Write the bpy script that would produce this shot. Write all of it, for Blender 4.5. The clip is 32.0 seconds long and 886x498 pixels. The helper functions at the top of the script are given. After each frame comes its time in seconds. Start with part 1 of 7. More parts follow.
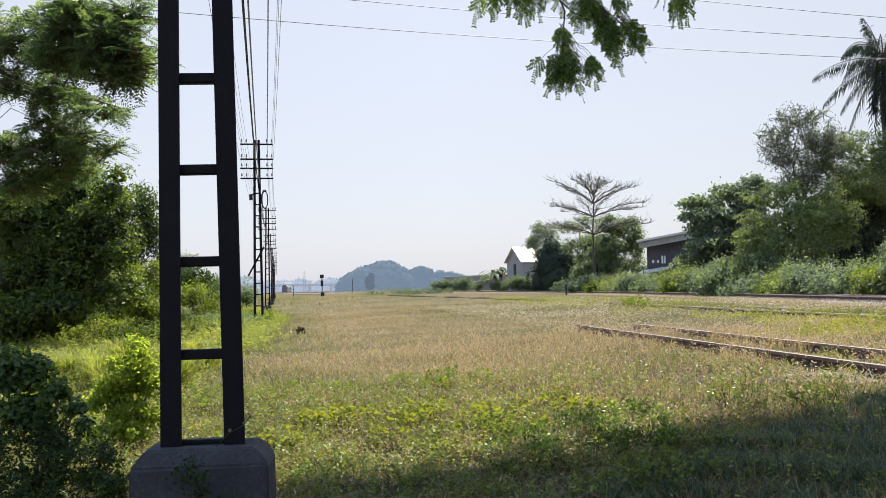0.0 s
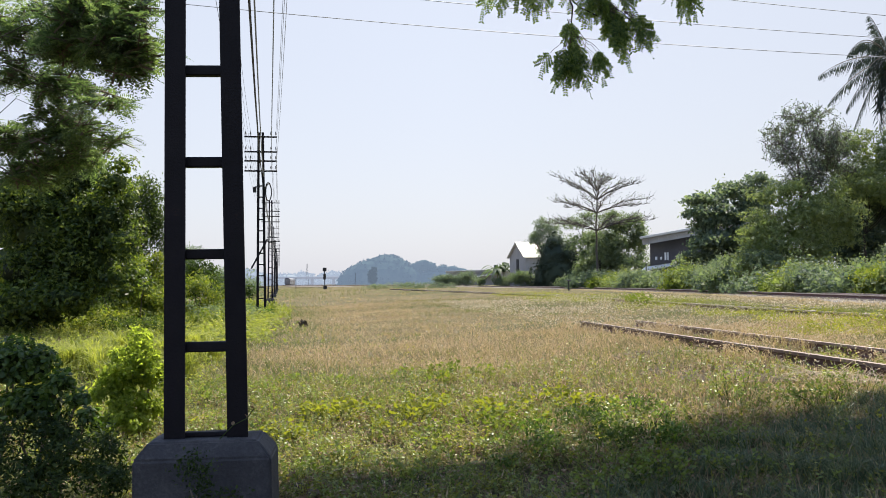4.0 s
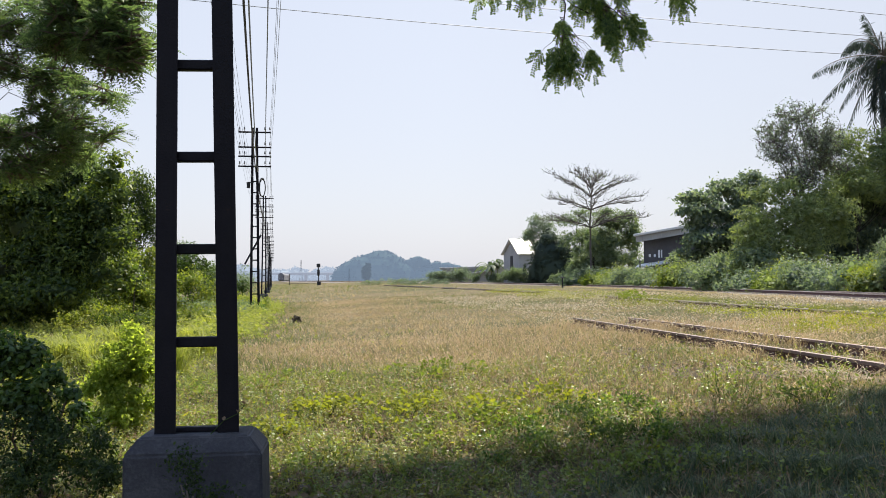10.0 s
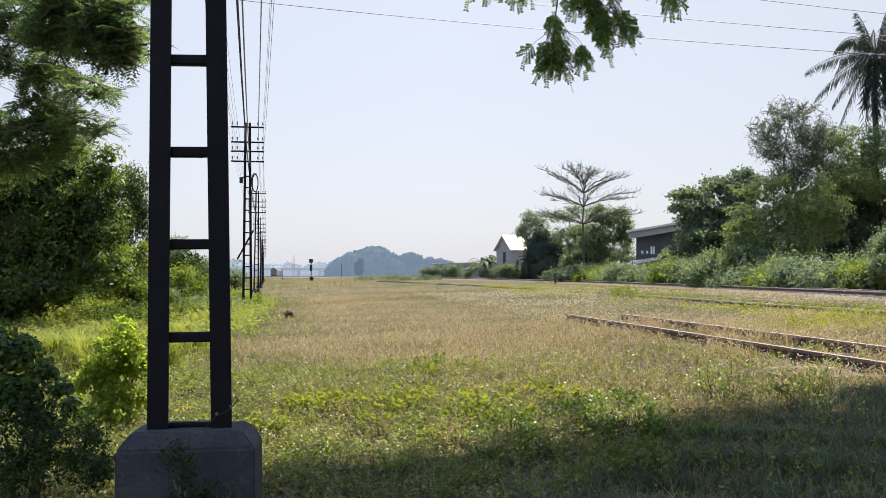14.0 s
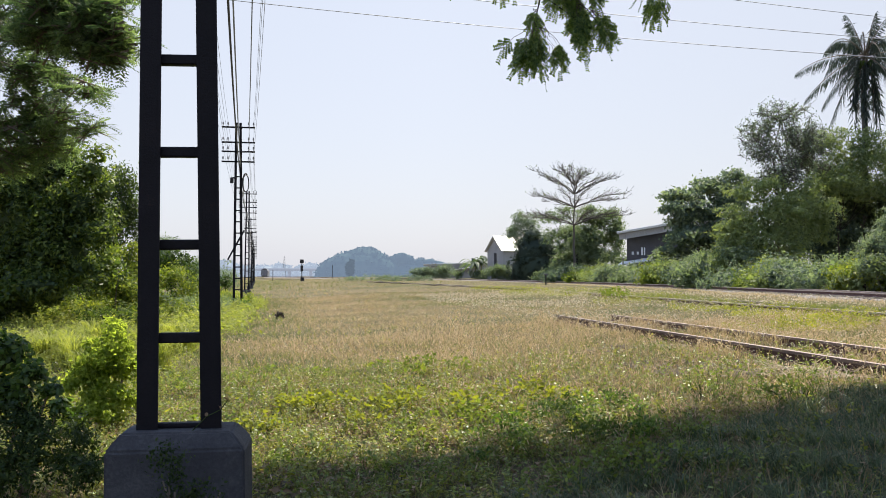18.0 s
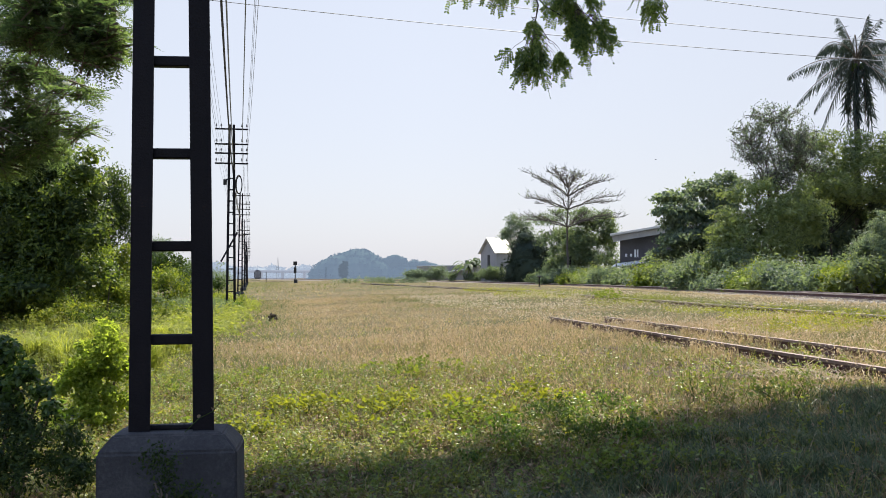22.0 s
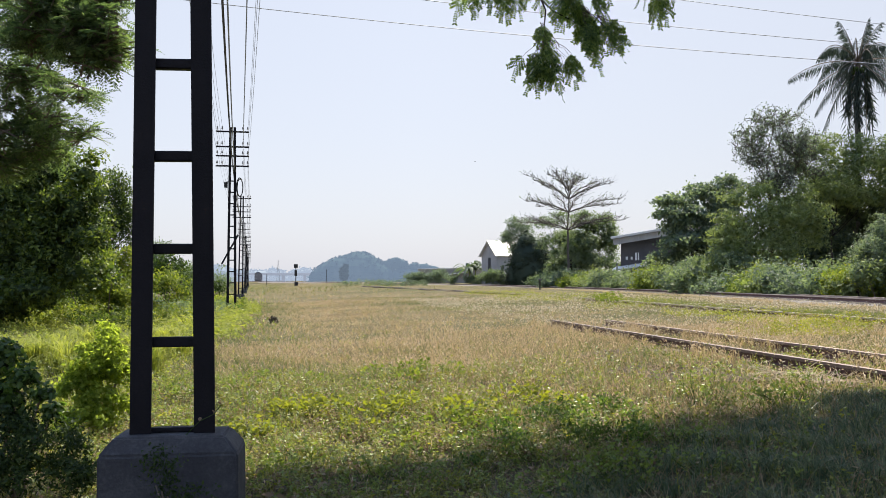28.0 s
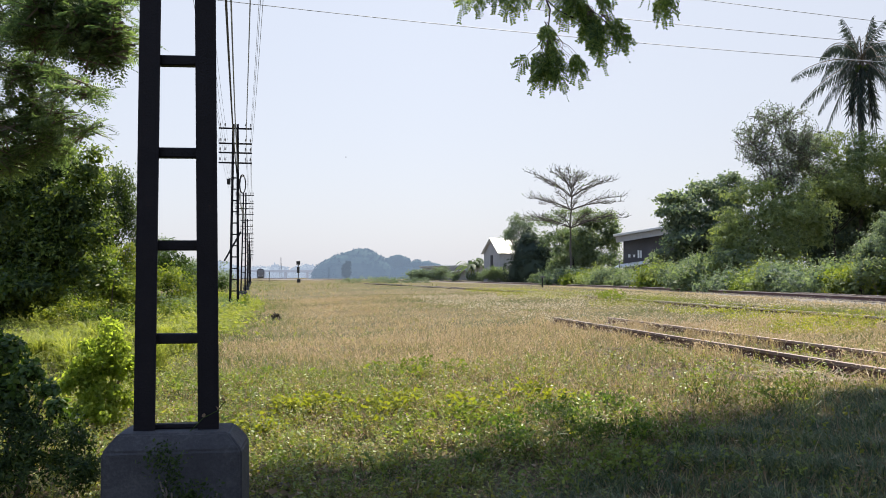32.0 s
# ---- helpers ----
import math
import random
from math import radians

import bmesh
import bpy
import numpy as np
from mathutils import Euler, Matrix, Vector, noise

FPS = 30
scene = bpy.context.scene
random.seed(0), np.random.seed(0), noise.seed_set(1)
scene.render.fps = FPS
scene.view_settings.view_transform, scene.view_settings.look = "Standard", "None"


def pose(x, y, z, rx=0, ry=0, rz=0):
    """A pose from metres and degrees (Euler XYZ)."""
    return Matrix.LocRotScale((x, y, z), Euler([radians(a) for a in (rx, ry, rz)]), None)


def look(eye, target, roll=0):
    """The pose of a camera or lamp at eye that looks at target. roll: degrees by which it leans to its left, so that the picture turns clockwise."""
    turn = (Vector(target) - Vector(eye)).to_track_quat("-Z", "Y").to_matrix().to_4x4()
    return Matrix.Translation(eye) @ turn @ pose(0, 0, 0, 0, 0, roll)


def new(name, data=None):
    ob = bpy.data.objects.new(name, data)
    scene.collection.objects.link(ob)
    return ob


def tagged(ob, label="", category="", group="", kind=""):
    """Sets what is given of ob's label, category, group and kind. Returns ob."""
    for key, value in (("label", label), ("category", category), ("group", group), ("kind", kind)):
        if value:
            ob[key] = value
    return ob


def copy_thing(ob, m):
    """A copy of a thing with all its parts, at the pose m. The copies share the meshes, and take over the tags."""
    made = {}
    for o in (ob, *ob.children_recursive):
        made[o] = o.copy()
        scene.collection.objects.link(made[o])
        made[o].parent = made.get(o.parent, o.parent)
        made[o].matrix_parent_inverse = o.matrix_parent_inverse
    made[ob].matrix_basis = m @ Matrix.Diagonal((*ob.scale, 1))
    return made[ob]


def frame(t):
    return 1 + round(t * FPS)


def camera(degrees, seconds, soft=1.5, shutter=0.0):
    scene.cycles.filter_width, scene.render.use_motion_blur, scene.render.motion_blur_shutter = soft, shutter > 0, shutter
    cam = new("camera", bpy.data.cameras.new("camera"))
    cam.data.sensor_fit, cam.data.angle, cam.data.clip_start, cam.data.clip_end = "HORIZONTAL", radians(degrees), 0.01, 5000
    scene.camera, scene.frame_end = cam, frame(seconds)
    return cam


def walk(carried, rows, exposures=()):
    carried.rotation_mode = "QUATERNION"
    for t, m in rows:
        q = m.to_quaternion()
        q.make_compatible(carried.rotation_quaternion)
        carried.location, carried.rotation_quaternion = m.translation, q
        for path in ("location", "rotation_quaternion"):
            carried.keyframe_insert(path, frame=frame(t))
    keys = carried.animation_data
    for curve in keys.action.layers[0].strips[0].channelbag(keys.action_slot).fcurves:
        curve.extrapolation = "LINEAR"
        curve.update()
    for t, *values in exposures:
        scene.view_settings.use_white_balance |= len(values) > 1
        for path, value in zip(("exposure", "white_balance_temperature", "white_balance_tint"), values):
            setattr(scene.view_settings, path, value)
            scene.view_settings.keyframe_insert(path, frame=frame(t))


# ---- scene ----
# ---- camera and its path ----
cam = camera(50, 32.0, 0.6)


def gaze(x, y, z, yaw, pitch, roll):
    """A pose from an eye, a bearing to the right of +y, a tilt upwards and a lean, in degrees."""
    a, b = radians(yaw), radians(pitch)
    return look((x, y, z), (x + math.sin(a) * math.cos(b), y + math.cos(a) * math.cos(b), z + math.sin(b)), roll)


PATH = [
    (0, -0.0003, 0.0016, 1.2500, 0.002, 2.384, -1.002),
    (0.5, -0.0013, 0.0034, 1.2515, -0.028, 2.306, -0.805),
    (1, -0.0009, 0.0050, 1.2516, -0.062, 2.280, -0.686),
    (1.5, 0.0005, 0.0048, 1.2518, -0.057, 2.257, -0.602),
    (2, -0.0001, 0.0043, 1.2516, -0.043, 2.199, -0.539),
    (2.5, -0.0012, 0.0029, 1.2514, -0.033, 2.152, -0.522),
    (3, -0.0033, 0.0030, 1.2520, -0.069, 2.117, -0.475),
    (3.5, -0.0054, 0.0046, 1.2535, -0.130, 2.091, -0.445),
    (5.5, -0.0182, 0.0034, 1.2524, -0.295, 1.936, -0.251),
    (6, -0.0154, 0.0066, 1.2529, -0.229, 1.966, -0.146),
    (6.5, -0.0121, 0.0063, 1.2531, -0.146, 1.972, -0.119),
    (7, -0.0073, 0.0050, 1.2531, -0.058, 1.969, -0.129),
    (7.5, -0.0054, 0.0050, 1.2529, -0.007, 1.960, -0.139),
    (8, -0.0043, 0.0056, 1.2521, 0.031, 1.946, -0.153),
    (8.5, -0.0031, 0.0061, 1.2527, 0.068, 1.926, -0.150),
    (9, -0.0012, 0.0060, 1.2522, 0.074, 1.907, -0.154),
    (9.5, 0.0007, 0.0047, 1.2515, 0.097, 1.874, -0.152),
    (10, 0.0004, 0.0057, 1.2512, 0.179, 1.835, -0.151),
    (10.5, 0.0004, 0.0072, 1.2514, 0.251, 1.766, -0.144),
    (11, 0.0007, 0.0047, 1.2523, 0.314, 1.690, -0.088),
    (11.5, 0.0000, 0.0037, 1.2524, 0.379, 1.626, -0.053),
    (12, -0.0020, 0.0035, 1.2527, 0.463, 1.601, -0.031),
    (12.5, -0.0020, 0.0021, 1.2526, 0.526, 1.608, -0.010),
    (13, -0.0012, 0.0024, 1.2535, 0.571, 1.602, 0.025),
    (13.5, -0.0015, 0.0049, 1.2529, 0.596, 1.594, 0.035),
    (14, -0.0024, 0.0020, 1.2525, 0.616, 1.581, 0.047),
    (14.5, -0.0057, -0.0007, 1.2538, 0.662, 1.579, 0.135),
    (16.5, 0.0019, 0.0031, 1.2515, 0.976, 1.573, 0.074),
    (17, 0.0008, 0.0004, 1.2523, 1.058, 1.583, 0.098),
    (17.5, 0.0001, 0.0012, 1.2523, 1.104, 1.613, 0.104),
    (18, 0.0001, 0.0003, 1.2526, 1.158, 1.623, 0.111),
    (18.5, 0.0013, -0.0020, 1.2529, 1.230, 1.635, 0.120),
    (19, 0.0021, -0.0011, 1.2518, 1.312, 1.679, 0.101),
    (19.5, 0.0015, -0.0001, 1.2515, 1.381, 1.730, 0.100),
    (20, 0.0002, -0.0020, 1.2520, 1.455, 1.767, 0.101),
    (20.5, 0.0009, -0.0034, 1.2521, 1.508, 1.780, 0.111),
    (21, 0.0030, -0.0042, 1.2515, 1.519, 1.782, 0.123),
    (21.5, 0.0039, -0.0040, 1.2503, 1.526, 1.766, 0.123),
    (22, 0.0036, -0.0041, 1.2513, 1.547, 1.745, 0.129),
    (22.5, 0.0017, -0.0041, 1.2518, 1.538, 1.724, 0.117),
    (23, 0.0010, -0.0037, 1.2520, 1.520, 1.696, 0.136),
    (23.5, 0.0033, -0.0035, 1.2514, 1.516, 1.682, 0.089),
    (24, 0.0058, -0.0027, 1.2508, 1.534, 1.678, 0.057),
    (24.5, 0.0055, -0.0005, 1.2517, 1.548, 1.672, 0.103),
    (25, 0.0050, -0.0022, 1.2524, 1.515, 1.682, 0.151),
    (25.5, 0.0037, -0.0027, 1.2527, 1.476, 1.694, 0.197),
    (27.5, 0.0012, -0.0036, 1.2510, 1.511, 1.867, 0.191),
    (28, 0.0005, -0.0035, 1.2512, 1.509, 1.915, 0.188),
    (28.5, -0.0007, -0.0031, 1.2516, 1.475, 1.956, 0.213),
    (29, -0.0051, -0.0030, 1.2523, 1.453, 1.971, 0.266),
    (29.5, -0.0092, -0.0025, 1.2527, 1.445, 1.978, 0.278),
    (30, -0.0079, -0.0033, 1.2523, 1.452, 1.997, 0.257),
    (30.5, -0.0051, -0.0034, 1.2514, 1.453, 1.968, 0.252),
    (31, -0.0039, -0.0036, 1.2510, 1.443, 1.888, 0.259),
    (31.5, -0.0044, -0.0044, 1.2503, 1.415, 1.812, 0.265),
    (32, -0.0067, -0.0025, 1.2511, 1.366, 1.751, 0.327),
]
walk(cam, [(t, gaze(*row)) for t, *row in PATH])

# ---- world and sun ----
SUN_EL, SUN_AZ = radians(56), radians(24)
world = bpy.data.worlds.new("hazy_sky")
scene.world = world
world.use_nodes = True
wn, wl = world.node_tree.nodes, world.node_tree.links
wn.clear()
w_out, w_bg, w_sky = wn.new("ShaderNodeOutputWorld"), wn.new("ShaderNodeBackground"), wn.new("ShaderNodeTexSky")
w_sky.sky_type, w_sky.sun_disc = "NISHITA", False
w_sky.sun_elevation, w_sky.sun_rotation = SUN_EL, SUN_AZ
w_sky.air_density, w_sky.dust_density, w_sky.ozone_density = 1.0, 2.0, 1.0
w_mix = wn.new("ShaderNodeMix")
w_mix.data_type = "RGBA"
w_co, w_sep = wn.new("ShaderNodeTexCoord"), wn.new("ShaderNodeSeparateXYZ")
wl.new(w_co.outputs["Generated"], w_sep.inputs[0])
w_haze = wn.new("ShaderNodeMapRange")
for k, v in ((1, 0.0), (2, 0.8), (3, 0.68), (4, 0.62)):
    w_haze.inputs[k].default_value = v
wl.new(w_sep.outputs[2], w_haze.inputs[0])
wl.new(w_haze.outputs[0], w_mix.inputs[0])
w_tone = wn.new("ShaderNodeValToRGB")
w_tone.color_ramp.elements.new(0.34)
for e, (at, tone) in zip(w_tone.color_ramp.elements, ((0.0, (0.865, 0.89, 1.0)), (0.34, (0.845, 0.89, 1.01)), (0.8, (0.66, 1.02, 1.85)))):
    e.position, e.color = at, (*tone, 1)
w_lift = wn.new("ShaderNodeVectorMath")
w_lift.operation = "SCALE"
w_lift.inputs[3].default_value = 10.0
wl.new(w_sep.outputs[2], w_tone.inputs[0])
wl.new(w_tone.outputs[0], w_lift.inputs[0])
wl.new(w_lift.outputs[0], w_mix.inputs[7])
wl.new(w_sky.outputs[0], w_mix.inputs[6])
w_dim, w_fall = wn.new("ShaderNodeVectorMath"), wn.new("ShaderNodeMapRange")
w_dim.operation = "SCALE"
for k, v in ((1, 0.0), (2, 0.5), (3, 1.0), (4, 0.90)):
    w_fall.inputs[k].default_value = v
wl.new(w_sep.outputs[0], w_fall.inputs[0])
wl.new(w_mix.outputs[2], w_dim.inputs[0])
wl.new(w_fall.outputs[0], w_dim.inputs[3])
wl.new(w_dim.outputs[0], w_bg.inputs[0])
w_bg.inputs[1].default_value = 0.0435 * 1.02
wl.new(w_bg.outputs[0], w_out.inputs[0])

sun = new("sun", bpy.data.lights.new("sun", "SUN"))
sun.data.energy, sun.data.angle, sun.data.color = 4.75, radians(0.6), (1.0, 0.918, 0.745)
sun_dir = Vector((math.sin(SUN_AZ) * math.cos(SUN_EL), math.cos(SUN_AZ) * math.cos(SUN_EL), math.sin(SUN_EL)))
sun.matrix_world = look(sun_dir * 60, (0, 0, 0))
scene.view_settings.exposure = 1.28

# ---- materials ----


def nodes_of(name):
    m = bpy.data.materials.new(name)
    m.use_nodes = True
    n = m.node_tree.nodes
    n.clear()
    return m, n, m.node_tree.links


def ramp(n, stops):
    r = n.new("ShaderNodeValToRGB")
    e = r.color_ramp.elements
    while len(e) < len(stops):
        e.new(0.5)
    for k, (p, c) in zip(e, stops):
        k.position, k.color = p, (*c, 1)
    return r


def noise_node(n, l, scale, detail=5.0, rough=0.6, coord=None):
    t = n.new("ShaderNodeTexNoise")
    t.inputs["Scale"].default_value, t.inputs["Detail"].default_value, t.inputs["Roughness"].default_value = scale, detail, rough
    if coord is not None:
        l.new(coord, t.inputs["Vector"])
    return t


def blend(n, l, fac, a, b, kind="MIX"):
    m = n.new("ShaderNodeMix")
    m.data_type, m.blend_type = "RGBA", kind
    for k, v in ((0, fac), (6, a), (7, b)):
        if isinstance(v, (int, float)):
            m.inputs[k].default_value = v
        elif isinstance(v, tuple):
            m.inputs[k].default_value = (*v, 1)
        else:
            l.new(v, m.inputs[k])
    return m.outputs[2]


def surface(name, stops, scale=4.0, fine=60.0, rough=0.8, metal=0.0, bump=0.3, spec=0.3, spread=0.25):
    """Two scales of noise over a colour ramp, with a fine grain and a bump."""
    m, n, l = nodes_of(name)
    co = n.new("ShaderNodeTexCoord").outputs["Object"]
    big, small = noise_node(n, l, scale, coord=co), noise_node(n, l, fine, 3.0, coord=co)
    r = ramp(n, stops)
    l.new(blend(n, l, 0.35, big.outputs[0], small.outputs[0]), r.inputs[0])
    info = n.new("ShaderNodeObjectInfo")
    hsv = n.new("ShaderNodeHueSaturation")
    rng = n.new("ShaderNodeMapRange")
    rng.inputs[3].default_value, rng.inputs[4].default_value = 1 - spread, 1 + spread
    l.new(info.outputs["Random"], rng.inputs[0])
    l.new(rng.outputs[0], hsv.inputs["Value"])
    l.new(r.outputs[0], hsv.inputs["Color"])
    p = n.new("ShaderNodeBsdfPrincipled")
    l.new(hsv.outputs[0], p.inputs["Base Color"])
    p.inputs["Roughness"].default_value, p.inputs["Metallic"].default_value = rough, metal
    p.inputs["Specular IOR Level"].default_value = spec
    b = n.new("ShaderNodeBump")
    b.inputs["Strength"].default_value, b.inputs["Distance"].default_value = bump, 0.01
    l.new(small.outputs[0], b.inputs["Height"])
    l.new(b.outputs[0], p.inputs["Normal"])
    o = n.new("ShaderNodeOutputMaterial")
    l.new(p.outputs[0], o.inputs[0])
    return m


def leaf_mat(name, stops, through_col, share=0.45, scale=0.6, rough=0.6, gloss=0.15):
    """Thin leaves: varied leaf by leaf and in patches, and lit through from behind."""
    m, n, l = nodes_of(name)
    geo = n.new("ShaderNodeNewGeometry")
    co = n.new("ShaderNodeTexCoord").outputs["Object"]
    patch = noise_node(n, l, scale, 3.0, coord=co)
    r = ramp(n, stops)
    info = n.new("ShaderNodeObjectInfo")
    own = blend(n, l, 0.3, geo.outputs["Random Per Island"], info.outputs["Random"])
    l.new(blend(n, l, 0.5, own, patch.outputs[0]), r.inputs[0])
    d = n.new("ShaderNodeBsdfPrincipled")
    d.inputs["Roughness"].default_value = rough
    d.inputs["Specular IOR Level"].default_value = gloss
    l.new(r.outputs[0], d.inputs["Base Color"])
    t = n.new("ShaderNodeBsdfTranslucent")
    l.new(blend(n, l, 1.0, r.outputs[0], through_col, "MULTIPLY"), t.inputs["Color"])
    x = n.new("ShaderNodeMixShader")
    x.inputs[0].default_value = share
    l.new(d.outputs[0], x.inputs[1])
    l.new(t.outputs[0], x.inputs[2])
    o = n.new("ShaderNodeOutputMaterial")
    l.new(x.outputs[0], o.inputs[0])
    return m


def hazed_far_mat(name, stops, glow, strength, scale=0.05):
    """A plain backdrop of far woods, pale with haze added as a bluish emission."""
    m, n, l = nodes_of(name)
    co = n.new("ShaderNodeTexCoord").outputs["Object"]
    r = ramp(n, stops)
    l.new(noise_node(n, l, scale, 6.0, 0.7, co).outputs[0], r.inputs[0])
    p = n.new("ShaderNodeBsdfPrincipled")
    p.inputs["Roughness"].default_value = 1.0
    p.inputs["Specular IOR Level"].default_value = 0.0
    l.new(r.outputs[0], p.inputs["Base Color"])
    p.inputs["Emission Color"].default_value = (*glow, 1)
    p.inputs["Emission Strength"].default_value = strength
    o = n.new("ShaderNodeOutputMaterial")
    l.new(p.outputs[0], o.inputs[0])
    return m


M = {}
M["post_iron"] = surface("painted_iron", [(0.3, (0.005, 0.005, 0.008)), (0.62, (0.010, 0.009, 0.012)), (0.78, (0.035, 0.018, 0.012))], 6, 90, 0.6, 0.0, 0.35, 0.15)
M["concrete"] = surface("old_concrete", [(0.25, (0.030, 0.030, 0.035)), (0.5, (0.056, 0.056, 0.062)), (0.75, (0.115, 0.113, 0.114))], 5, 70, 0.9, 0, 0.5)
M["rail_rust"] = surface("rusty_rail", [(0.3, (0.058, 0.031, 0.030)), (0.55, (0.112, 0.063, 0.056)), (0.75, (0.19, 0.115, 0.095))], 7, 90, 0.8, 0.1, 0.5)
M["rail_top"] = surface("worn_rail_top", [(0.3, (0.12, 0.083, 0.077)), (0.7, (0.22, 0.162, 0.152))], 5, 60, 0.55, 0.1, 0.2)
M["rail_shiny"] = surface("pale_rail_top", [(0.3, (0.27, 0.22, 0.205)), (0.7, (0.40, 0.34, 0.32))], 5, 60, 0.45, 0.2, 0.2)
M["sleeper"] = surface("weathered_sleeper", [(0.3, (0.09, 0.075, 0.06)), (0.7, (0.20, 0.17, 0.14))], 6, 60, 0.9, 0, 0.6)
M["stone"] = surface("ballast_stone", [(0.3, (0.07, 0.062, 0.056)), (0.7, (0.17, 0.15, 0.137))], 3, 40, 0.95, 0, 0.5, spread=0.3)
M["gravel"] = surface("pale_gravel", [(0.3, (0.15, 0.12, 0.095)), (0.7, (0.30, 0.25, 0.20))], 3, 40, 0.95, 0, 0.5, spread=0.3)
M["bark"] = surface("bark", [(0.3, (0.05, 0.04, 0.03)), (0.7, (0.15, 0.12, 0.09))], 5, 40, 0.95, 0, 0.8)
M["bark_dark"] = surface("dark_bark", [(0.3, (0.018, 0.015, 0.012)), (0.7, (0.05, 0.042, 0.034))], 5, 40, 0.95, 0, 0.8)
M["bark_grey"] = surface("grey_bark", [(0.3, (0.05, 0.046, 0.04)), (0.7, (0.12, 0.11, 0.098))], 5, 40, 0.95, 0, 0.8)
M["wire"] = surface("weathered_wire", [(0.3, (0.16, 0.18, 0.21)), (0.7, (0.28, 0.30, 0.34))], 5, 40, 0.6, 0.3, 0.0)
M["cable"] = surface("black_cable", [(0.3, (0.012, 0.012, 0.013)), (0.7, (0.03, 0.03, 0.03))], 5, 40, 0.6, 0.0, 0.0)
M["porcelain"] = surface("dull_porcelain", [(0.3, (0.18, 0.16, 0.15)), (0.7, (0.30, 0.28, 0.26))], 5, 40, 0.3, 0.0, 0.0)
M["roof_metal"] = surface("sheet_metal_roof", [(0.3, (0.50, 0.50, 0.50)), (0.7, (0.68, 0.68, 0.67))], 0.6, 10, 0.45, 0.3, 0.1)
M["render_wall"] = surface("grey_render", [(0.3, (0.30, 0.30, 0.31)), (0.7, (0.42, 0.42, 0.43))], 0.8, 12, 0.9, 0, 0.2)
M["shed_wall"] = surface("dark_sheet_wall", [(0.3, (0.07, 0.068, 0.075)), (0.7, (0.12, 0.115, 0.12))], 0.8, 12, 0.8, 0, 0.2)
M["pale_panel"] = surface("pale_panel", [(0.3, (0.60, 0.60, 0.60)), (0.7, (0.75, 0.75, 0.74))], 1, 12, 0.7, 0, 0.1)
M["dark_gap"] = surface("unlit_opening", [(0.3, (0.03, 0.03, 0.035)), (0.7, (0.05, 0.05, 0.055))], 2, 12, 0.7, 0, 0.0)

M["brown_stone"] = surface("brown_stone", [(0.3, (0.07, 0.055, 0.05)), (0.7, (0.17, 0.135, 0.12))], 14, 90, 0.9, 0, 0.6)
M["straw"] = leaf_mat("pale_straw", [(0.2, (0.30, 0.25, 0.18)), (0.8, (0.58, 0.52, 0.42))], (1.1, 1.05, 0.9), 0.3)
M["leaf_dark"] = leaf_mat("dark_glossy_leaves", [(0.25, (0.024, 0.046, 0.016)), (0.5, (0.075, 0.125, 0.036)), (0.8, (0.23, 0.31, 0.085))], (1.4, 1.5, 0.5), 0.55, 1.5, 0.35, 0.28)
M["leaf_fern"] = leaf_mat("feathery_backlit_leaves", [(0.25, (0.047, 0.072, 0.040)), (0.5, (0.088, 0.126, 0.063)), (0.8, (0.202, 0.254, 0.114))], (1.25, 1.35, 0.7), 0.62, 1.2, 0.45, 0.35)
M["leaf_grove"] = leaf_mat("dark_grove_leaves", [(0.25, (0.020, 0.034, 0.016)), (0.52, (0.055, 0.088, 0.030)), (0.8, (0.20, 0.25, 0.06))], (1.5, 1.5, 0.55), 0.55, 0.9, 0.5, 0.3)
# extra blue here and in the hollow and thicket leaves stands for haze
M["leaf_olive"] = leaf_mat("olive_green_leaves", [(0.2, (0.094, 0.125, 0.073)), (0.5, (0.175, 0.219, 0.106)), (0.85, (0.312, 0.338, 0.146))], (1.35, 1.4, 0.65), 0.48, 0.6, 0.6, 0.22)
# darker than the thicket leaves, to stand for shade in its hollow
M["leaf_hollow"] = leaf_mat("dull_dark_leaves", [(0.25, (0.034, 0.053, 0.047)), (0.5, (0.069, 0.099, 0.071)), (0.8, (0.161, 0.201, 0.103))], (1.35, 1.4, 0.7), 0.42, 0.5, 0.6, 0.25)
M["leaf_mid"] = leaf_mat("green_leaves", [(0.25, (0.028, 0.048, 0.016)), (0.5, (0.052, 0.085, 0.024)), (0.8, (0.10, 0.14, 0.035))], (1.4, 1.45, 0.6), 0.42)
M["leaf_thicket"] = leaf_mat("muted_thicket_leaves", [(0.25, (0.065, 0.095, 0.085)), (0.5, (0.124, 0.163, 0.130)), (0.8, (0.231, 0.273, 0.177))], (1.35, 1.4, 0.75), 0.5, 0.6, 0.6, 0.3)
# leaves for shaded places, darkened so that shade is in their colour
M["leaf_shaded"] = leaf_mat("shade_darkened_leaves", [(0.25, (0.014, 0.026, 0.013)), (0.5, (0.028, 0.048, 0.017)), (0.8, (0.078, 0.105, 0.027))], (1.4, 1.45, 0.6), 0.36)
M["leaf_creeper"] = leaf_mat("dark_creeper_leaves", [(0.25, (0.030, 0.046, 0.036)), (0.8, (0.050, 0.070, 0.045))], (1.2, 1.3, 0.8), 0.2)
M["leaf_light"] = leaf_mat("light_green_leaves", [(0.2, (0.055, 0.09, 0.02)), (0.5, (0.127, 0.17, 0.036)), (0.85, (0.275, 0.285, 0.064))], (1.45, 1.45, 0.55), 0.48, 0.6, 0.55, 0.22)
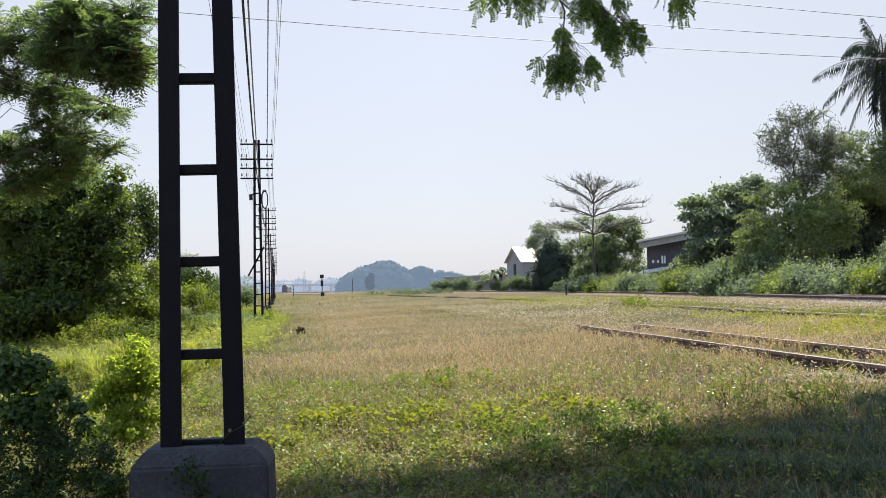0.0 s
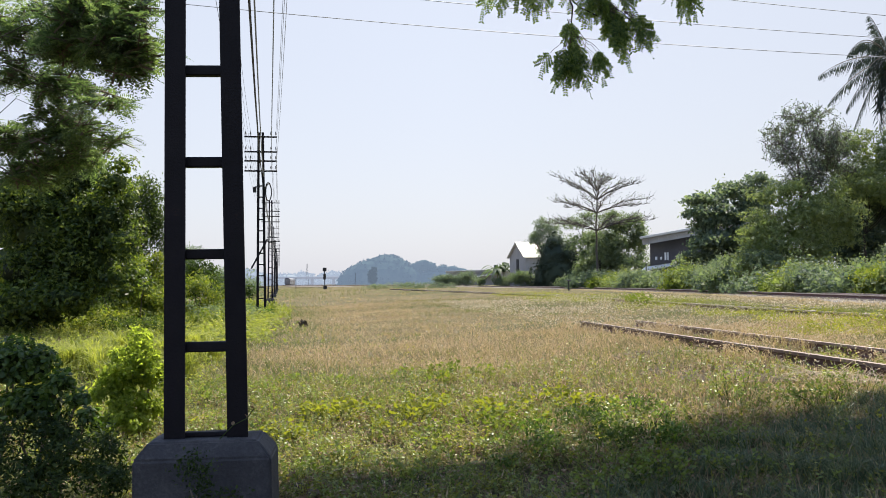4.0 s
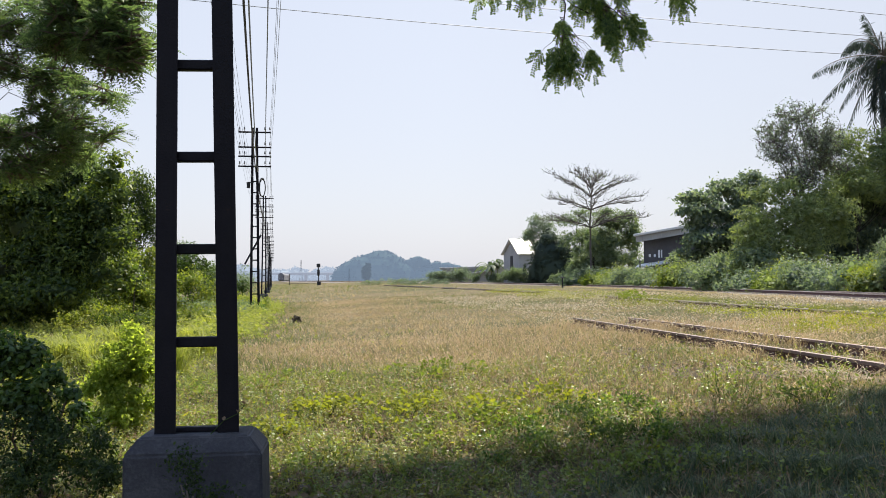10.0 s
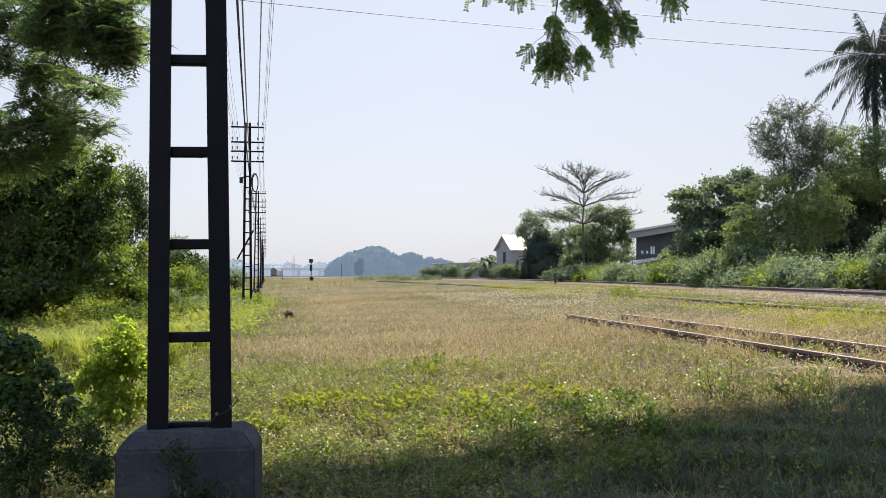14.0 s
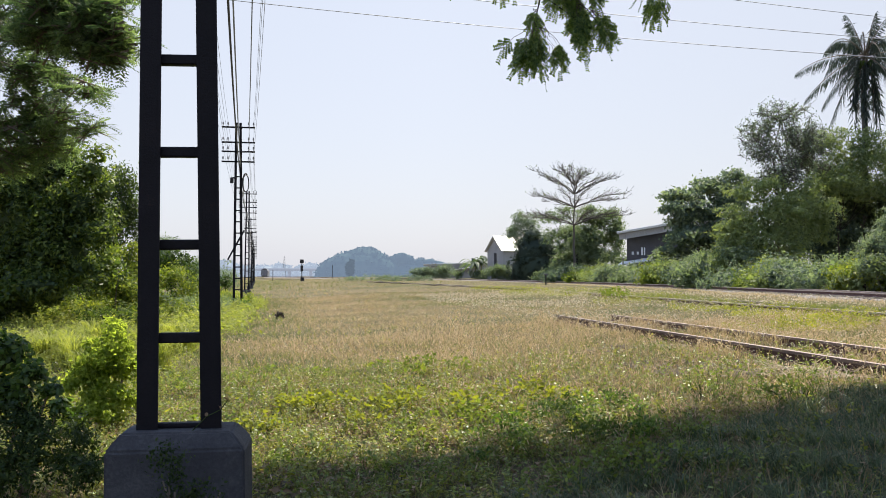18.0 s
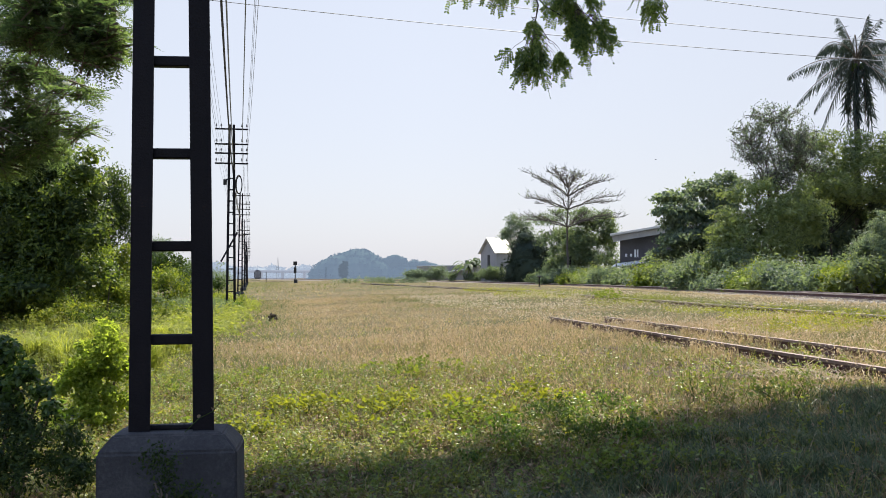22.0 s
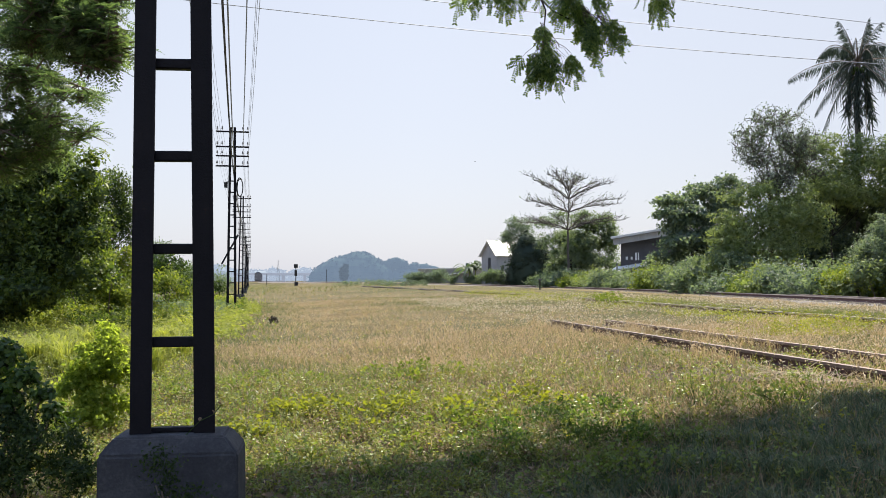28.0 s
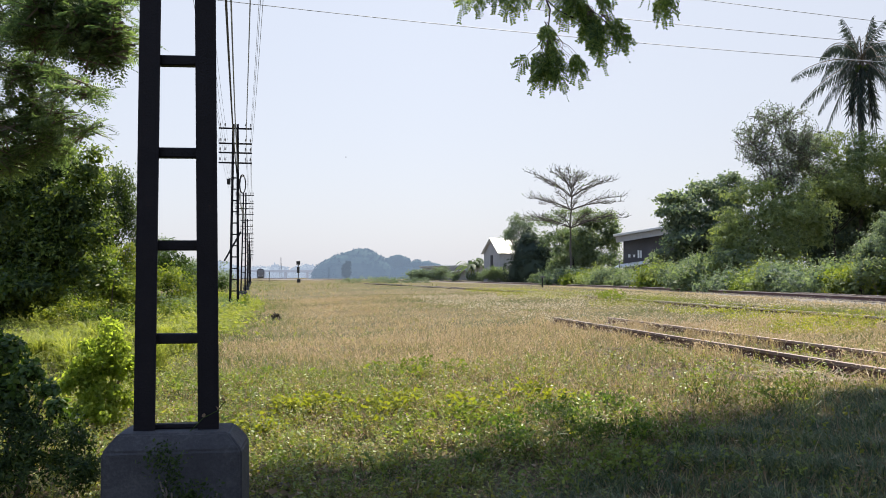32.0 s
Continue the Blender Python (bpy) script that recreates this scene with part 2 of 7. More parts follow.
# paler, bluer green, with the haze of distance put into the leaf colour
M["leaf_hazed"] = leaf_mat("hazed_green_leaves", [(0.2, (0.070, 0.101, 0.073)), (0.5, (0.136, 0.175, 0.111)), (0.85, (0.238, 0.272, 0.163))], (1.3, 1.4, 0.7), 0.45, 0.6, 0.6, 0.22)
# haze over the farthest foliage is put into these paler leaf colours
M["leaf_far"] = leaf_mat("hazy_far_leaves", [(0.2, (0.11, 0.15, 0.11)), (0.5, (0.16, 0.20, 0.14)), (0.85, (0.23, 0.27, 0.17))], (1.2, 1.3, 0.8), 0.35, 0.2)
M["leaf_shrub"] = leaf_mat("fresh_shrub_leaves", [(0.2, (0.095, 0.14, 0.030)), (0.5, (0.22, 0.285, 0.058)), (0.85, (0.44, 0.50, 0.13))], (1.4, 1.4, 0.6), 0.68, 3.0)
M["weed_leaf"] = leaf_mat("small_weed_leaves", [(0.2, (0.030, 0.045, 0.017)), (0.5, (0.15, 0.17, 0.056)), (0.8, (0.44, 0.41, 0.145))], (1.4, 1.35, 0.5), 0.45, 1.6, 0.5, 0.3)
M["leaf_sward"] = leaf_mat("sward_leaves", [(0.2, (0.035, 0.060, 0.018)), (0.5, (0.13, 0.175, 0.048)), (0.85, (0.28, 0.32, 0.09))], (1.4, 1.45, 0.55), 0.45, 1.6, 0.45, 0.4)
M["leaf_vine"] = leaf_mat("bright_vine_leaves", [(0.2, (0.085, 0.115, 0.02)), (0.5, (0.18, 0.205, 0.04)), (0.85, (0.33, 0.31, 0.07))], (1.5, 1.45, 0.5), 0.5)
M["leaf_twig"] = leaf_mat("thin_feathery_leaves", [(0.2, (0.06, 0.10, 0.042)), (0.5, (0.14, 0.20, 0.065)), (0.85, (0.32, 0.39, 0.10))], (1.45, 1.5, 0.65), 0.6, 3.0)
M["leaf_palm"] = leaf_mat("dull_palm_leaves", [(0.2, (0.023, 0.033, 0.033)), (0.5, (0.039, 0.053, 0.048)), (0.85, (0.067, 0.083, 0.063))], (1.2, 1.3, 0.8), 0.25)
M["twig"] = surface("thin_dry_twig", [(0.3, (0.08, 0.065, 0.05)), (0.7, (0.2, 0.17, 0.14))], 5, 40, 0.9, 0, 0.2)
M["grass_green"] = leaf_mat("green_grass", [(0.2, (0.048, 0.070, 0.031)), (0.5, (0.118, 0.145, 0.058)), (0.8, (0.24, 0.245, 0.11))], (1.35, 1.3, 0.7), 0.42, 0.5, 0.5, 0.35)
# greyer, bluer grass for the shaded patch; the shade's tint is in its colour
M["grass_shade"] = leaf_mat("shade_tinted_long_grass", [(0.2, (0.024, 0.040, 0.022)), (0.5, (0.075, 0.110, 0.062)), (0.8, (0.25, 0.28, 0.17))], (1.3, 1.3, 0.8), 0.4, 6.0, 0.4, 0.4)
M["grass_lush"] = leaf_mat("lush_green_grass", [(0.2, (0.078, 0.106, 0.031)), (0.5, (0.196, 0.230, 0.062)), (0.85, (0.381, 0.386, 0.123))], (1.4, 1.4, 0.55), 0.5, 0.8, 0.55, 0.15)
M["grass_dry"] = leaf_mat("dry_straw_grass", [(0.2, (0.17, 0.135, 0.076)), (0.5, (0.33, 0.27, 0.165)), (0.8, (0.52, 0.445, 0.295))], (1.2, 1.1, 0.9), 0.4, 0.4, 0.6, 0.2)
M["grass_seed"] = leaf_mat("pale_seed_heads", [(0.2, (0.24, 0.18, 0.115)), (0.5, (0.40, 0.315, 0.215)), (0.8, (0.56, 0.47, 0.35))], (1.1, 1.0, 0.9), 0.45, 0.3, 0.7, 0.2)
M["flower"] = leaf_mat("small_white_flowers", [(0.2, (0.60, 0.58, 0.50)), (0.8, (0.80, 0.78, 0.72))], (1.0, 1.0, 0.9), 0.3)
M["dead_leaf"] = leaf_mat("dead_brown_leaves", [(0.2, (0.07, 0.045, 0.026)), (0.5, (0.20, 0.14, 0.085)), (0.8, (0.40, 0.31, 0.21))], (1.1, 1.0, 0.8), 0.25)


def ground_mat():
    m, n, l = nodes_of("grassy_soil")
    co = n.new("ShaderNodeTexCoord").outputs["Object"]
    patch, mid, fine = noise_node(n, l, 0.12, 5, 0.6, co), noise_node(n, l, 1.6, 6, 0.7, co), noise_node(n, l, 28, 4, 0.7, co)
    green = ramp(n, [(0.3, (0.018, 0.023, 0.011)), (0.7, (0.085, 0.088, 0.038))])
    straw = ramp(n, [(0.3, (0.050, 0.040, 0.024)), (0.7, (0.175, 0.14, 0.080))])
    l.new(fine.outputs[0], green.inputs[0])
    l.new(fine.outputs[0], straw.inputs[0])
    sel = ramp(n, [(0.38, (0, 0, 0)), (0.56, (1, 1, 1))])
    l.new(blend(n, l, 0.4, patch.outputs[0], mid.outputs[0]), sel.inputs[0])
    p = n.new("ShaderNodeBsdfPrincipled")
    l.new(blend(n, l, sel.outputs[0], green.outputs[0], straw.outputs[0]), p.inputs["Base Color"])
    p.inputs["Roughness"].default_value = 1.0
    p.inputs["Specular IOR Level"].default_value = 0.1
    b = n.new("ShaderNodeBump")
    b.inputs["Strength"].default_value, b.inputs["Distance"].default_value = 0.8, 0.04
    l.new(fine.outputs[0], b.inputs["Height"])
    l.new(b.outputs[0], p.inputs["Normal"])
    o = n.new("ShaderNodeOutputMaterial")
    l.new(p.outputs[0], o.inputs[0])
    return m


M["ground"] = ground_mat()

# ---- mesh helpers ----


def npmesh(name, verts, faces, material, smooth=False):
    """A mesh from arrays of corners and of faces that all have as many corners."""
    verts, faces = np.asarray(verts, np.float32), np.asarray(faces, np.int32)
    me = bpy.data.meshes.new(name)
    me.vertices.add(len(verts))
    me.vertices.foreach_set("co", verts.ravel())
    me.loops.add(faces.size)
    me.loops.foreach_set("vertex_index", faces.ravel())
    me.polygons.add(len(faces))
    me.polygons.foreach_set("loop_start", np.arange(0, faces.size, faces.shape[1], dtype=np.int32))
    me.polygons.foreach_set("use_smooth", np.full(len(faces), smooth))
    me.update(calc_edges=True)
    me.materials.append(material)
    return me


def npart(name, vf, material, parent, label="", smooth=False):
    ob = new(name, npmesh(name, vf[0], vf[1], material, smooth))
    ob.parent = parent
    return tagged(ob, label)


def part(name, bm, material, parent, label=""):
    me = bpy.data.meshes.new(name)
    bm.to_mesh(me)
    bm.free()
    me.materials.append(material)
    ob = new(name, me)
    ob.parent = parent
    return tagged(ob, label)


def empty(name, place=(0, 0, 0), turn=0.0):
    ob = new(name)
    ob.empty_display_size = 0.2
    ob.matrix_basis = pose(*place, 0, 0, turn)
    return ob


def box(bm, size, centre=(0, 0, 0), bevel=0.0, m=None):
    mat = Matrix.Translation(centre) @ Matrix.Diagonal((*size, 1))
    vs = bmesh.ops.create_cube(bm, size=1.0, matrix=(m @ mat) if m else mat)["verts"]
    if bevel:
        es = list({e for v in vs for e in v.link_edges})
        bmesh.ops.bevel(bm, geom=es, offset=bevel, segments=1, affect="EDGES")
    return bm


def join(*pieces):
    """Several (corners, faces) into one."""
    vs, fs, k = [], [], 0
    for v, f in pieces:
        vs.append(np.asarray(v, np.float32)), fs.append(np.asarray(f, np.int32) + k)
        k += len(v)
    return np.concatenate(vs), np.concatenate(fs)


def tube(points, radii, sides=6):
    """A round, tapering tube along a line of points."""
    p = np.asarray(points, float)
    r = np.broadcast_to(np.asarray(radii, float), (len(p),))
    d = np.gradient(p, axis=0)
    d /= np.linalg.norm(d, axis=1)[:, None] + 1e-9
    up = np.where(np.abs(d[:, 2:3]) > 0.9, np.array([[1.0, 0, 0]]), np.array([[0, 0, 1.0]]))
    a = np.cross(d, up)
    a /= np.linalg.norm(a, axis=1)[:, None] + 1e-9
    b = np.cross(d, a)
    ang = np.arange(sides) * 2 * np.pi / sides
    v = p[:, None] + r[:, None, None] * (np.cos(ang)[None, :, None] * a[:, None] + np.sin(ang)[None, :, None] * b[:, None])
    i, j = np.meshgrid(np.arange(len(p) - 1), np.arange(sides), indexing="ij")
    k = (j + 1) % sides
    f = np.stack([i * sides + j, i * sides + k, (i + 1) * sides + k, (i + 1) * sides + j], -1).reshape(-1, 4)
    return v.reshape(-1, 3), f


def bend(a, b, wobble, rng, n=6):
    """A wavering line from a to b."""
    a, b = np.asarray(a, float), np.asarray(b, float)
    t = np.linspace(0, 1, n)[:, None]
    off = rng.normal(0, wobble, (n, 3)) * np.sin(np.pi * t)
    return a + (b - a) * t + off


def leaf_quads(p, way, side, length, width):
    """Four-cornered leaves at p that point along way, with their breadth along side."""
    L, w = np.asarray(length)[:, None], np.asarray(width)[:, None]
    v = np.stack([p, p + way * L * 0.45 + side * w * 0.5, p + way * L, p + way * L * 0.45 - side * w * 0.5], 1)
    return v.reshape(-1, 3), np.arange(len(p) * 4).reshape(-1, 4)


def leaf_full(p, way, side, length, width, fold=0.25):
    """Rounder leaves, folded a little along the midrib."""
    L, w = np.asarray(length)[:, None], np.asarray(width)[:, None]
    lift = unit(np.cross(side, way)) * w * fold
    v = np.stack([p, p + way * L * 0.22 + side * w * 0.42 + lift, p + way * L * 0.6 + side * w * 0.45 + lift, p + way * L, p + way * L * 0.6 - side * w * 0.45 + lift, p + way * L * 0.22 - side * w * 0.42 + lift], 1)
    k = np.arange(len(p))[:, None] * 6
    return v.reshape(-1, 3), np.concatenate([k + np.array([[0, 1, 2, 3]]), k + np.array([[0, 3, 4, 5]])])


def unit(v):
    return v / (np.linalg.norm(v, axis=-1, keepdims=True) + 1e-9)


def leaves_at(p, rng, size, aspect=0.5, droop=0.3, full=False):
    n = len(p)
    way = unit(rng.normal(0, 1, (n, 3)) + np.array([0, 0, -droop]))
    side = unit(np.cross(way, rng.normal(0, 1, (n, 3)) * np.array([0.5, 0.5, 1.0])))
    s = size * rng.uniform(0.6, 1.3, n)
    return (leaf_full if full else leaf_quads)(p, way, side, s, s * aspect)


def clump_points(clumps, n, rng, tuft=0.22, per=26, hollow=0.45, lobes=7, waver=0.22):
    """Points for leaves: tufts scattered through the outer part of several lumps."""
    c = np.asarray(clumps, float)
    if lobes:
        # smaller lobes over each lump give an uneven outline with gaps
        d = unit(rng.normal(0, 1, (len(c), lobes, 3)))
        sub = np.concatenate([c[:, None, :3] + d * c[:, None, 3:] * 0.66, np.broadcast_to(c[:, None, 3:], d.shape) * rng.uniform(0.28, 0.52, (len(c), lobes, 1))], -1)
        c = np.concatenate([c * np.array([1, 1, 1, 0.72, 0.72, 0.72]), sub.reshape(-1, 6)])
    area = (c[:, 3] * c[:, 4] + c[:, 4] * c[:, 5] + c[:, 3] * c[:, 5])
    m = max(4, n // per)
    k = rng.choice(len(c), m, p=area / area.sum())
    d = unit(rng.normal(0, 1, (m, 3)))
    wave = 1 + waver * np.sin(d[:, 0] * 5 + k) * np.cos(d[:, 1] * 6 + d[:, 2] * 4 + k * 2)
    rad = hollow + (1 - hollow) * rng.random(m) ** 0.6
    if lobes == 7:
        # sprigs that stand out of the outline
        rad = np.where(rng.random(m) < 0.16, rng.uniform(0.95, 1.38, m), rad)
    centre = c[k, :3] + d * c[k, 3:6] * (rad * wave)[:, None]
    q = np.repeat(centre, per, 0)
    return q + rng.normal(0, 1, q.shape) * tuft * np.array([1, 1, 0.75])


def crown_mesh(clumps, n, rng, leaf, tuft, aspect=0.5, droop=0.3, floor=0.05, per=26, hollow=0.45, full=False, lobes=7, waver=0.22):
    p = clump_points(clumps, n, rng, tuft, per, hollow, lobes, waver)
    p = p[p[:, 2] > floor]
    return leaves_at(p, rng, leaf, aspect, droop, full)


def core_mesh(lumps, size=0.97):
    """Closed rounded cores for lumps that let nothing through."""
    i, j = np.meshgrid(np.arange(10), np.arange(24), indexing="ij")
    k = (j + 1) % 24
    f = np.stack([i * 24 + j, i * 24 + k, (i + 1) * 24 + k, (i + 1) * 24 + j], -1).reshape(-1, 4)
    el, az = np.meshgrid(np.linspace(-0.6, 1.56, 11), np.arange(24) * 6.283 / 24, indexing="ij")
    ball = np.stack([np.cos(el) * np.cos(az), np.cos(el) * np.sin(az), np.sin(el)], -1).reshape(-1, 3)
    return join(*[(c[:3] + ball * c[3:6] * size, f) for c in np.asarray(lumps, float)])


# ---- foliage ----


def spots(lumps, n, rng, gap, low=-0.5, inner=0.8):
    """Places and outward ways for leaf clusters: over the outside of several lumps, kept apart from one another."""
    c = np.asarray(lumps, float)
    area = c[:, 3] * c[:, 4] + c[:, 4] * c[:, 5] + c[:, 3] * c[:, 5]
    k = rng.choice(len(c), n * 7, p=area / area.sum())
    d = unit(rng.normal(0, 1, (len(k), 3)))
    q = c[k, :3] + d * c[k, 3:] * rng.uniform(0.78, 1.08, (len(k), 1))
    ok = d[:, 2] > low
    for j in range(len(c)):
        ok &= (((q - c[j, :3]) / c[j, 3:]) ** 2).sum(1) > np.where(k == j, 0, inner ** 2)
    q, d = q[ok], d[ok]
    kept = np.zeros((n, 3))
    pick = []
    for i, p in enumerate(q):
        m = len(pick)
        if m == n:
            break
        if m == 0 or ((kept[:m] - p) ** 2).sum(1).min() > gap * gap:
            kept[m] = p
            pick.append(i)
    return q[pick], d[pick]


def domes(q, d, per, rng, r, flat, leaf, aspect=0.5, shell=0.3, droop=0.25, full=False):
    """Clusters of leaves in small flattened domes, the blades lying along the dome."""
    k = np.repeat(np.arange(len(q)), per)
    rk = (r * rng.uniform(0.55, 1.3, len(q)))[k, None]
    a = unit(rng.normal(0, 1, (len(k), 3)) + 0.5 * d[k] + [0, 0, 0.45])
    p = q[k] + a * rk * np.array([1, 1, flat]) * rng.uniform(1 - shell, 1.08, (len(k), 1))
    way = unit(np.cross(a, rng.normal(0, 1, a.shape)) + a * 0.35 + [0, 0, -droop])
    side = unit(np.cross(way, a) + rng.normal(0, 0.3, a.shape))
    s = leaf * rng.uniform(0.6, 1.3, len(k))
    # some leaves stand loose of the dome
    loose = rng.random((len(k), 1)) < 0.35
    p = np.where(loose, p + rng.normal(0, 0.42, p.shape) * rk * [1, 1, 0.8], p)
    return (leaf_full if full else leaf_quads)(p, way, side, s, s * aspect)


def fronds(p, way, rng, length, pairs=7, leaflet=0.09, breadth=0.3, curl=0.25):
    """Feathery leaves, each a row of paired pinnae along a stalk that nods at its end."""
    n = len(p)
    side = unit(np.cross(way, rng.normal(0, 0.45, (n, 3)) + [0, 0, 1.0]))
    L = (length * rng.uniform(0.7, 1.25, n))[:, None]
    out = []
    for q in range(pairs):
        s = (q + 0.7) / pairs
        base = p + way * L * s + np.array([0, 0, -curl]) * L * s * s
        ll = leaflet * math.sin(math.pi * (0.2 + 0.68 * s)) ** 0.7 * rng.uniform(0.85, 1.15, n)
        for sg in (-1, 1):
            out.append(leaf_quads(base, unit(side * sg + way * 0.45 + [0, 0, -0.15] + rng.normal(0, 0.1, (n, 3))), way, ll, ll * breadth))
    return join(*out)


def feathery(lumps, n, per, rng, gap, reach, length, pairs, leaflet, breadth=0.3, low=-0.6):
    """Leafy twigs that reach outwards from lumps; gives the leaves and the twigs."""
    q, d = spots(lumps, n, rng, gap, low)
    w = unit(d * [1, 1, 0.5] + rng.normal(0, 0.35, d.shape) + [0, 0, -0.08])
    k = np.repeat(np.arange(len(q)), per)
    p = q[k] + w[k] * (reach * rng.uniform(-0.5, 0.6, (len(k), 1)))
    way = unit(w[k] * 0.6 + rng.normal(0, 0.6, (len(k), 3)) * [1, 1, 0.45])
    twigs = join(*[tube([a - b * reach * 0.9, a + b * reach * 0.2, a + b * reach * 0.6], [0.014, 0.008, 0.004], 3) for a, b in zip(q, w)])
    return fronds(p, way, rng, length, pairs, leaflet, breadth), twigs


def shingles(lumps, n, rng, leaf, aspect=0.85, low=-0.3, fold=0.18):
    """Broad drooping leaves that overlap down the outside of lumps, as on a vine."""
    c = np.asarray(lumps, float)
    area = c[:, 3] * c[:, 5]
    k = rng.choice(len(c), n, p=area / area.sum())
    a = unit(rng.normal(0, 1, (n, 3)))
    a[:, 2] = np.where(a[:, 2] < low, -a[:, 2], a[:, 2])
    p = c[k, :3] + a * c[k, 3:] * rng.uniform(0.5, 1.2, (n, 1))
    nrm = unit(a + [0, 0, 0.35] + rng.normal(0, 0.6, a.shape))
    way = np.array([0, 0, -0.8]) + rng.normal(0, 0.75, a.shape)
    way = unit(way - nrm * (way * nrm).sum(1, keepdims=True))
    s = leaf * rng.uniform(0.55, 1.25, n)
    return leaf_full(p, way, unit(np.cross(way, nrm)), s, s * aspect, -fold)


def filler(lumps, n, rng, leaf, size=0.72):
    """Leaves deep in a crown, which keep the light out of it."""
    c = np.asarray(lumps, float)
    vol = c[:, 3] * c[:, 4] * c[:, 5]
    k = rng.choice(len(c), n, p=vol / vol.sum())
    p = c[k, :3] + unit(rng.normal(0, 1, (n, 3))) * c[k, 3:] * (size * rng.random((n, 1)) ** 0.4)
    return leaves_at(p, rng, leaf, 0.7, 0.1)


def broken(lumps, n, rng, size=0.5, out=0.62):
    """Each lump as several smaller ones, so that the crown has gaps and an uneven outline."""
    c = np.asarray(lumps, float)
    d = unit(rng.normal(0, 1, (len(c), n, 3)))
    at = c[:, None, :3] + d * c[:, None, 3:] * (out * rng.random((len(c), n, 1)) ** 0.4)
    return np.concatenate([at, c[:, None, 3:] * rng.uniform(0.7, 1.4, (len(c), n, 1)) * size], -1).reshape(-1, 6)


def limbs_to(thing, fork, lumps, r0, rng, material, share=1.0):
    for c in lumps:
        if rng.random() < share:
            tip = np.array(c[:3]) + np.array([0, 0, 0.2 * c[5]])
            npart("limb", tube(bend(fork, tip, 0.05 * np.linalg.norm(tip - fork), rng, 7), np.linspace(r0, r0 * 0.15, 7), 6), material, thing, "", True)


# ---- the lie of the land ----
SLOPE_U = np.array([-60, -8, -2, 0.5, 4.0, 6.5, 9.0, 11.0, 15.0, 60.0])
SLOPE_Z = np.array([-0.3, -0.02, 0.06, 0.10, 0.40, 0.42, 0.56, 0.58, 0.62, 0.60])


def across(x, y):
    """How far a place lies to the right of a line through the camera along the near track."""
    return 0.9914 * np.asarray(x) + 0.1305 * np.asarray(y)


def lie(x, y):
    x, y = np.asarray(x, float), np.asarray(y, float)
    u = across(x, y)
    z = np.interp(u, SLOPE_U, SLOPE_Z)
    return z + 0.025 * np.sin(x * 0.9 + 1.3) * np.cos(y * 0.7) + 0.015 * np.sin(x * 2.3 + y * 1.9)


def axis_steps(lo, hi, near, step, grow):
    a, s, k = [0.0], step, 0.0
    while k < hi:
        s = s if k < near else s * grow
        k += s
        a.append(min(k, hi))
    b, s, k = [], step, 0.0
    while k > lo:
        s = s if k > -near else s * grow
        k -= s
        b.append(max(k, lo))
    return np.array(b[::-1] + a)


gx, gy = axis_steps(-2600, 2600, 16, 0.35, 1.16), axis_steps(-300, 4200, 26, 0.4, 1.13)
GX, GY = np.meshgrid(gx, gy)
gv = np.stack([GX, GY, lie(GX, GY)], -1).reshape(-1, 3)
gi, gj = np.meshgrid(np.arange(len(gy) - 1), np.arange(len(gx) - 1), indexing="ij")
gw = len(gx)
gf = np.stack([gi * gw + gj, gi * gw + gj + 1, (gi + 1) * gw + gj + 1, (gi + 1) * gw + gj], -1).reshape(-1, 4)
ground = tagged(new("ground", npmesh("ground", gv, gf, M["ground"], True)), "rough ground of soil under dry and green grass", "ground", kind="structure")

# ---- tracks ----
RAIL_SECTION = [(-0.055, 0), (0.055, 0), (0.055, 0.012), (0.010, 0.024), (0.008, 0.070), (0.029, 0.080), (0.031, 0.110), (-0.031, 0.110), (-0.029, 0.080), (-0.008, 0.070), (-0.010, 0.024), (-0.055, 0.012)]


def rail_mesh(name, line, head="rail_top", scale=1.0):
    """A flat-bottomed rail swept along a line of places at its foot, with its worn head as a second material."""
    p = np.asarray(line, float)
    d = unit(np.gradient(p, axis=0))
    a = unit(np.cross(d, [0, 0, 1.0]))
    sec = np.array(RAIL_SECTION) * scale
    n = len(sec)
    v = p[:, None] + sec[None, :, :1] * a[:, None] + sec[None, :, 1:] * np.array([0, 0, 1.0])
    i, j = np.meshgrid(np.arange(len(p) - 1), np.arange(n), indexing="ij")
    k = (j + 1) % n
    f = np.stack([i * n + j, (i + 1) * n + j, (i + 1) * n + k, i * n + k], -1).reshape(-1, 4)
    me = npmesh(name, v.reshape(-1, 3), f, M["rail_rust"])
    me.materials.append(M[head])
    me.polygons.foreach_set("material_index", np.isin(f[:, 0] % n, (5, 6, 7)).astype(np.int32))
    return me


def spread_line(points, step):
    """Places at even steps along a line, smoothed."""
    p = np.asarray(points, float)
    s = np.r_[0, np.cumsum(np.linalg.norm(np.diff(p, axis=0), axis=1))]
    t = np.arange(0, s[-1], step)
    q = np.stack([np.interp(t, s, p[:, k]) for k in range(3)], -1)
    for _ in range(6):
        q[1:-1] = 0.25 * q[:-2] + 0.5 * q[1:-1] + 0.25 * q[2:]
    return q


def beside(line, off):
    d = unit(np.gradient(np.asarray(line, float), axis=0))
    return line + np.cross(d, [0, 0, 1.0]) * off


def sleeper_data(name, length=1.9, width=0.22, height=0.12):
    bm = box(bmesh.new(), (length, width, height), (0, 0, -height / 2), 0.015)
    me = bpy.data.meshes.new(name)
    bm.to_mesh(me)
    bm.free()
    me.materials.append(M["sleeper"])
    return me


SLEEPER = sleeper_data("sleeper")


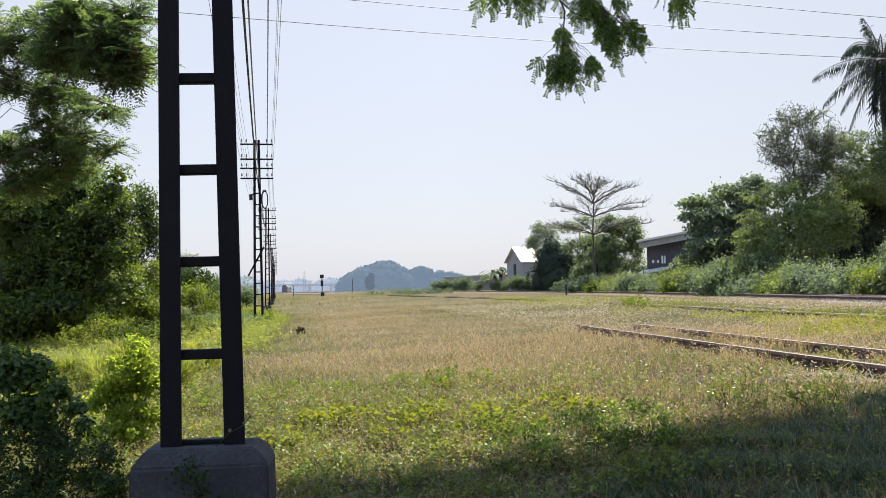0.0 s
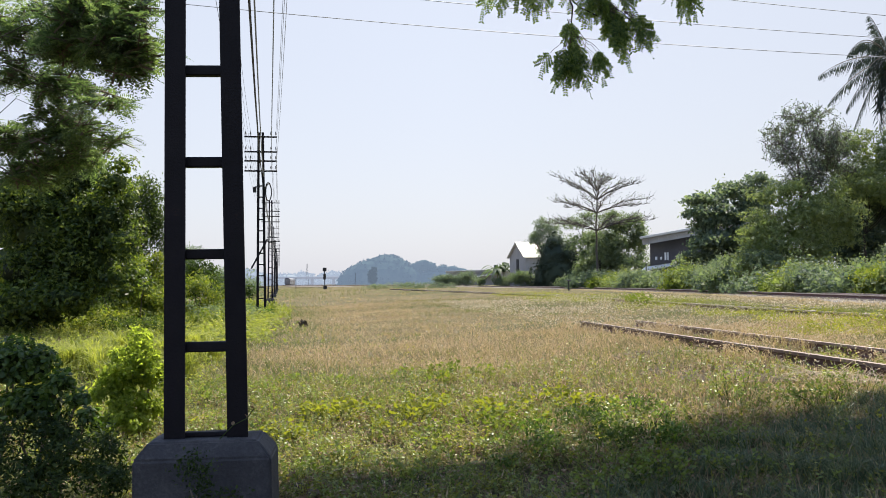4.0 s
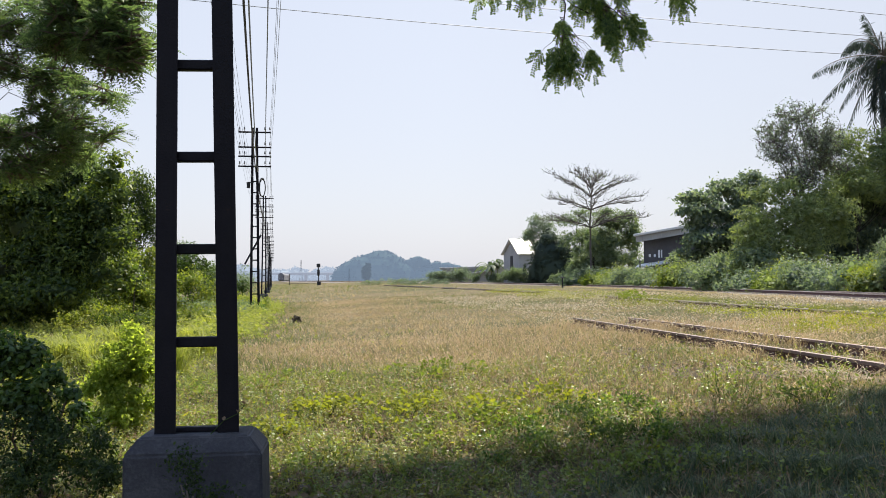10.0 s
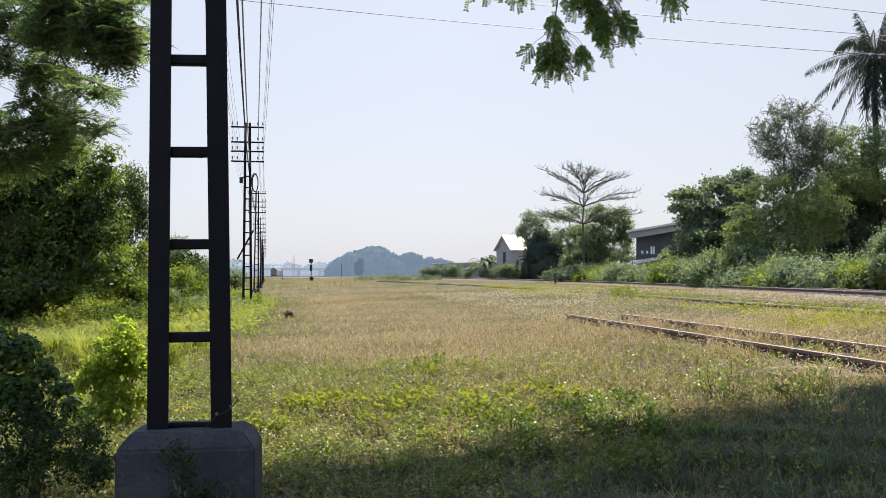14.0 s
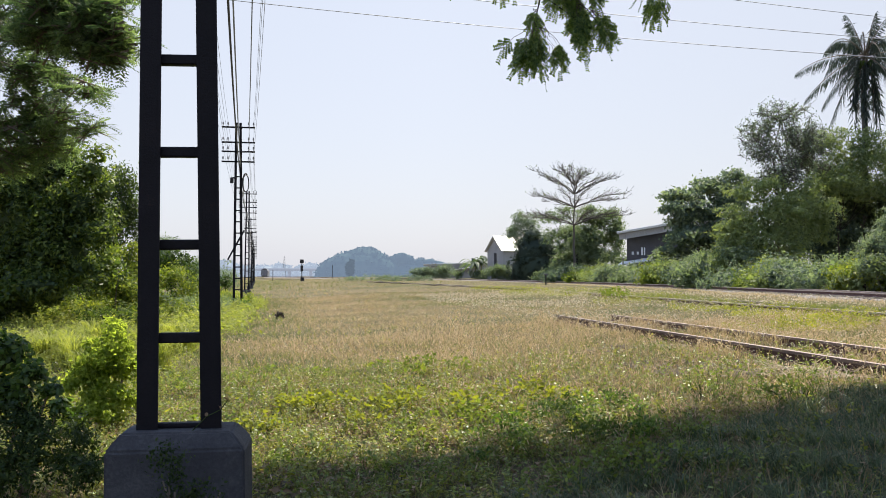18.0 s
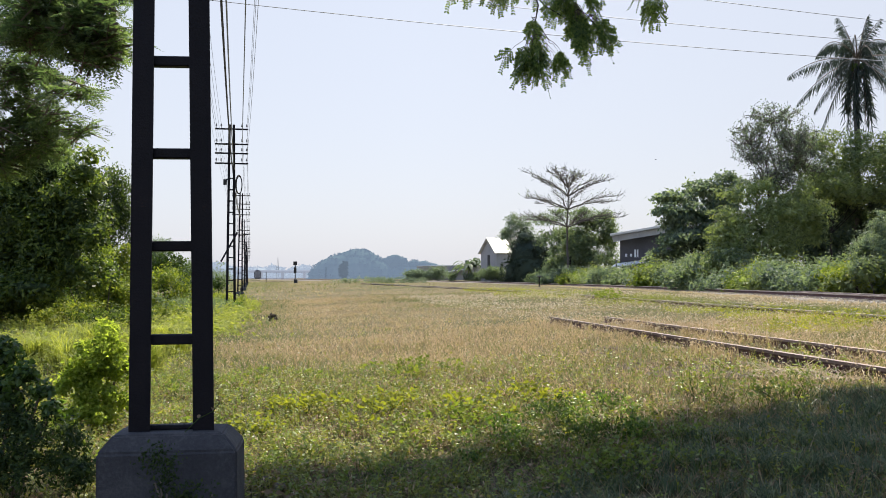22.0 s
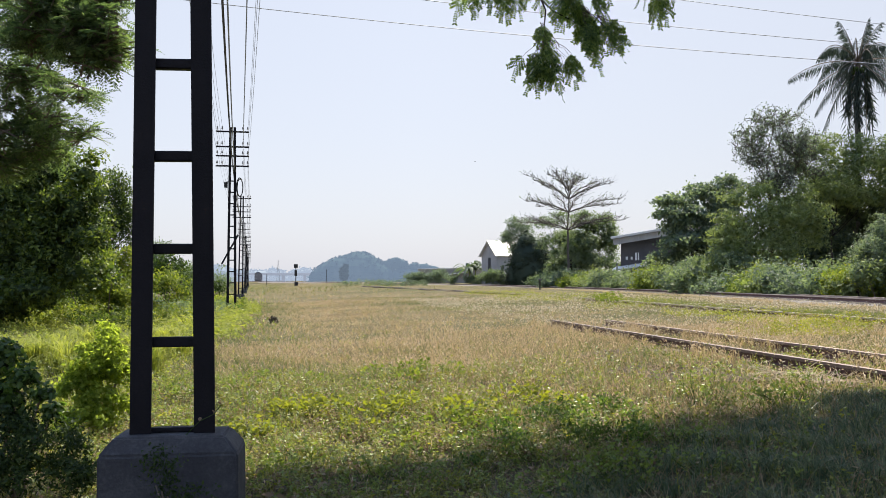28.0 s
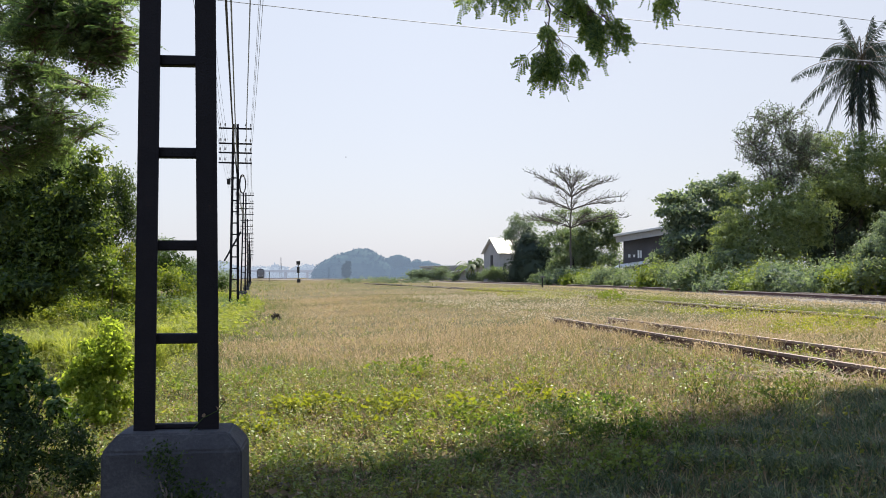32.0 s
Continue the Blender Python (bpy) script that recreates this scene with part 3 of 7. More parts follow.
def railway_track(line, label, sleepers=(0, 0), step=0.7, wander=0.0, gauge=1.06, joints=(), head="rail_top"):
    t = tagged(empty("railway_track"), label, "railway track")
    line = np.asarray(line, float)
    rng = np.random.default_rng(len(line))
    for off in (-gauge / 2, gauge / 2):
        r = beside(line, off)
        r[:, 2] += wander * np.sin(np.arange(len(r)) * 0.35 + off * 3)
        ob = new("rail", rail_mesh("rail", r, head))
        ob.parent = t
        for s in joints:
            k = min(range(len(r)), key=lambda q: abs(r[q, 1] - s - off * 0.8))
            bm = bmesh.new()
            for sx in (-0.016, 0.016):
                box(bm, (0.014, 0.42, 0.045), (sx, 0, 0.05), 0.003)
                for by in (-0.15, -0.05, 0.05, 0.15):
                    box(bm, (0.03, 0.026, 0.026), (sx * 1.7, by, 0.05), 0.004)
            pl = part("fishplate", bm, M["rail_rust"], t)
            d = r[min(k + 1, len(r) - 1)] - r[k - 1]
            pl.matrix_basis = pose(*r[k], 0, 0, -math.degrees(math.atan2(d[0], d[1])))
    q = spread_line(line, step)
    for p, nxt in zip(q[:-1], q[1:]):
        if sleepers[0] < p[1] < sleepers[1]:
            s = new("sleeper", SLEEPER)
            s.parent = t
            s.matrix_basis = pose(p[0], p[1], p[2] - 0.008 + rng.uniform(-0.01, 0.004), 0, 0, -math.degrees(math.atan2(nxt[0] - p[0], nxt[1] - p[1])) + rng.uniform(-1.5, 1.5))
    return t


def at_height(points, z):
    return [(x, y, z) for x, y in points]


NEAR_LINE = spread_line(at_height([(6.05, -5), (5.39, 0), (4.28, 8.14), (2.98, 18.2)], 0.42), 0.5)
MID_LINE = spread_line(at_height([(10.4, -4), (8.35, 12), (7.45, 20), (6.75, 30), (5.6, 42), (1.2, 70), (-6, 110)], 0.56), 0.7)
MID_LINE[:, 2] -= np.interp(MID_LINE[:, 1], [40, 60], [0.0, 0.05])
MAIN_LINE = spread_line(at_height([(10.6, -6), (12.0, 12), (12.9, 26), (13.6, 45), (13.2, 65), (11.4, 96), (4, 150), (-12, 215), (-42, 300), (-68, 380), (-80, 460), (-76, 560), (-60, 660)], 0.70), 1.5)
railway_track(NEAR_LINE, "rusty disused siding rails sunk in dry grass", (5.0, 16.0), joints=(8.9, 12.6))
railway_track(MID_LINE, "rusty middle track half hidden by weeds", (8, 45), head="rail_shiny")
railway_track(MAIN_LINE, "main line rails on a low ballast bed", (8, 120), 0.72, head="rail_shiny")

# ballast under the main line
bl = MAIN_LINE[:240]
bd = unit(np.gradient(bl, axis=0))
ba = np.cross(bd, [0, 0, 1.0])
prof = [(-1.9, -0.30), (-1.25, -0.03), (1.25, -0.03), (1.9, -0.30)]
bv = np.stack([bl + ba * o + np.array([0, 0, h]) for o, h in prof], 1).reshape(-1, 3)
bi, bj = np.meshgrid(np.arange(len(bl) - 1), np.arange(3), indexing="ij")
bf = np.stack([bi * 4 + bj, bi * 4 + bj + 1, (bi + 1) * 4 + bj + 1, (bi + 1) * 4 + bj], -1).reshape(-1, 4)
tagged(new("ballast_bed", npmesh("ballast_bed", bv, bf, M["stone"], True)), "low bed of grey ballast stones", "ballast", kind="structure")


def stones(name, places, size, rng, label, matname="stone"):
    """Many small angular stones in one sheet."""
    base = np.array([(1, 0, 0), (-1, 0, 0), (0, 1, 0), (0, -1, 0), (0, 0, 0.8), (0, 0, -0.8)], float)
    tri = np.array([(0, 2, 4), (2, 1, 4), (1, 3, 4), (3, 0, 4), (2, 0, 5), (1, 2, 5), (3, 1, 5), (0, 3, 5)])
    n = len(places)
    s = size * rng.uniform(0.5, 1.3, (n, 1, 1))
    v = base[None] * s * rng.uniform(0.6, 1.3, (n, 6, 3))
    a = rng.uniform(0, 6.28, n)
    c, d = np.cos(a), np.sin(a)
    v = np.stack([v[..., 0] * c[:, None] - v[..., 1] * d[:, None], v[..., 0] * d[:, None] + v[..., 1] * c[:, None], v[..., 2]], -1)
    v = v + np.asarray(places)[:, None]
    f = (np.arange(n)[:, None, None] * 6 + tri[None]).reshape(-1, 3)
    return tagged(new(name, npmesh(name, v.reshape(-1, 3), f, M[matname])), label, "stones", kind="stuff")


rng = np.random.default_rng(5)
k = rng.integers(0, 80, 6500)
sp = bl[k] + (bl[k + 1] - bl[k]) * rng.random((6500, 1)) + ba[k] * rng.uniform(-1.9, 1.9, (6500, 1))
sp[:, 2] = 0.70 - 0.02 - np.clip(np.abs(((sp - bl[k]) * ba[k]).sum(1)) - 1.25, 0, 1) * 0.4
stones("ballast_stones", sp, 0.03, rng, "loose grey ballast stones along the main line")
pts = []
for cx, cy, rx, ry, n in ((2.55, 8.7, 0.45, 0.35, 260), (2.9, 8.3, 0.4, 0.25, 160), (2.59, 9.45, 0.70, 0.50, 200), (3.41, 8.27, 0.50, 0.50, 300), (2.18, 11.08, 0.30, 0.35, 60), (3.80, 8.53, 0.30, 0.50, 220), (3.31, 10.31, 0.30, 0.90, 60), (3.45, 9.21, 0.40, 0.40, 80)):
    a, r = rng.uniform(0, 6.28, n), np.sqrt(rng.random(n))
    x, y = cx + rx * r * np.cos(a), cy + ry * r * np.sin(a)
    pts.append(np.stack([x, y, lie(x, y) + 0.005], -1))
stones("track_gravel", np.concatenate(pts) + [0, 0, 0.02], 0.024, rng, "pale gravel spilled beside the siding rails", "gravel")

# ---- telegraph posts ----


def leg_mesh(bm, x0, x1, z0, z1):
    """One leaning leg, an old rail with its broad foot to the front."""
    sec = [(-0.044, -0.055), (0.044, -0.055), (0.044, -0.043), (0.009, -0.036), (0.009, 0.026), (0.026, 0.033), (0.026, 0.055), (-0.026, 0.055), (-0.026, 0.033), (-0.009, 0.026), (-0.009, -0.036), (-0.044, -0.043)]
    low = [bm.verts.new((x + x0, y, z0)) for x, y in sec]
    top = [bm.verts.new((x + x1, y, z1)) for x, y in sec]
    bm.faces.new(low[::-1]), bm.faces.new(top)
    for q in range(12):
        bm.faces.new((low[q], low[(q + 1) % 12], top[(q + 1) % 12], top[q]))
    return bm


def insulator(bm, x, y, z):
    for r, h, dz in ((0.008, 0.10, 0.05), (0.034, 0.05, 0.10), (0.026, 0.04, 0.145)):
        bmesh.ops.create_cone(bm, segments=8, radius1=r, radius2=r * 0.75, depth=h, cap_ends=True, matrix=Matrix.Translation((x, y, z + dz)))


POST_TOP, SPREAD0 = 6.35, 0.274
ARMS = (6.18, 5.64, 5.31, 4.95)
ARM_X = (-0.53, -0.36, 0.36, 0.53)


def telegraph_post(place, turn, lean, label):
    """Two old rails with rungs between them on a concrete block, with four cross-arms. Its zero is the top of the block."""
    t = tagged(empty("telegraph_post"), label, "telegraph post", "telegraph posts along the line")
    t.matrix_basis = pose(*place, 0, lean, turn)
    half = lambda z: 0.5 * (SPREAD0 - 0.0202 * z)
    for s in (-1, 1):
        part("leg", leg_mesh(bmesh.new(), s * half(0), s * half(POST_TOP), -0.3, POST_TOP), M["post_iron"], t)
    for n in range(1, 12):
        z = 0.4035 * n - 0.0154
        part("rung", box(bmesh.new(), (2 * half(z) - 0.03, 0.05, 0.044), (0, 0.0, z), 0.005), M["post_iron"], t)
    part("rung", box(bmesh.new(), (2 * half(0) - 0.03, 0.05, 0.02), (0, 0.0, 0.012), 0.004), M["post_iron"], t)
    for z in ARMS:
        arm = part("cross_arm", box(bmesh.new(), (1.16, 0.05, 0.055), (0, -0.085, z), 0.006), M["post_iron"], t)
        for x in ARM_X:
            bm = bmesh.new()
            insulator(bm, x, -0.085, z + 0.02)
            part("insulator", bm, M["porcelain"], arm)
    bm = bmesh.new()
    ring = []
    for z, h, d in ((-0.75, 0.29, 0.17), (-0.072, 0.2861, 0.165), (0.0, 0.2265, 0.13)):
        ring.append([bm.verts.new((sx * h, sy * d, z)) for sx, sy in ((-1, -1), (1, -1), (1, 1), (-1, 1))])
    for a, b in zip(ring, ring[1:]):
        for q in range(4):
            bm.faces.new((a[q], a[(q + 1) % 4], b[(q + 1) % 4], b[q]))
    bm.faces.new(ring[-1])
    bm.faces.new(ring[0][::-1])
    bmesh.ops.bevel(bm, geom=[e for e in bm.edges], offset=0.009, segments=2, affect="EDGES")
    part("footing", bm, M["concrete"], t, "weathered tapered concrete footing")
    return t


LINE_TURN = 10.2
POSTS = [(-1.0492, 4.16, 0.5946), (-6.62, 34.0, 0.36), (-11.4, 61.5, 0.34), (-16.2, 89.0, 0.32), (-21.0, 116.5, 0.3), (-25.8, 144, 0.3), (-30.6, 171.5, 0.3), (-35.4, 199, 0.3), (-40.2, 226, 0.3)]
first_post = telegraph_post(POSTS[0], 5.0, -0.6, "dark iron telegraph post of two old rails on a concrete footing")
for n, p in enumerate(POSTS[1:]):
    c = copy_thing(first_post, pose(*p, 0, (-0.2, 0.3, -0.3, 0.2)[n % 4], LINE_TURN))
    tagged(c, "dark iron telegraph post with four cross-arms and insulators")
    if n == 0:
        second_post = c
bm = bmesh.new()
bmesh.ops.create_cone(bm, segments=10, radius1=0.065, radius2=0.065, depth=0.2, cap_ends=True, matrix=Matrix.Translation((-0.22, -0.06, 4.28)))
box(bm, (0.16, 0.06, 0.04), (-0.12, -0.06, 4.38))
part("junction_can", bm, M["cable"], second_post, "dark cable junction can")


def ring(bm, centre, r1, r2, tilt):
    p = [(centre[0] + r1 * math.cos(a), centre[1] + 0.05 * math.sin(a * 3) * tilt, centre[2] + r2 * math.sin(a)) for a in np.linspace(0, 6.283, 20)]
    return tube(p, 0.02, 5)


npart("cable_coil", join(ring(None, (0.26, -0.1, 4.2), 0.11, 0.33, 1), ring(None, (0.27, -0.13, 4.18), 0.10, 0.31, -1)), M["cable"], second_post, "coil of spare black cable", True)
npart("brace", tube([(-0.35, -0.1, 1.45), (0.22, -0.1, 2.5)], 0.035, 6), M["post_iron"], second_post, "diagonal iron brace bar")

# wires from arm to arm, sagging between the posts


def post_point(n, x, z):
    turn = radians(5.0 if n == 0 else LINE_TURN)
    px, py, pz = POSTS[n]
    return np.array([px + x * math.cos(turn), py + x * math.sin(turn) - 0.085, pz + z])


def span(a, b, sag, n=14):
    t = np.linspace(0, 1, n)[:, None]
    p = a + (b - a) * t
    p[:, 2] -= (sag * 4 * t * (1 - t))[:, 0]
    return p


def telegraph_wire(x, z, sag, radius, material, label):
    behind = np.array([4.4, -25.5, 0.6]) + np.array([x, 0, z])
    pts = [span(behind, post_point(0, x, z + 0.15), sag)]
    for n in range(len(POSTS) - 1):
        pts.append(span(post_point(n, x, z + 0.15), post_point(n + 1, x, z + 0.15), sag)[1:])
    return tagged(new("telegraph_wire", npmesh("telegraph_wire", *tube(np.concatenate(pts), radius, 4), material)), label, "wire", "wires of the telegraph line")


for z, xs in ((ARMS[0], ARM_X), (ARMS[1], (-0.36, 0.36, 0.53)), (ARMS[2], (-0.53, 0.36)), (ARMS[3], (-0.36, 0.53))):
    for x in xs:
        telegraph_wire(x, z, 0.35 + 0.1 * (x > 0), 0.004, M["wire"], "thin grey telegraph wire strung between the posts")
telegraph_wire(0.02, 4.75, 0.5, 0.017, M["cable"], "thick black cable hung along the posts")
telegraph_wire(0.10, 4.6, 0.65, 0.011, M["wire"], "grey cable hung along the posts")

# power wires that cross the sky farther off
for a, b in (((-26.0, 42.0, 15.45), (33.7, 50.0, 12.51)), ((-26.0, 42.0, 17.0), (33.7, 50.0, 13.38)), ((-26.0, 42.0, 19.37), (33.7, 50.0, 14.28))):
    tagged(new("power_wire", npmesh("power_wire", *tube(span(np.array(a), np.array(b), 0.6, 24), 0.018, 4), M["wire"])), "thin power wire crossing high over the field", "wire", "power wires over the field")
for x in ((-25.95, 42.00, 14.62), (33.79, 50.00, 16.02)):
    p = tagged(empty("power_pole", (x[0], x[1], 0.0)), "slim grey concrete power pole", "power pole", "power poles")
    npart("shaft", tube([(0, 0, -0.3), (0, 0, 17.5)], [0.2, 0.12], 10), M["concrete"], p)
    part("cross_arm", box(bmesh.new(), (0.12, 1.6, 0.12), (0, 0, 15.5), 0.01), M["wire"], p)

# ---- trees and bushes ----


def trunk_and_limbs(thing, base, fork, tips, r0, rng, material, wobble=0.12):
    npart("trunk", tube(bend(base, fork, wobble * 0.5, rng, 7), np.linspace(r0, r0 * 0.62, 7), 9), material, thing, "", True)
    for tip in tips:
        npart("limb", tube(bend(fork, tip, wobble, rng, 7), np.linspace(r0 * 0.5, r0 * 0.08, 7), 6), material, thing, "", True)


def tree(place, trunk_h, r0, clumps, count, leaf, tuft, leafmat, label, seed, aspect=0.5, bark="bark", per=26, hollow=0.45, droop=0.3, kind="tree", name="tree"):
    """A tree whose lumps of leaves are given from its foot."""
    t = tagged(empty(name, place), label, kind)
    rng = np.random.default_rng(seed)
    fork = np.array([rng.uniform(-0.2, 0.2), rng.uniform(-0.2, 0.2), trunk_h])
    tips = [np.array(c[:3]) + np.array([0, 0, 0.3 * c[5]]) for c in clumps]
    trunk_and_limbs(t, (0, 0, -0.3), fork, tips, r0, rng, M[bark], 0.06 * trunk_h)
    npart("crown", crown_mesh(clumps, count, rng, leaf, tuft, aspect, droop, 0.05, per, hollow), M[leafmat], t)
    return t


def bush(place, clumps, count, leaf, tuft, leafmat, label, seed, aspect=0.55, per=20, hollow=0.35, name="bush", stems=6, full=False, lobes=7):
    t = tagged(empty(name, place), label, "bush")
    rng = np.random.default_rng(seed)
    thick = 0.02 * min(1.0, max(c[2] for c in clumps) / 0.9)
    for _ in range(stems):
        c = clumps[rng.integers(len(clumps))]
        tip = np.array(c[:3]) + rng.normal(0, 0.5, 3) * np.array(c[3:6])
        npart("stem", tube(bend((tip[0] * 0.4, tip[1] * 0.4, -0.05), np.maximum(tip, [-99, -99, 0.05]), 2.5 * thick, rng, 5), np.linspace(thick, thick * 0.3, 5), 5), M["twig"], t)
    npart("foliage", crown_mesh(clumps, count, rng, leaf, tuft, aspect, 0.2, 0.0, per, hollow, full, lobes), M[leafmat], t)
    return t


def ragged(seed, n, cx, cz, rx, rz, size):
    """Lumps scattered unevenly through a rough oval."""
    rng = np.random.default_rng(seed)
    out = []
    for _ in range(n):
        a, r = rng.uniform(0, 6.283), math.sqrt(rng.random())
        k = size * rng.uniform(0.55, 1.25)
        out.append((cx + rx * r * math.cos(a), rng.uniform(-0.8, 0.8), max(0.5 * size, cz + rz * r * math.sin(a)), k * 1.2, k, k * rng.uniform(0.5, 0.85)))
    return out


def foot(p):
    return (p[0], p[1], float(lie(p[0], p[1])))


# feathery tree that leans out beside the post
def feathery_tree(place, fork, low_boughs, high_boughs, seed, label):
    t = tagged(empty("tree", place), label, "tree")
    rng = np.random.default_rng(seed)
    fork = np.array(fork)
    npart("trunk", tube(bend((0, 0, -0.3), fork, 0.08, rng, 8), np.linspace(0.2, 0.12, 8), 9), M["bark"], t, "", True)
    limbs_to(t, fork, low_boughs + high_boughs, 0.010, rng, M["bark_dark"], 0.4)
    low_boughs, high_boughs = broken(low_boughs, 5, rng, 0.5, 0.75), broken(high_boughs, 6, rng, 0.36, 0.9)
    for lumps, n, per, mat in ((high_boughs, 180, 7, "leaf_fern"), (low_boughs, 390, 7, "leaf_fern")):
        leaves, twigs = feathery(lumps, n, per, rng, 0.08, 0.26, 0.21, 8, 0.060, 0.42)
        npart("foliage", leaves, M[mat], t, "feathery leaves in layered sprays")
        tagged(npart("twig_spray", twigs, M["bark"], t), "thin brown twigs", kind="stuff")
    npart("inner_foliage", join(filler(high_boughs, 160, rng, 0.08), filler(low_boughs, 600, rng, 0.09, 0.6)), M["leaf_fern"], t)
    return t


feathery_tree(foot((-7.4, 11.2)), (1.2, -0.2, 3.6), [(2.24, 1.4, 3.94, 0.3, 0.49, 0.19), (2.13, 1.6, 3.57, 0.3, 0.53, 0.23), (2.57, 1.2, 3.81, 0.24, 0.34, 0.1), (2.93, 1.0, 3.61, 0.25, 0.33, 0.08), (3.2, 0.8, 3.63, 0.13, 0.19, 0.06), (1.99, 1.6, 3.18, 0.42, 0.65, 0.23), (2.57, 1.4, 3.29, 0.31, 0.45, 0.13), (2.98, 1.2, 3.13, 0.21, 0.29, 0.08), (1.68, 1.8, 2.83, 0.46, 0.73, 0.26), (2.25, 1.8, 2.97, 0.28, 0.45, 0.17), (1.44, 1.8, 3.25, 0.31, 0.54, 0.23), (1.74, 1.2, 4.45, 0.28, 0.3, 0.24), (1.73, 1.4, 4.05, 0.26, 0.3, 0.2), (2.17, 1.2, 4.53, 0.22, 0.24, 0.19), (1.4, 1.2, 4.67, 0.37, 0.3, 0.33), (2.06, 1.1, 4.83, 0.26, 0.24, 0.18), (2.3, 1.2, 4.25, 0.25, 0.3, 0.18)], [(3.64, -1.7, 3.89, 0.23, 0.42, 0.19), (3.9, -1.8, 3.95, 0.27, 0.45, 0.18), (4.26, -2.0, 3.86, 0.24, 0.43, 0.19), (4.43, -2.0, 3.59, 0.13, 0.28, 0.15), (3.75, -1.6, 3.63, 0.26, 0.43, 0.17), (4.12, -1.8, 3.5, 0.19, 0.29, 0.1)], 11, "dark feathery-leaved tree with layered sprays beside the post")


def broad_tree(place, trunk_h, r0, lumps, n, per, r, flat, leaf, mat, label, seed, gap=0.5, aspect=0.5, fill=0, fill_leaf=0.3, droop=0.25, low=-0.7, split=9, core=0.0, behind=()):
    """A tree of leaf clusters that stand apart over its lumps, dark between them."""
    t = tagged(empty("tree", place), label, "tree")
    rng = np.random.default_rng(seed)
    fork = np.array([rng.uniform(-0.15, 0.15), 0, trunk_h])
    npart("trunk", tube(bend((0, 0, -0.3), fork, 0.03 * trunk_h, rng, 7), np.linspace(r0, r0 * 0.7, 7), 9), M["bark_dark"], t, "", True)
    limbs_to(t, fork, lumps, r0 * 0.35, rng, M["bark_dark"])
    whole = lumps
    if split:
        lumps = broken(lumps, split, rng, 0.42, 0.95)
    q, d = spots(lumps, n, rng, gap, low)
    pieces = [domes(q, d, per, rng, r, flat, leaf, aspect, droop=droop)]
    if fill:
        pieces.append(filler(lumps, fill, rng, fill_leaf))
    npart("crown", join(*pieces), M[mat], t)
    if core:
        # solid cores, with unseen ones behind, added to darken the crown and cast shade
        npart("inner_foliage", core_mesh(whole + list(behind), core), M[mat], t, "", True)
    return t


broad_tree(foot((-10.6, 24.5)), 1.3, 0.2, [(-0.17, -0.0, 3.5, 1.75, 1.05, 0.87), (1.3, -0.5, 3.96, 1.0, 0.66, 0.64), (2.39, -1.0, 3.77, 0.53, 0.41, 0.5), (0.62, -0.5, 2.61, 1.71, 1.03, 0.86), (2.2, -1.0, 2.94, 0.67, 0.52, 0.63), (2.81, -1.5, 2.29, 0.3, 0.34, 0.55), (0.21, -0.5, 1.62, 1.71, 0.97, 0.71), (1.8, -1.0, 1.82, 0.98, 0.67, 0.7), (2.53, -1.5, 1.34, 0.52, 0.36, 0.38), (2.87, -1.3, 3.26, 0.22, 0.24, 0.39), (1.49, -1.9, 1.01, 0.94, 0.49, 0.3), (0.35, -2.0, 0.94, 0.8, 0.48, 0.4), (0.78, -1.3, 0.59, 0.8, 0.45, 0.33), (0.09, -1.7, 0.4, 0.75, 0.42, 0.3)], 700, 40, 0.26, 0.7, 0.11, "leaf_grove", "broad dark tree with a low dense crown", 12, gap=0.15, fill=16000, fill_leaf=0.17, core=0.52, behind=[(-0.6, 2.4, 3.0, 3.6, 3.0, 2.2), (-0.6, 2.4, 1.6, 3.4, 3.0, 2.0)])
# farther trees on that side
tree(foot((-14.31, 44.00)), 2.5, 0.2, [(0, 0, 4.2, 1.5, 1.4, 1.6), (0.3, 0, 5.7, 0.7, 0.8, 0.7), (-1.3, 0, 3.2, 1.7, 1.5, 1.8), (0.7, 0.2, 2.6, 1.0, 1, 1.4), (-1.6, 0, 5.0, 1.2, 1.1, 1.0), (0.49, 0, 5.62, 0.58, 0.49, 0.65), (0.84, 0, 4.58, 0.37, 0.51, 0.92), (0.25, 0, 4.05, 0.65, 0.68, 1.05), (-0.13, 0, 3.27, 0.79, 0.68, 0.92)], 24000, 0.12, 0.2, "leaf_grove", "dark green tree behind the bushes", 12)
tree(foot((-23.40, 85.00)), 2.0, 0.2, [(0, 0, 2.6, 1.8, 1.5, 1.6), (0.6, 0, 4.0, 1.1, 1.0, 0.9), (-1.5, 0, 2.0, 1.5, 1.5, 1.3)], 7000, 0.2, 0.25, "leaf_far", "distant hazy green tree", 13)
bush(foot((-8.66, 30.00)), ragged(40, 15, 0.1, 0.95, 1.7, 0.8, 0.5), 8000, 0.10, 0.13, "leaf_light", "leafy green bush beyond the posts", 14)
bush(foot((-9.99, 40.00)), ragged(41, 14, 0, 1.1, 1.7, 0.9, 0.55), 7000, 0.12, 0.14, "leaf_mid", "leafy green bush near the telegraph line", 15)
bush(foot((-9.08, 28.00)), ragged(42, 16, -0.3, 1.1, 1.5, 1.0, 0.45), 7500, 0.10, 0.13, "leaf_light", "sunlit yellow-green bush under the trees", 16)
bush(foot((-15.83, 75.00)), [(0, 0, 1.2, 1.6, 1.2, 1.3), (-2.5, 0, 1.2, 2, 1.5, 1.4)], 8000, 0.16, 0.2, "leaf_far", "hazy green bush beside the far posts", 17)

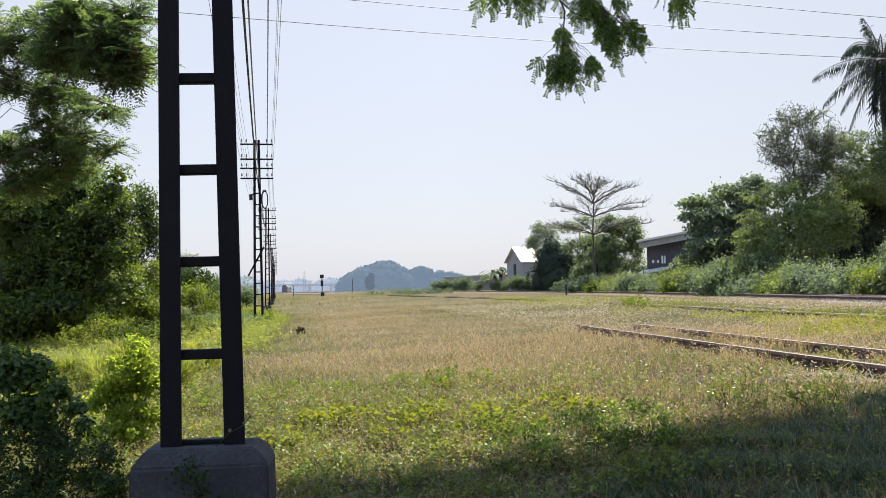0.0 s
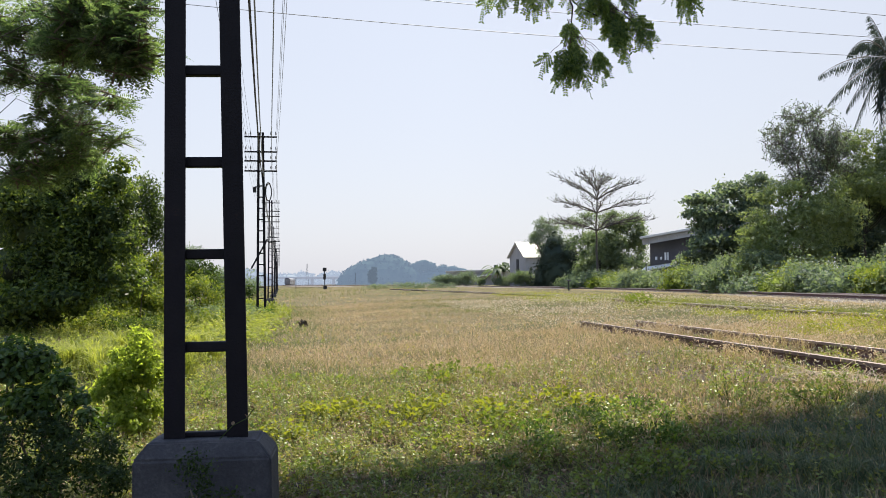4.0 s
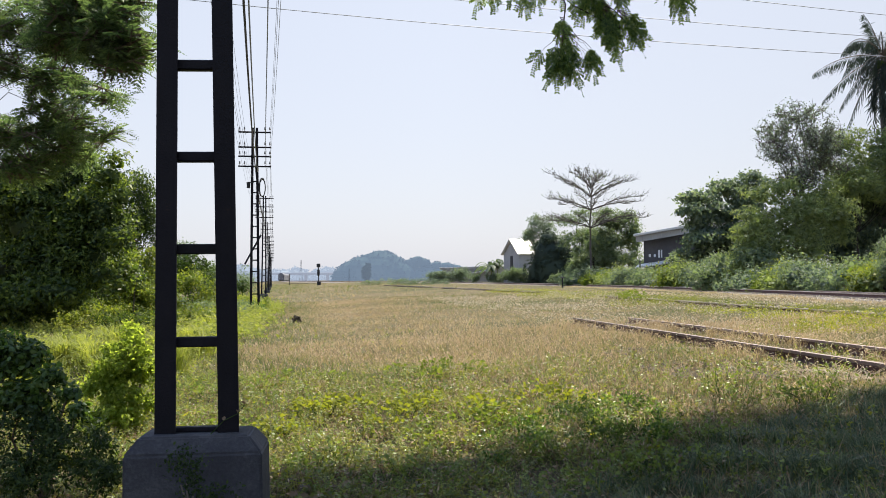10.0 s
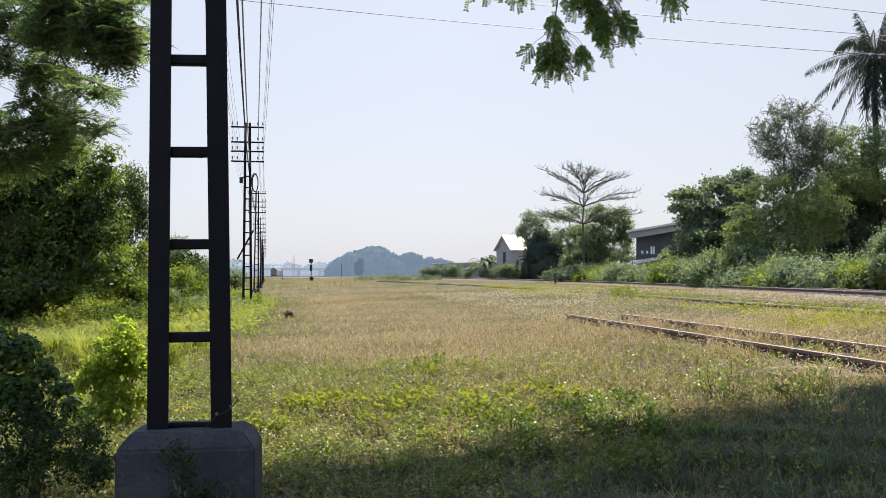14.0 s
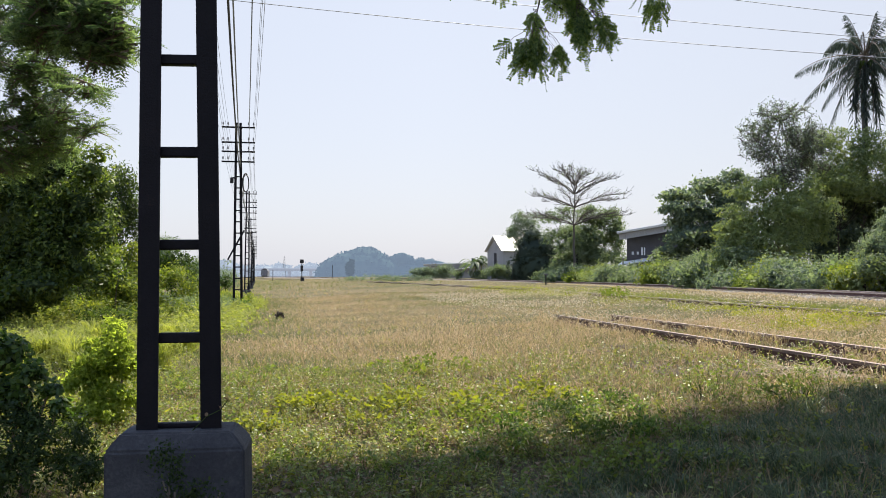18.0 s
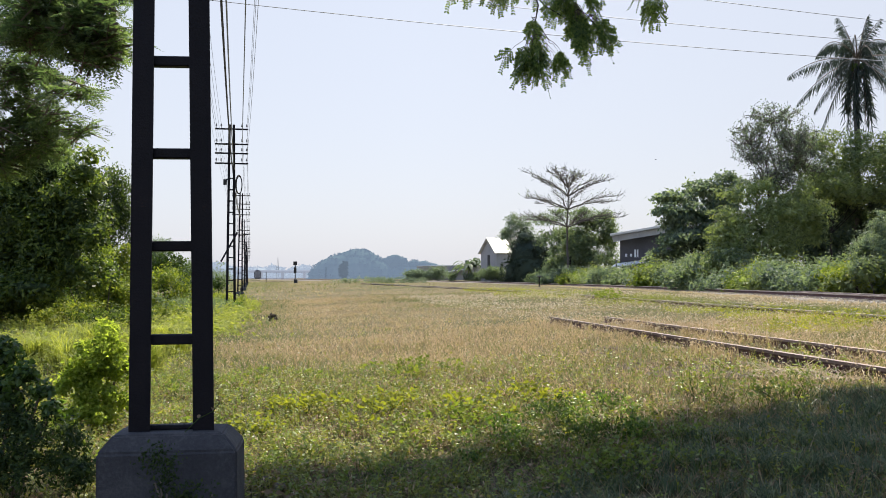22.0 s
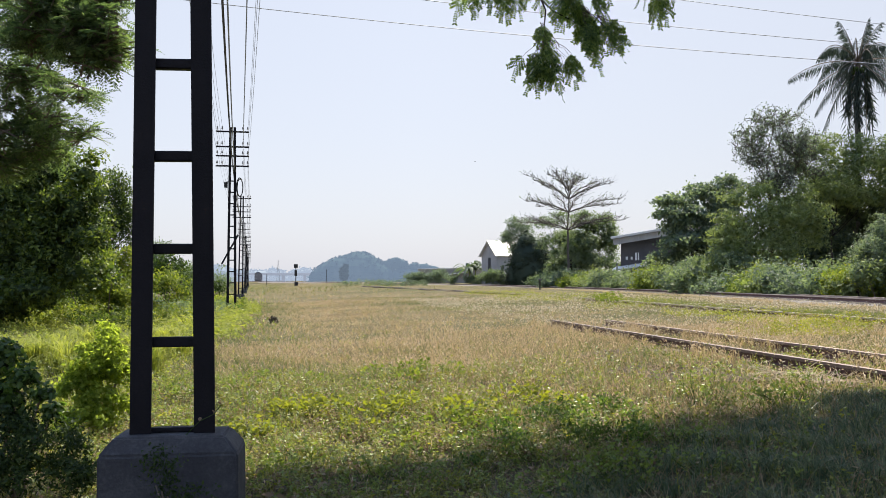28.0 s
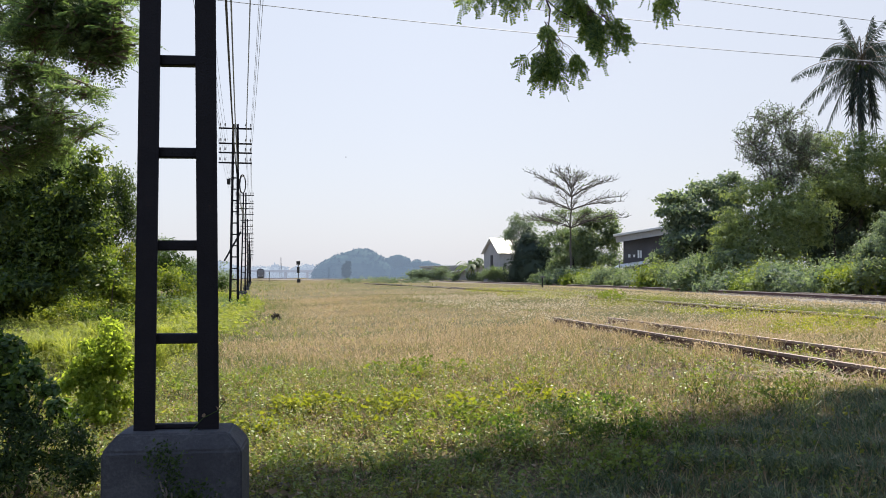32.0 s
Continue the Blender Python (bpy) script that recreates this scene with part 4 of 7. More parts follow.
# undergrowth whose leaf colour stands for the shade below the crowns
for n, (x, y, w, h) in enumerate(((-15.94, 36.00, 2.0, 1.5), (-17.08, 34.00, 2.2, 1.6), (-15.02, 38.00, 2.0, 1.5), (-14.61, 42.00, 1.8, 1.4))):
    bush(foot((x, y)), ragged(480 + n, 12, 0, h * 0.5, w, h * 0.45, 0.55), 6000, 0.13, 0.15, "leaf_shaded", "undergrowth below the trees, darkened for their shade", 490 + n, hollow=0.1)
bush(foot((-9.6, 29.0)), [(0.26, -0.0, 1.79, 0.43, 0.32, 0.38), (0.71, -0.0, 1.49, 0.34, 0.32, 0.45), (0.18, -0.5, 1.19, 0.47, 0.33, 0.34), (0.8, -0.0, 2.05, 0.17, 0.17, 0.24), (0.68, -0.5, 0.94, 0.51, 0.31, 0.27), (0.3, -0.3, 0.4, 0.8, 0.4, 0.4)], 7000, 0.085, 0.10, "leaf_light", "sunlit yellow-green shrub at the edge of the trees", 59, hollow=0.15)
# rank weeds between the trees and the posts
for n, (x, y, w, h) in enumerate(((-8.85, 25.00, 1.2, 0.6), (-7.57, 24.00, 1.0, 0.5), (-6.55, 25.00, 1.1, 0.5), (-6.65, 29.00, 1.0, 0.5), (-7.82, 36.00, 1.2, 0.6), (-10.51, 31.00, 1.4, 0.9), (-11.33, 30.00, 1.5, 0.8), (-8.05, 33.00, 1.2, 0.7))):
    bush(foot((x, y)), ragged(500 + n, 12, 0, h * 0.4, w, h * 0.4, 0.26), 3600, 0.075, 0.10, ("leaf_light", "leaf_mid", "leaf_light", "leaf_hazed")[n % 4], "rank green weeds along the foot of the trees", 520 + n, hollow=0.1)

# near bushes


def vine_bush(place, lumps, n, leaf, mat, label, seed, stems=8, aspect=0.85, low_lumps=(), low_n=0, tufts=0):
    """A shrub hidden under broad drooping leaves, with rank small-leaved weeds round its foot."""
    t = tagged(empty("bush", place), label, "bush")
    rng = np.random.default_rng(seed)
    for _ in range(stems):
        c = np.array(lumps[rng.integers(len(lumps))])
        npart("stem", tube(bend((c[0] * 0.6, c[1] * 0.6, -0.08), c[:3] + [0, 0, 0.6 * c[5]], 0.03, rng, 6), np.linspace(0.011, 0.004, 6), 5), M["twig"], t)
    if tufts:
        q, d = spots(broken(lumps, 5, rng, 0.5, 0.85), tufts, rng, 0.02, -0.6)
        leaves = join(domes(q, d, n // tufts, rng, 0.055, 0.8, leaf, aspect, 0.45, 0.3, True), filler(lumps, 500, rng, leaf * 1.6))
    else:
        leaves = shingles(lumps, n, rng, leaf, aspect)
    npart("foliage", leaves, M[mat], t, "broad drooping leaves")
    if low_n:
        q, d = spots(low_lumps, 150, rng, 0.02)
        # shade round the bush's foot is put into the leaf colour
        npart("undergrowth", domes(q, d, low_n, rng, 0.07, 0.9, 0.03, 0.4, 0.6, 0.1), M["leaf_shaded"], t, "fine-leaved weeds round the foot, darkened for shade")
        # solid core hidden in the bush, added to keep light out
        npart("inner_foliage", core_mesh(lumps, 0.55), M["leaf_shaded"], t, "", True)
    return t


vine_bush(foot((-2.45, 5)), [(0.13, 0.1, 0.72, 0.18, 0.17, 0.17), (0.26, 0.1, 0.75, 0.1, 0.1, 0.1), (0.41, -0.0, 0.66, 0.08, 0.08, 0.08), (0.53, -0.05, 0.58, 0.06, 0.06, 0.06), (0.6, -0.1, 0.5, 0.05, 0.05, 0.06), (0.27, -0.0, 0.54, 0.18, 0.15, 0.12)], 2600, 0.036, "leaf_dark", "shaded broad-leaved bush with drooping leaves", 18, 9, 0.8, [(0.54, -0.15, 0.32, 0.2, 0.17, 0.13), (0.32, -0.1, 0.31, 0.26, 0.22, 0.17), (0.57, -0.3, 0.18, 0.25, 0.17, 0.1), (0.73, -0.3, 0.21, 0.11, 0.1, 0.08)], 60)
vine_bush(foot((-2.5, 7.35)), [(0.08, 0.05, 0.73, 0.13, 0.1, 0.1), (-0.02, -0.0, 0.62, 0.11, 0.1, 0.1), (0.17, -0.0, 0.59, 0.11, 0.11, 0.12), (-0.05, -0.05, 0.45, 0.12, 0.11, 0.11), (0.1, -0.05, 0.49, 0.17, 0.14, 0.13), (0.23, -0.05, 0.4, 0.07, 0.09, 0.13), (0.03, -0.15, 0.3, 0.2, 0.14, 0.12), (0.21, -0.15, 0.28, 0.12, 0.11, 0.13), (-0.05, -0.2, 0.16, 0.12, 0.09, 0.08), (0.15, -0.2, 0.16, 0.2, 0.13, 0.09)], 6000, 0.030, "leaf_shrub", "bright green vine-covered shrub in the sun", 19, 8, 0.75, tufts=120)

bush((POSTS[1][0], POSTS[1][1] - 0.25, float(lie(POSTS[1][0], POSTS[1][1]))), [(0, 0, 0.2, 0.42, 0.3, 0.3), (0.3, 0, 0.12, 0.3, 0.25, 0.2), (-0.3, 0, 0.15, 0.3, 0.25, 0.22)], 1800, 0.07, 0.07, "leaf_dark", "dark weeds round the foot of a telegraph post", 20)

# far side, beyond the main line
MOUND = [(0.0, 0.0, 1.36, 2.79, 2.18, 2.99), (-0.14, 0.0, 3.26, 2.18, 1.77, 2.58), (0.95, 0.0, 3.67, 1.36, 1.5, 2.04), (-0.41, 0.0, 4.76, 1.16, 1.22, 1.7), (-0.82, 0.0, 1.22, 2.18, 1.77, 2.18), (1.5, 0.0, 1.63, 1.63, 1.63, 2.58)]
mound = bush(foot((13.2, 113.0)), MOUND, 30000, 0.17, 0.08, "leaf_creeper", "dense dark creeper-covered mound", 21, hollow=0.96, lobes=0)
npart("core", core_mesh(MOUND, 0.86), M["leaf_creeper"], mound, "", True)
bush(foot((12.8, 105.0)), [(0.22, 0.26, 0.77, 0.86, 0.53, 0.49), (1.53, 0.0, 1.01, 0.86, 0.57, 0.56), (3.19, 0.0, 0.77, 0.87, 0.55, 0.49), (1.56, 0.0, 0.39, 2.34, 0.65, 0.39)], 4500, 0.15, 0.15, "leaf_hazed", "pale shrubs before the creeper mound", 60)
broad_tree(foot((13.66, 95.2)), 3.0, 0.14, [(-0.63, 0.0, 6.73, 1.36, 1.29, 0.8), (0.81, 0.0, 7.48, 1.13, 1.02, 0.57), (-0.06, 0.0, 5.03, 1.7, 1.64, 1.02), (1.09, 0.0, 3.04, 1.7, 1.9, 1.47), (2.02, 1.12, 5.66, 1.38, 1.51, 1.14), (1.65, 0.0, 1.46, 1.7, 1.57, 0.91), (-0.06, 0.0, 1.9, 1.36, 1.49, 1.13)], 400, 26, 0.34, 0.7, 0.16, "leaf_hazed", "light green drooping tree beside the creeper mound", 22, gap=0.3, fill=1500, fill_leaf=0.3, droop=0.6)
broad_tree(foot((14.6, 90)), 2.6, 0.18, [(1.78, -0.0, 6.34, 1.61, 1.41, 0.75), (3.13, -0.0, 5.81, 1.28, 1.35, 0.96), (1.5, -0.0, 4.45, 1.82, 1.86, 1.28), (3.39, -0.0, 3.92, 1.07, 1.61, 1.61), (2.12, -1.0, 2.29, 2.12, 1.97, 1.16), (0.52, -1.0, 3.35, 1.27, 1.72, 1.59), (1.58, -1.0, 0.96, 2.65, 2.1, 0.85), (-0.56, 1.0, 4.22, 1.3, 1.08, 1.41), (-0.78, 1.0, 2.21, 1.62, 1.17, 1.3), (0.94, 1.5, 3.42, 1.41, 1.44, 2.18)], 560, 34, 0.46, 0.7, 0.17, "leaf_hazed", "green tree under a bare-crowned one", 32, gap=0.34, fill=5000, fill_leaf=0.4)
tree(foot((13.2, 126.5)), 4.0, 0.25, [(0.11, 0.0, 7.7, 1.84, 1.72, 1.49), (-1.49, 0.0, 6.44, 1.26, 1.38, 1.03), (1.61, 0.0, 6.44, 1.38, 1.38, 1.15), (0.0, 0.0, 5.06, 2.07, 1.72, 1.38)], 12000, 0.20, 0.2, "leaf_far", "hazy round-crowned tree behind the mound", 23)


def tiered_tree(place, height, seed):
    """A tall slim tree with flat, nearly leafless tiers of branches."""
    t = tagged(empty("tree", place), "slim tree with flat tiers of nearly bare branches", "tree")
    rng = np.random.default_rng(seed)
    npart("trunk", tube(bend((0, 0, -0.3), (0.1, 0, height - 0.5), 0.06, rng, 9), np.linspace(0.13, 0.04, 9), 8), M["bark_grey"], t, "", True)
    tufts = []
    for z, reach, rise, count in ((5.3, 5.0, 0.9, 9), (6.9, 4.6, 1.1, 9), (8.1, 3.8, 1.9, 9), (8.9, 2.2, 1.5, 7)):
        for k in range(count):
            a = 6.283 * (k + rng.uniform(-0.3, 0.3)) / count
            L = reach * rng.uniform(0.7, 1.05)
            tip = np.array([math.cos(a) * L, math.sin(a) * L, z + rise * rng.uniform(0.7, 1.1)])
            line = bend((0.05, 0, z), tip, 0.08, rng, 8)
            line[:, 2] += 0.25 * np.sin(np.linspace(0, 3.14, 8))
            pieces = [tube(line, np.linspace(0.055, 0.016, 8), 5)]
            for q in range(2, 8):
                for s in (-1, 1, 0.3):
                    sa = a + s * rng.uniform(0.4, 0.9)
                    l2 = L * rng.uniform(0.16, 0.34) * (1.25 - q / 9)
                    end = line[q] + np.array([math.cos(sa) * l2, math.sin(sa) * l2, rng.uniform(0.1, 0.5) * l2])
                    pieces.append(tube(bend(line[q], end, 0.03, rng, 4), np.linspace(0.022, 0.010, 4), 4))
                    for _ in range(2):
                        e2 = end + rng.normal(0, 0.22, 3) + np.array([0, 0, 0.18])
                        pieces.append(tube([line[q] * 0.4 + end * 0.6, e2], [0.012, 0.008], 3))
                        tufts.append(e2)
            npart("branch", join(*pieces), M["bark_grey"], t)
    tufts = np.array(tufts)
    p = np.repeat(tufts[rng.random(len(tufts)) < 0.2], 3, 0)
    npart("crown", leaves_at(p + rng.normal(0, 0.08, p.shape), rng, 0.12, 0.5), M["leaf_hazed"], t, "sparse small leaves")
    return t


tiered_tree(foot((13.64, 86.00)), 9.9, 31)

# broad-leaved tree beside the shed and the big thicket
broad_tree(foot((18.6, 60.5)), 1.6, 0.16, [(-2.08, -0.5, 5.72, 1.5, 1.3, 0.36), (-2.94, -1.0, 4.79, 0.85, 0.84, 0.35), (0.04, 0.5, 6.55, 1.6, 1.4, 0.4), (1.41, 0.5, 6.92, 0.87, 0.86, 0.36), (-2.48, -1.0, 3.89, 0.99, 1.04, 0.5), (-0.46, -0.5, 4.83, 1.5, 1.5, 0.64), (1.16, -0.0, 5.23, 1.01, 1.41, 1.01), (-1.98, -1.0, 2.75, 1.27, 1.44, 0.78), (-0.4, -0.5, 3.03, 1.57, 1.8, 1.0), (-2.92, -1.0, 1.83, 0.85, 1.09, 0.71), (0.98, -0.5, 3.39, 1.0, 1.6, 1.28), (-1.02, -0.5, 1.41, 1.78, 1.8, 0.79)], 430, 34, 0.40, 0.42, 0.25, "leaf_thicket", "dark broad-leaved tree with spreading boughs", 24, gap=0.3, aspect=0.6, fill=4500, fill_leaf=0.35, low=-0.5, split=8)
broad_tree(foot((16.6, 46.5)), 1.0, 0.12, [(0.14, -0.0, 5.02, 1.38, 1.1, 0.61), (-1.25, -0.5, 3.58, 0.98, 0.99, 0.82), (0.65, -0.5, 4.0, 1.5, 1.34, 0.93), (-0.79, -1.0, 2.46, 1.41, 1.31, 0.97), (2.03, 0.5, 4.65, 1.01, 1.01, 0.84), (-1.89, -1.0, 1.56, 1.22, 1.06, 0.7), (0.86, -1.0, 2.19, 1.08, 1.16, 1.03), (2.59, 0.5, 3.37, 1.12, 1.29, 1.23), (0.16, -1.0, 1.1, 1.62, 1.25, 0.65)], 460, 46, 0.42, 0.5, 0.15, "leaf_olive", "soft green fine-leaved tree in the thicket", 27, gap=0.34, aspect=0.35, fill=4000, fill_leaf=0.26, droop=0.5)


def wispy_tree(place, lumps, seed, label):
    """A thin crown of wandering twigs with small leaves in pinches along them."""
    t = tagged(empty("tree", place), label, "tree")
    rng = np.random.default_rng(seed)
    fork = np.array([0.5, 0, 4.6])
    npart("trunk", tube(bend((0, 0, -0.3), fork, 0.1, rng, 8), np.linspace(0.15, 0.09, 8), 8), M["bark"], t, "", True)
    limbs_to(t, fork, lumps, 0.07, rng, M["bark"])
    q, d = spots(broken(lumps, 8, rng, 0.42, 0.9), 440, rng, 0.2, -0.9, 0.4)
    twigs, at = [], []
    for p, w in zip(q, d):
        w = unit(w * 0.6 + rng.normal(0, 0.6, 3) + [0, 0, 0.3])
        line = bend(p - w * 0.6, p + w * rng.uniform(0.1, 0.55), 0.12, rng, 6)
        twigs.append(tube(line, np.linspace(0.022, 0.008, 6), 3))
        for s in range(1, 6):
            end = line[s] + unit(rng.normal(0, 1, 3) + w * 0.6) * rng.uniform(0.15, 0.4)
            twigs.append(tube([line[s], end], [0.010, 0.005], 3))
            at += [line[s], end, (line[s] + end) / 2]
    tagged(npart("twig_spray", join(*twigs), M["bark_grey"], t), "fine wandering twigs", kind="stuff")
    at = np.repeat(np.array(at), 2, 0)
    npart("crown", leaves_at(at + rng.normal(0, 0.05, at.shape), rng, 0.10, 0.5, 0.1), M["leaf_thicket"], t, "sparse small leaves")
    return t


wispy_tree(foot((17.6, 48)), [(0.5, -0.0, 8.9, 1.14, 0.96, 0.46), (-0.56, -0.0, 7.91, 0.86, 0.96, 0.74), (1.45, -0.0, 7.77, 1.2, 1.2, 0.8), (-0.31, -0.0, 6.75, 1.26, 1.13, 0.63), (1.96, 0.2, 6.55, 1.15, 1.14, 0.75), (0.71, -0.0, 5.83, 1.43, 1.23, 0.63)], 25, "thin wispy tree over the thicket")
broad_tree(foot((22, 50)), 3.0, 0.07, [(-0.18, -0.0, 7.87, 1.07, 1.07, 0.71), (-1.1, -0.0, 6.71, 0.95, 1.03, 0.77), (0.72, -0.0, 6.87, 1.37, 1.36, 0.89), (2.55, 0.5, 7.34, 1.26, 1.44, 1.14), (-0.12, -0.5, 5.46, 1.88, 1.63, 0.82), (2.29, -0.0, 5.37, 1.61, 1.57, 1.01), (4.02, 0.5, 6.49, 1.2, 1.8, 1.8), (1.34, -0.0, 7.94, 0.77, 0.89, 0.71)], 600, 34, 0.34, 0.6, 0.17, "leaf_olive", "yellow-green fine-leaved tree before the palm", 26, gap=0.24, aspect=0.4, fill=2500, fill_leaf=0.25)
broad_tree(foot((21.8, 52)), 1.0, 0.16, [(0.23, -0.0, 4.76, 1.73, 1.48, 1.24), (2.75, -0.0, 4.46, 1.86, 1.64, 1.42), (-0.32, -0.5, 2.55, 1.72, 1.47, 1.23), (2.18, -0.5, 2.25, 1.96, 1.59, 1.23), (4.64, -0.0, 3.52, 1.55, 1.7, 1.86), (1.95, 1.0, 5.96, 1.89, 1.42, 0.95), (0.91, -0.5, 1.01, 2.14, 1.44, 0.74), (3.41, -0.5, 1.01, 1.84, 1.29, 0.74), (1.38, 0.5, 3.54, 1.87, 1.72, 1.56), (-0.98, 1.0, 2.29, 1.51, 1.11, 1.26), (-0.16, 1.0, 3.82, 1.64, 1.19, 1.32), (-2.14, 0.5, 1.79, 1.25, 0.85, 0.87), (2.24, 1.0, 3.41, 1.58, 1.13, 1.26)], 700, 34, 0.38, 0.6, 0.18, "leaf_hollow", "dense green thicket tree, darkened for its shaded hollow", 28, gap=0.28, fill=20000, fill_leaf=0.36)
broad_tree(foot((15.8, 33.6)), 0.9, 0.1, [(0.7, -0.0, 1.59, 0.64, 0.65, 0.8), (1.28, 0.4, 2.53, 0.53, 0.49, 0.57), (-0.14, -0.6, 0.98, 0.43, 0.39, 0.43), (1.21, -0.1, 0.89, 0.8, 0.63, 0.6)], 200, 46, 0.22, 0.7, 0.075, "leaf_thicket", "sunlit light green young tree beside the railway", 29, gap=0.15, fill=1500, fill_leaf=0.16)


def coconut_palm(place, height, seed, label):
    t = tagged(empty("coconut_palm", place), label, "palm tree")
    rng = np.random.default_rng(seed)
    line = bend((0, 0, -0.3), (0.3, 0, height), 0.12, rng, 12)
    npart("trunk", tube(line, np.linspace(0.20, 0.14, 12), 10), M["bark_grey"], t, "", True)
    top = line[-1]
    for k in range(28):
        a = k * 2.4 + rng.uniform(-0.25, 0.25)
        if k < 6:
            el, L, nod = rng.uniform(0.85, 1.4), rng.uniform(2.8, 3.5), 0.25
        elif k < 17:
            el, L, nod = 1.2 - 0.075 * (k - 6), rng.uniform(3.4, 4.2), 0.72
        else:
            el, L, nod = 0.2 - 0.085 * (k - 17), rng.uniform(3.1, 3.8), 0.42
        s = np.linspace(0, 1, 16)
        r = np.stack([np.cos(a) * math.cos(el) * L * s, np.sin(a) * math.cos(el) * L * s, math.sin(el) * L * s - nod * L * s ** 2.3], -1) + top
        frond = npart("frond", tube(r, np.linspace(0.04, 0.010, 16), 4), M["twig"], t)
        q = np.linspace(0.14, 0.99, 64)
        p = np.stack([np.interp(q, s, r[:, c]) for c in range(3)], -1)
        d = unit(np.stack([np.interp(q, s, np.gradient(r[:, c])) for c in range(3)], -1))
        side = unit(np.cross(d, [0, 0, 1.0]))
        ln = (0.95 if k >= 6 else 0.65) * np.sin(np.pi * (0.15 + 0.8 * q)) ** 0.6
        out = []
        for sg in (-1, 1):
            way = unit(side * sg * rng.uniform(0.1, 0.4) + d * 0.45 + np.array([0, 0, -1.2 if k >= 6 else -0.55]) + rng.normal(0, 0.1, p.shape))
            out.append(leaf_quads(p, way, unit(np.cross(way, side)), ln * rng.uniform(0.7, 1.15, len(q)), np.full(len(q), 0.030)))
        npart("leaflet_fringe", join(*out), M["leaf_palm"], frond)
    for k in range(18):
        a, L = k * 2.1, rng.uniform(2.0, 4.2)
        line = np.array([top + [0.1 * math.cos(a), 0.1 * math.sin(a), -0.1], top + [0.40 * math.cos(a), 0.40 * math.sin(a), -0.35 * L], top + [0.46 * math.cos(a), 0.46 * math.sin(a), -L]])
        dead = npart("dead_frond", tube(line, [0.03, 0.02, 0.01], 4), M["twig"], t, "dry grey hanging frond")
        p = line[0] + (line[2] - line[0]) * rng.uniform(0.08, 0.95, (60, 1)) + rng.normal(0, 0.07, (60, 3)) + [0.26 * math.cos(a), 0.26 * math.sin(a), 0]
        way = unit(rng.normal(0, 0.4, (60, 3)) + [0, 0, -1.0])
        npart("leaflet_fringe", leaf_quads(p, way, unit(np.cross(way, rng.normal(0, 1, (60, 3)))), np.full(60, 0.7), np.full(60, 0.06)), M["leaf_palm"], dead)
    for k in range(7):
        bm = bmesh.new()
        bmesh.ops.create_icosphere(bm, subdivisions=2, radius=0.13, matrix=Matrix.Translation(top + np.array([0.28 * math.cos(k), 0.28 * math.sin(k), -0.35 - 0.08 * (k % 3)])) @ Matrix.Diagonal((1, 1, 1.25, 1)))
        part("coconut", bm, M["leaf_mid"], t)
    return t


coconut_palm(foot((24.2, 52.0)), 12.9, 41, "tall coconut palm above the thicket")

# low scrub along the far side of the main line
SCRUB = [
    (13.4, 92.0, 0.9),
    (13.7, 84.0, 1.3),
    (14.1, 78.0, 1.6),
    (14.7, 74.0, 2.1),
    (15.2, 70.0, 1.8),
    (15.5, 66.0, 1.9),
    (15.7, 62.0, 1.8),
    (15.1, 56.0, 2.0),
    (15.0, 52.0, 2.2),
    (14.7, 48.0, 2.4),
    (14.7, 45.0, 2.5),
    (14.6, 42.0, 2.3),
    (14.7, 40.0, 2.1),
    (14.8, 38.0, 1.4),
    (15.2, 37.0, 1.7),
    (15.6, 36.0, 1.6),
    (16.0, 35.0, 1.8),
    (16.4, 34.0, 1.8),
    (16.9, 33.0, 2.0),
]
for n, (x, y, h) in enumerate(SCRUB):
    rng = np.random.default_rng(100 + n)
    w, h = 1.3 + 0.01 * y, h * rng.uniform(0.45, 1.0)
    cl = ragged(300 + n, 12, 0, h * 0.36, w * 1.2, h * 0.40, 0.45 + 0.004 * y)
    t = tagged(empty("bush", foot((x, y))), "leafy scrub along the far side of the railway", "bush")
    for _ in range(6):
        c = np.array(cl[rng.integers(len(cl))])
        npart("stem", tube(bend((c[0] * 0.7, c[1] * 0.7, -0.05), c[:3], 0.05, rng, 5), np.linspace(0.02, 0.008, 5), 5), M["twig"], t)
    q, d = spots(cl, 150, rng, 0.16 + 0.001 * y)
    leaf = 0.07 + 0.0015 * y
    pieces = [domes(q, d, 18, rng, 0.20 + 0.002 * y, 0.8, leaf, 0.45, 0.5), filler(cl, 900, rng, leaf * 2.2)]
    # upright sprigs over the top
    sp = q[rng.integers(0, len(q), 60)] + rng.normal(0, 0.1, (60, 3))
    sp = np.concatenate([sp + [0, 0, s * 0.09 + 0.1] + rng.normal(0, 0.02, sp.shape) * s for s in range(1, 6)])
    pieces.append(leaves_at(sp, rng, leaf, 0.4, 0.1))
    npart("foliage", join(*pieces), M[("leaf_hazed", "leaf_thicket", "leaf_light", "leaf_olive", "leaf_thicket")[n % 5]], t)


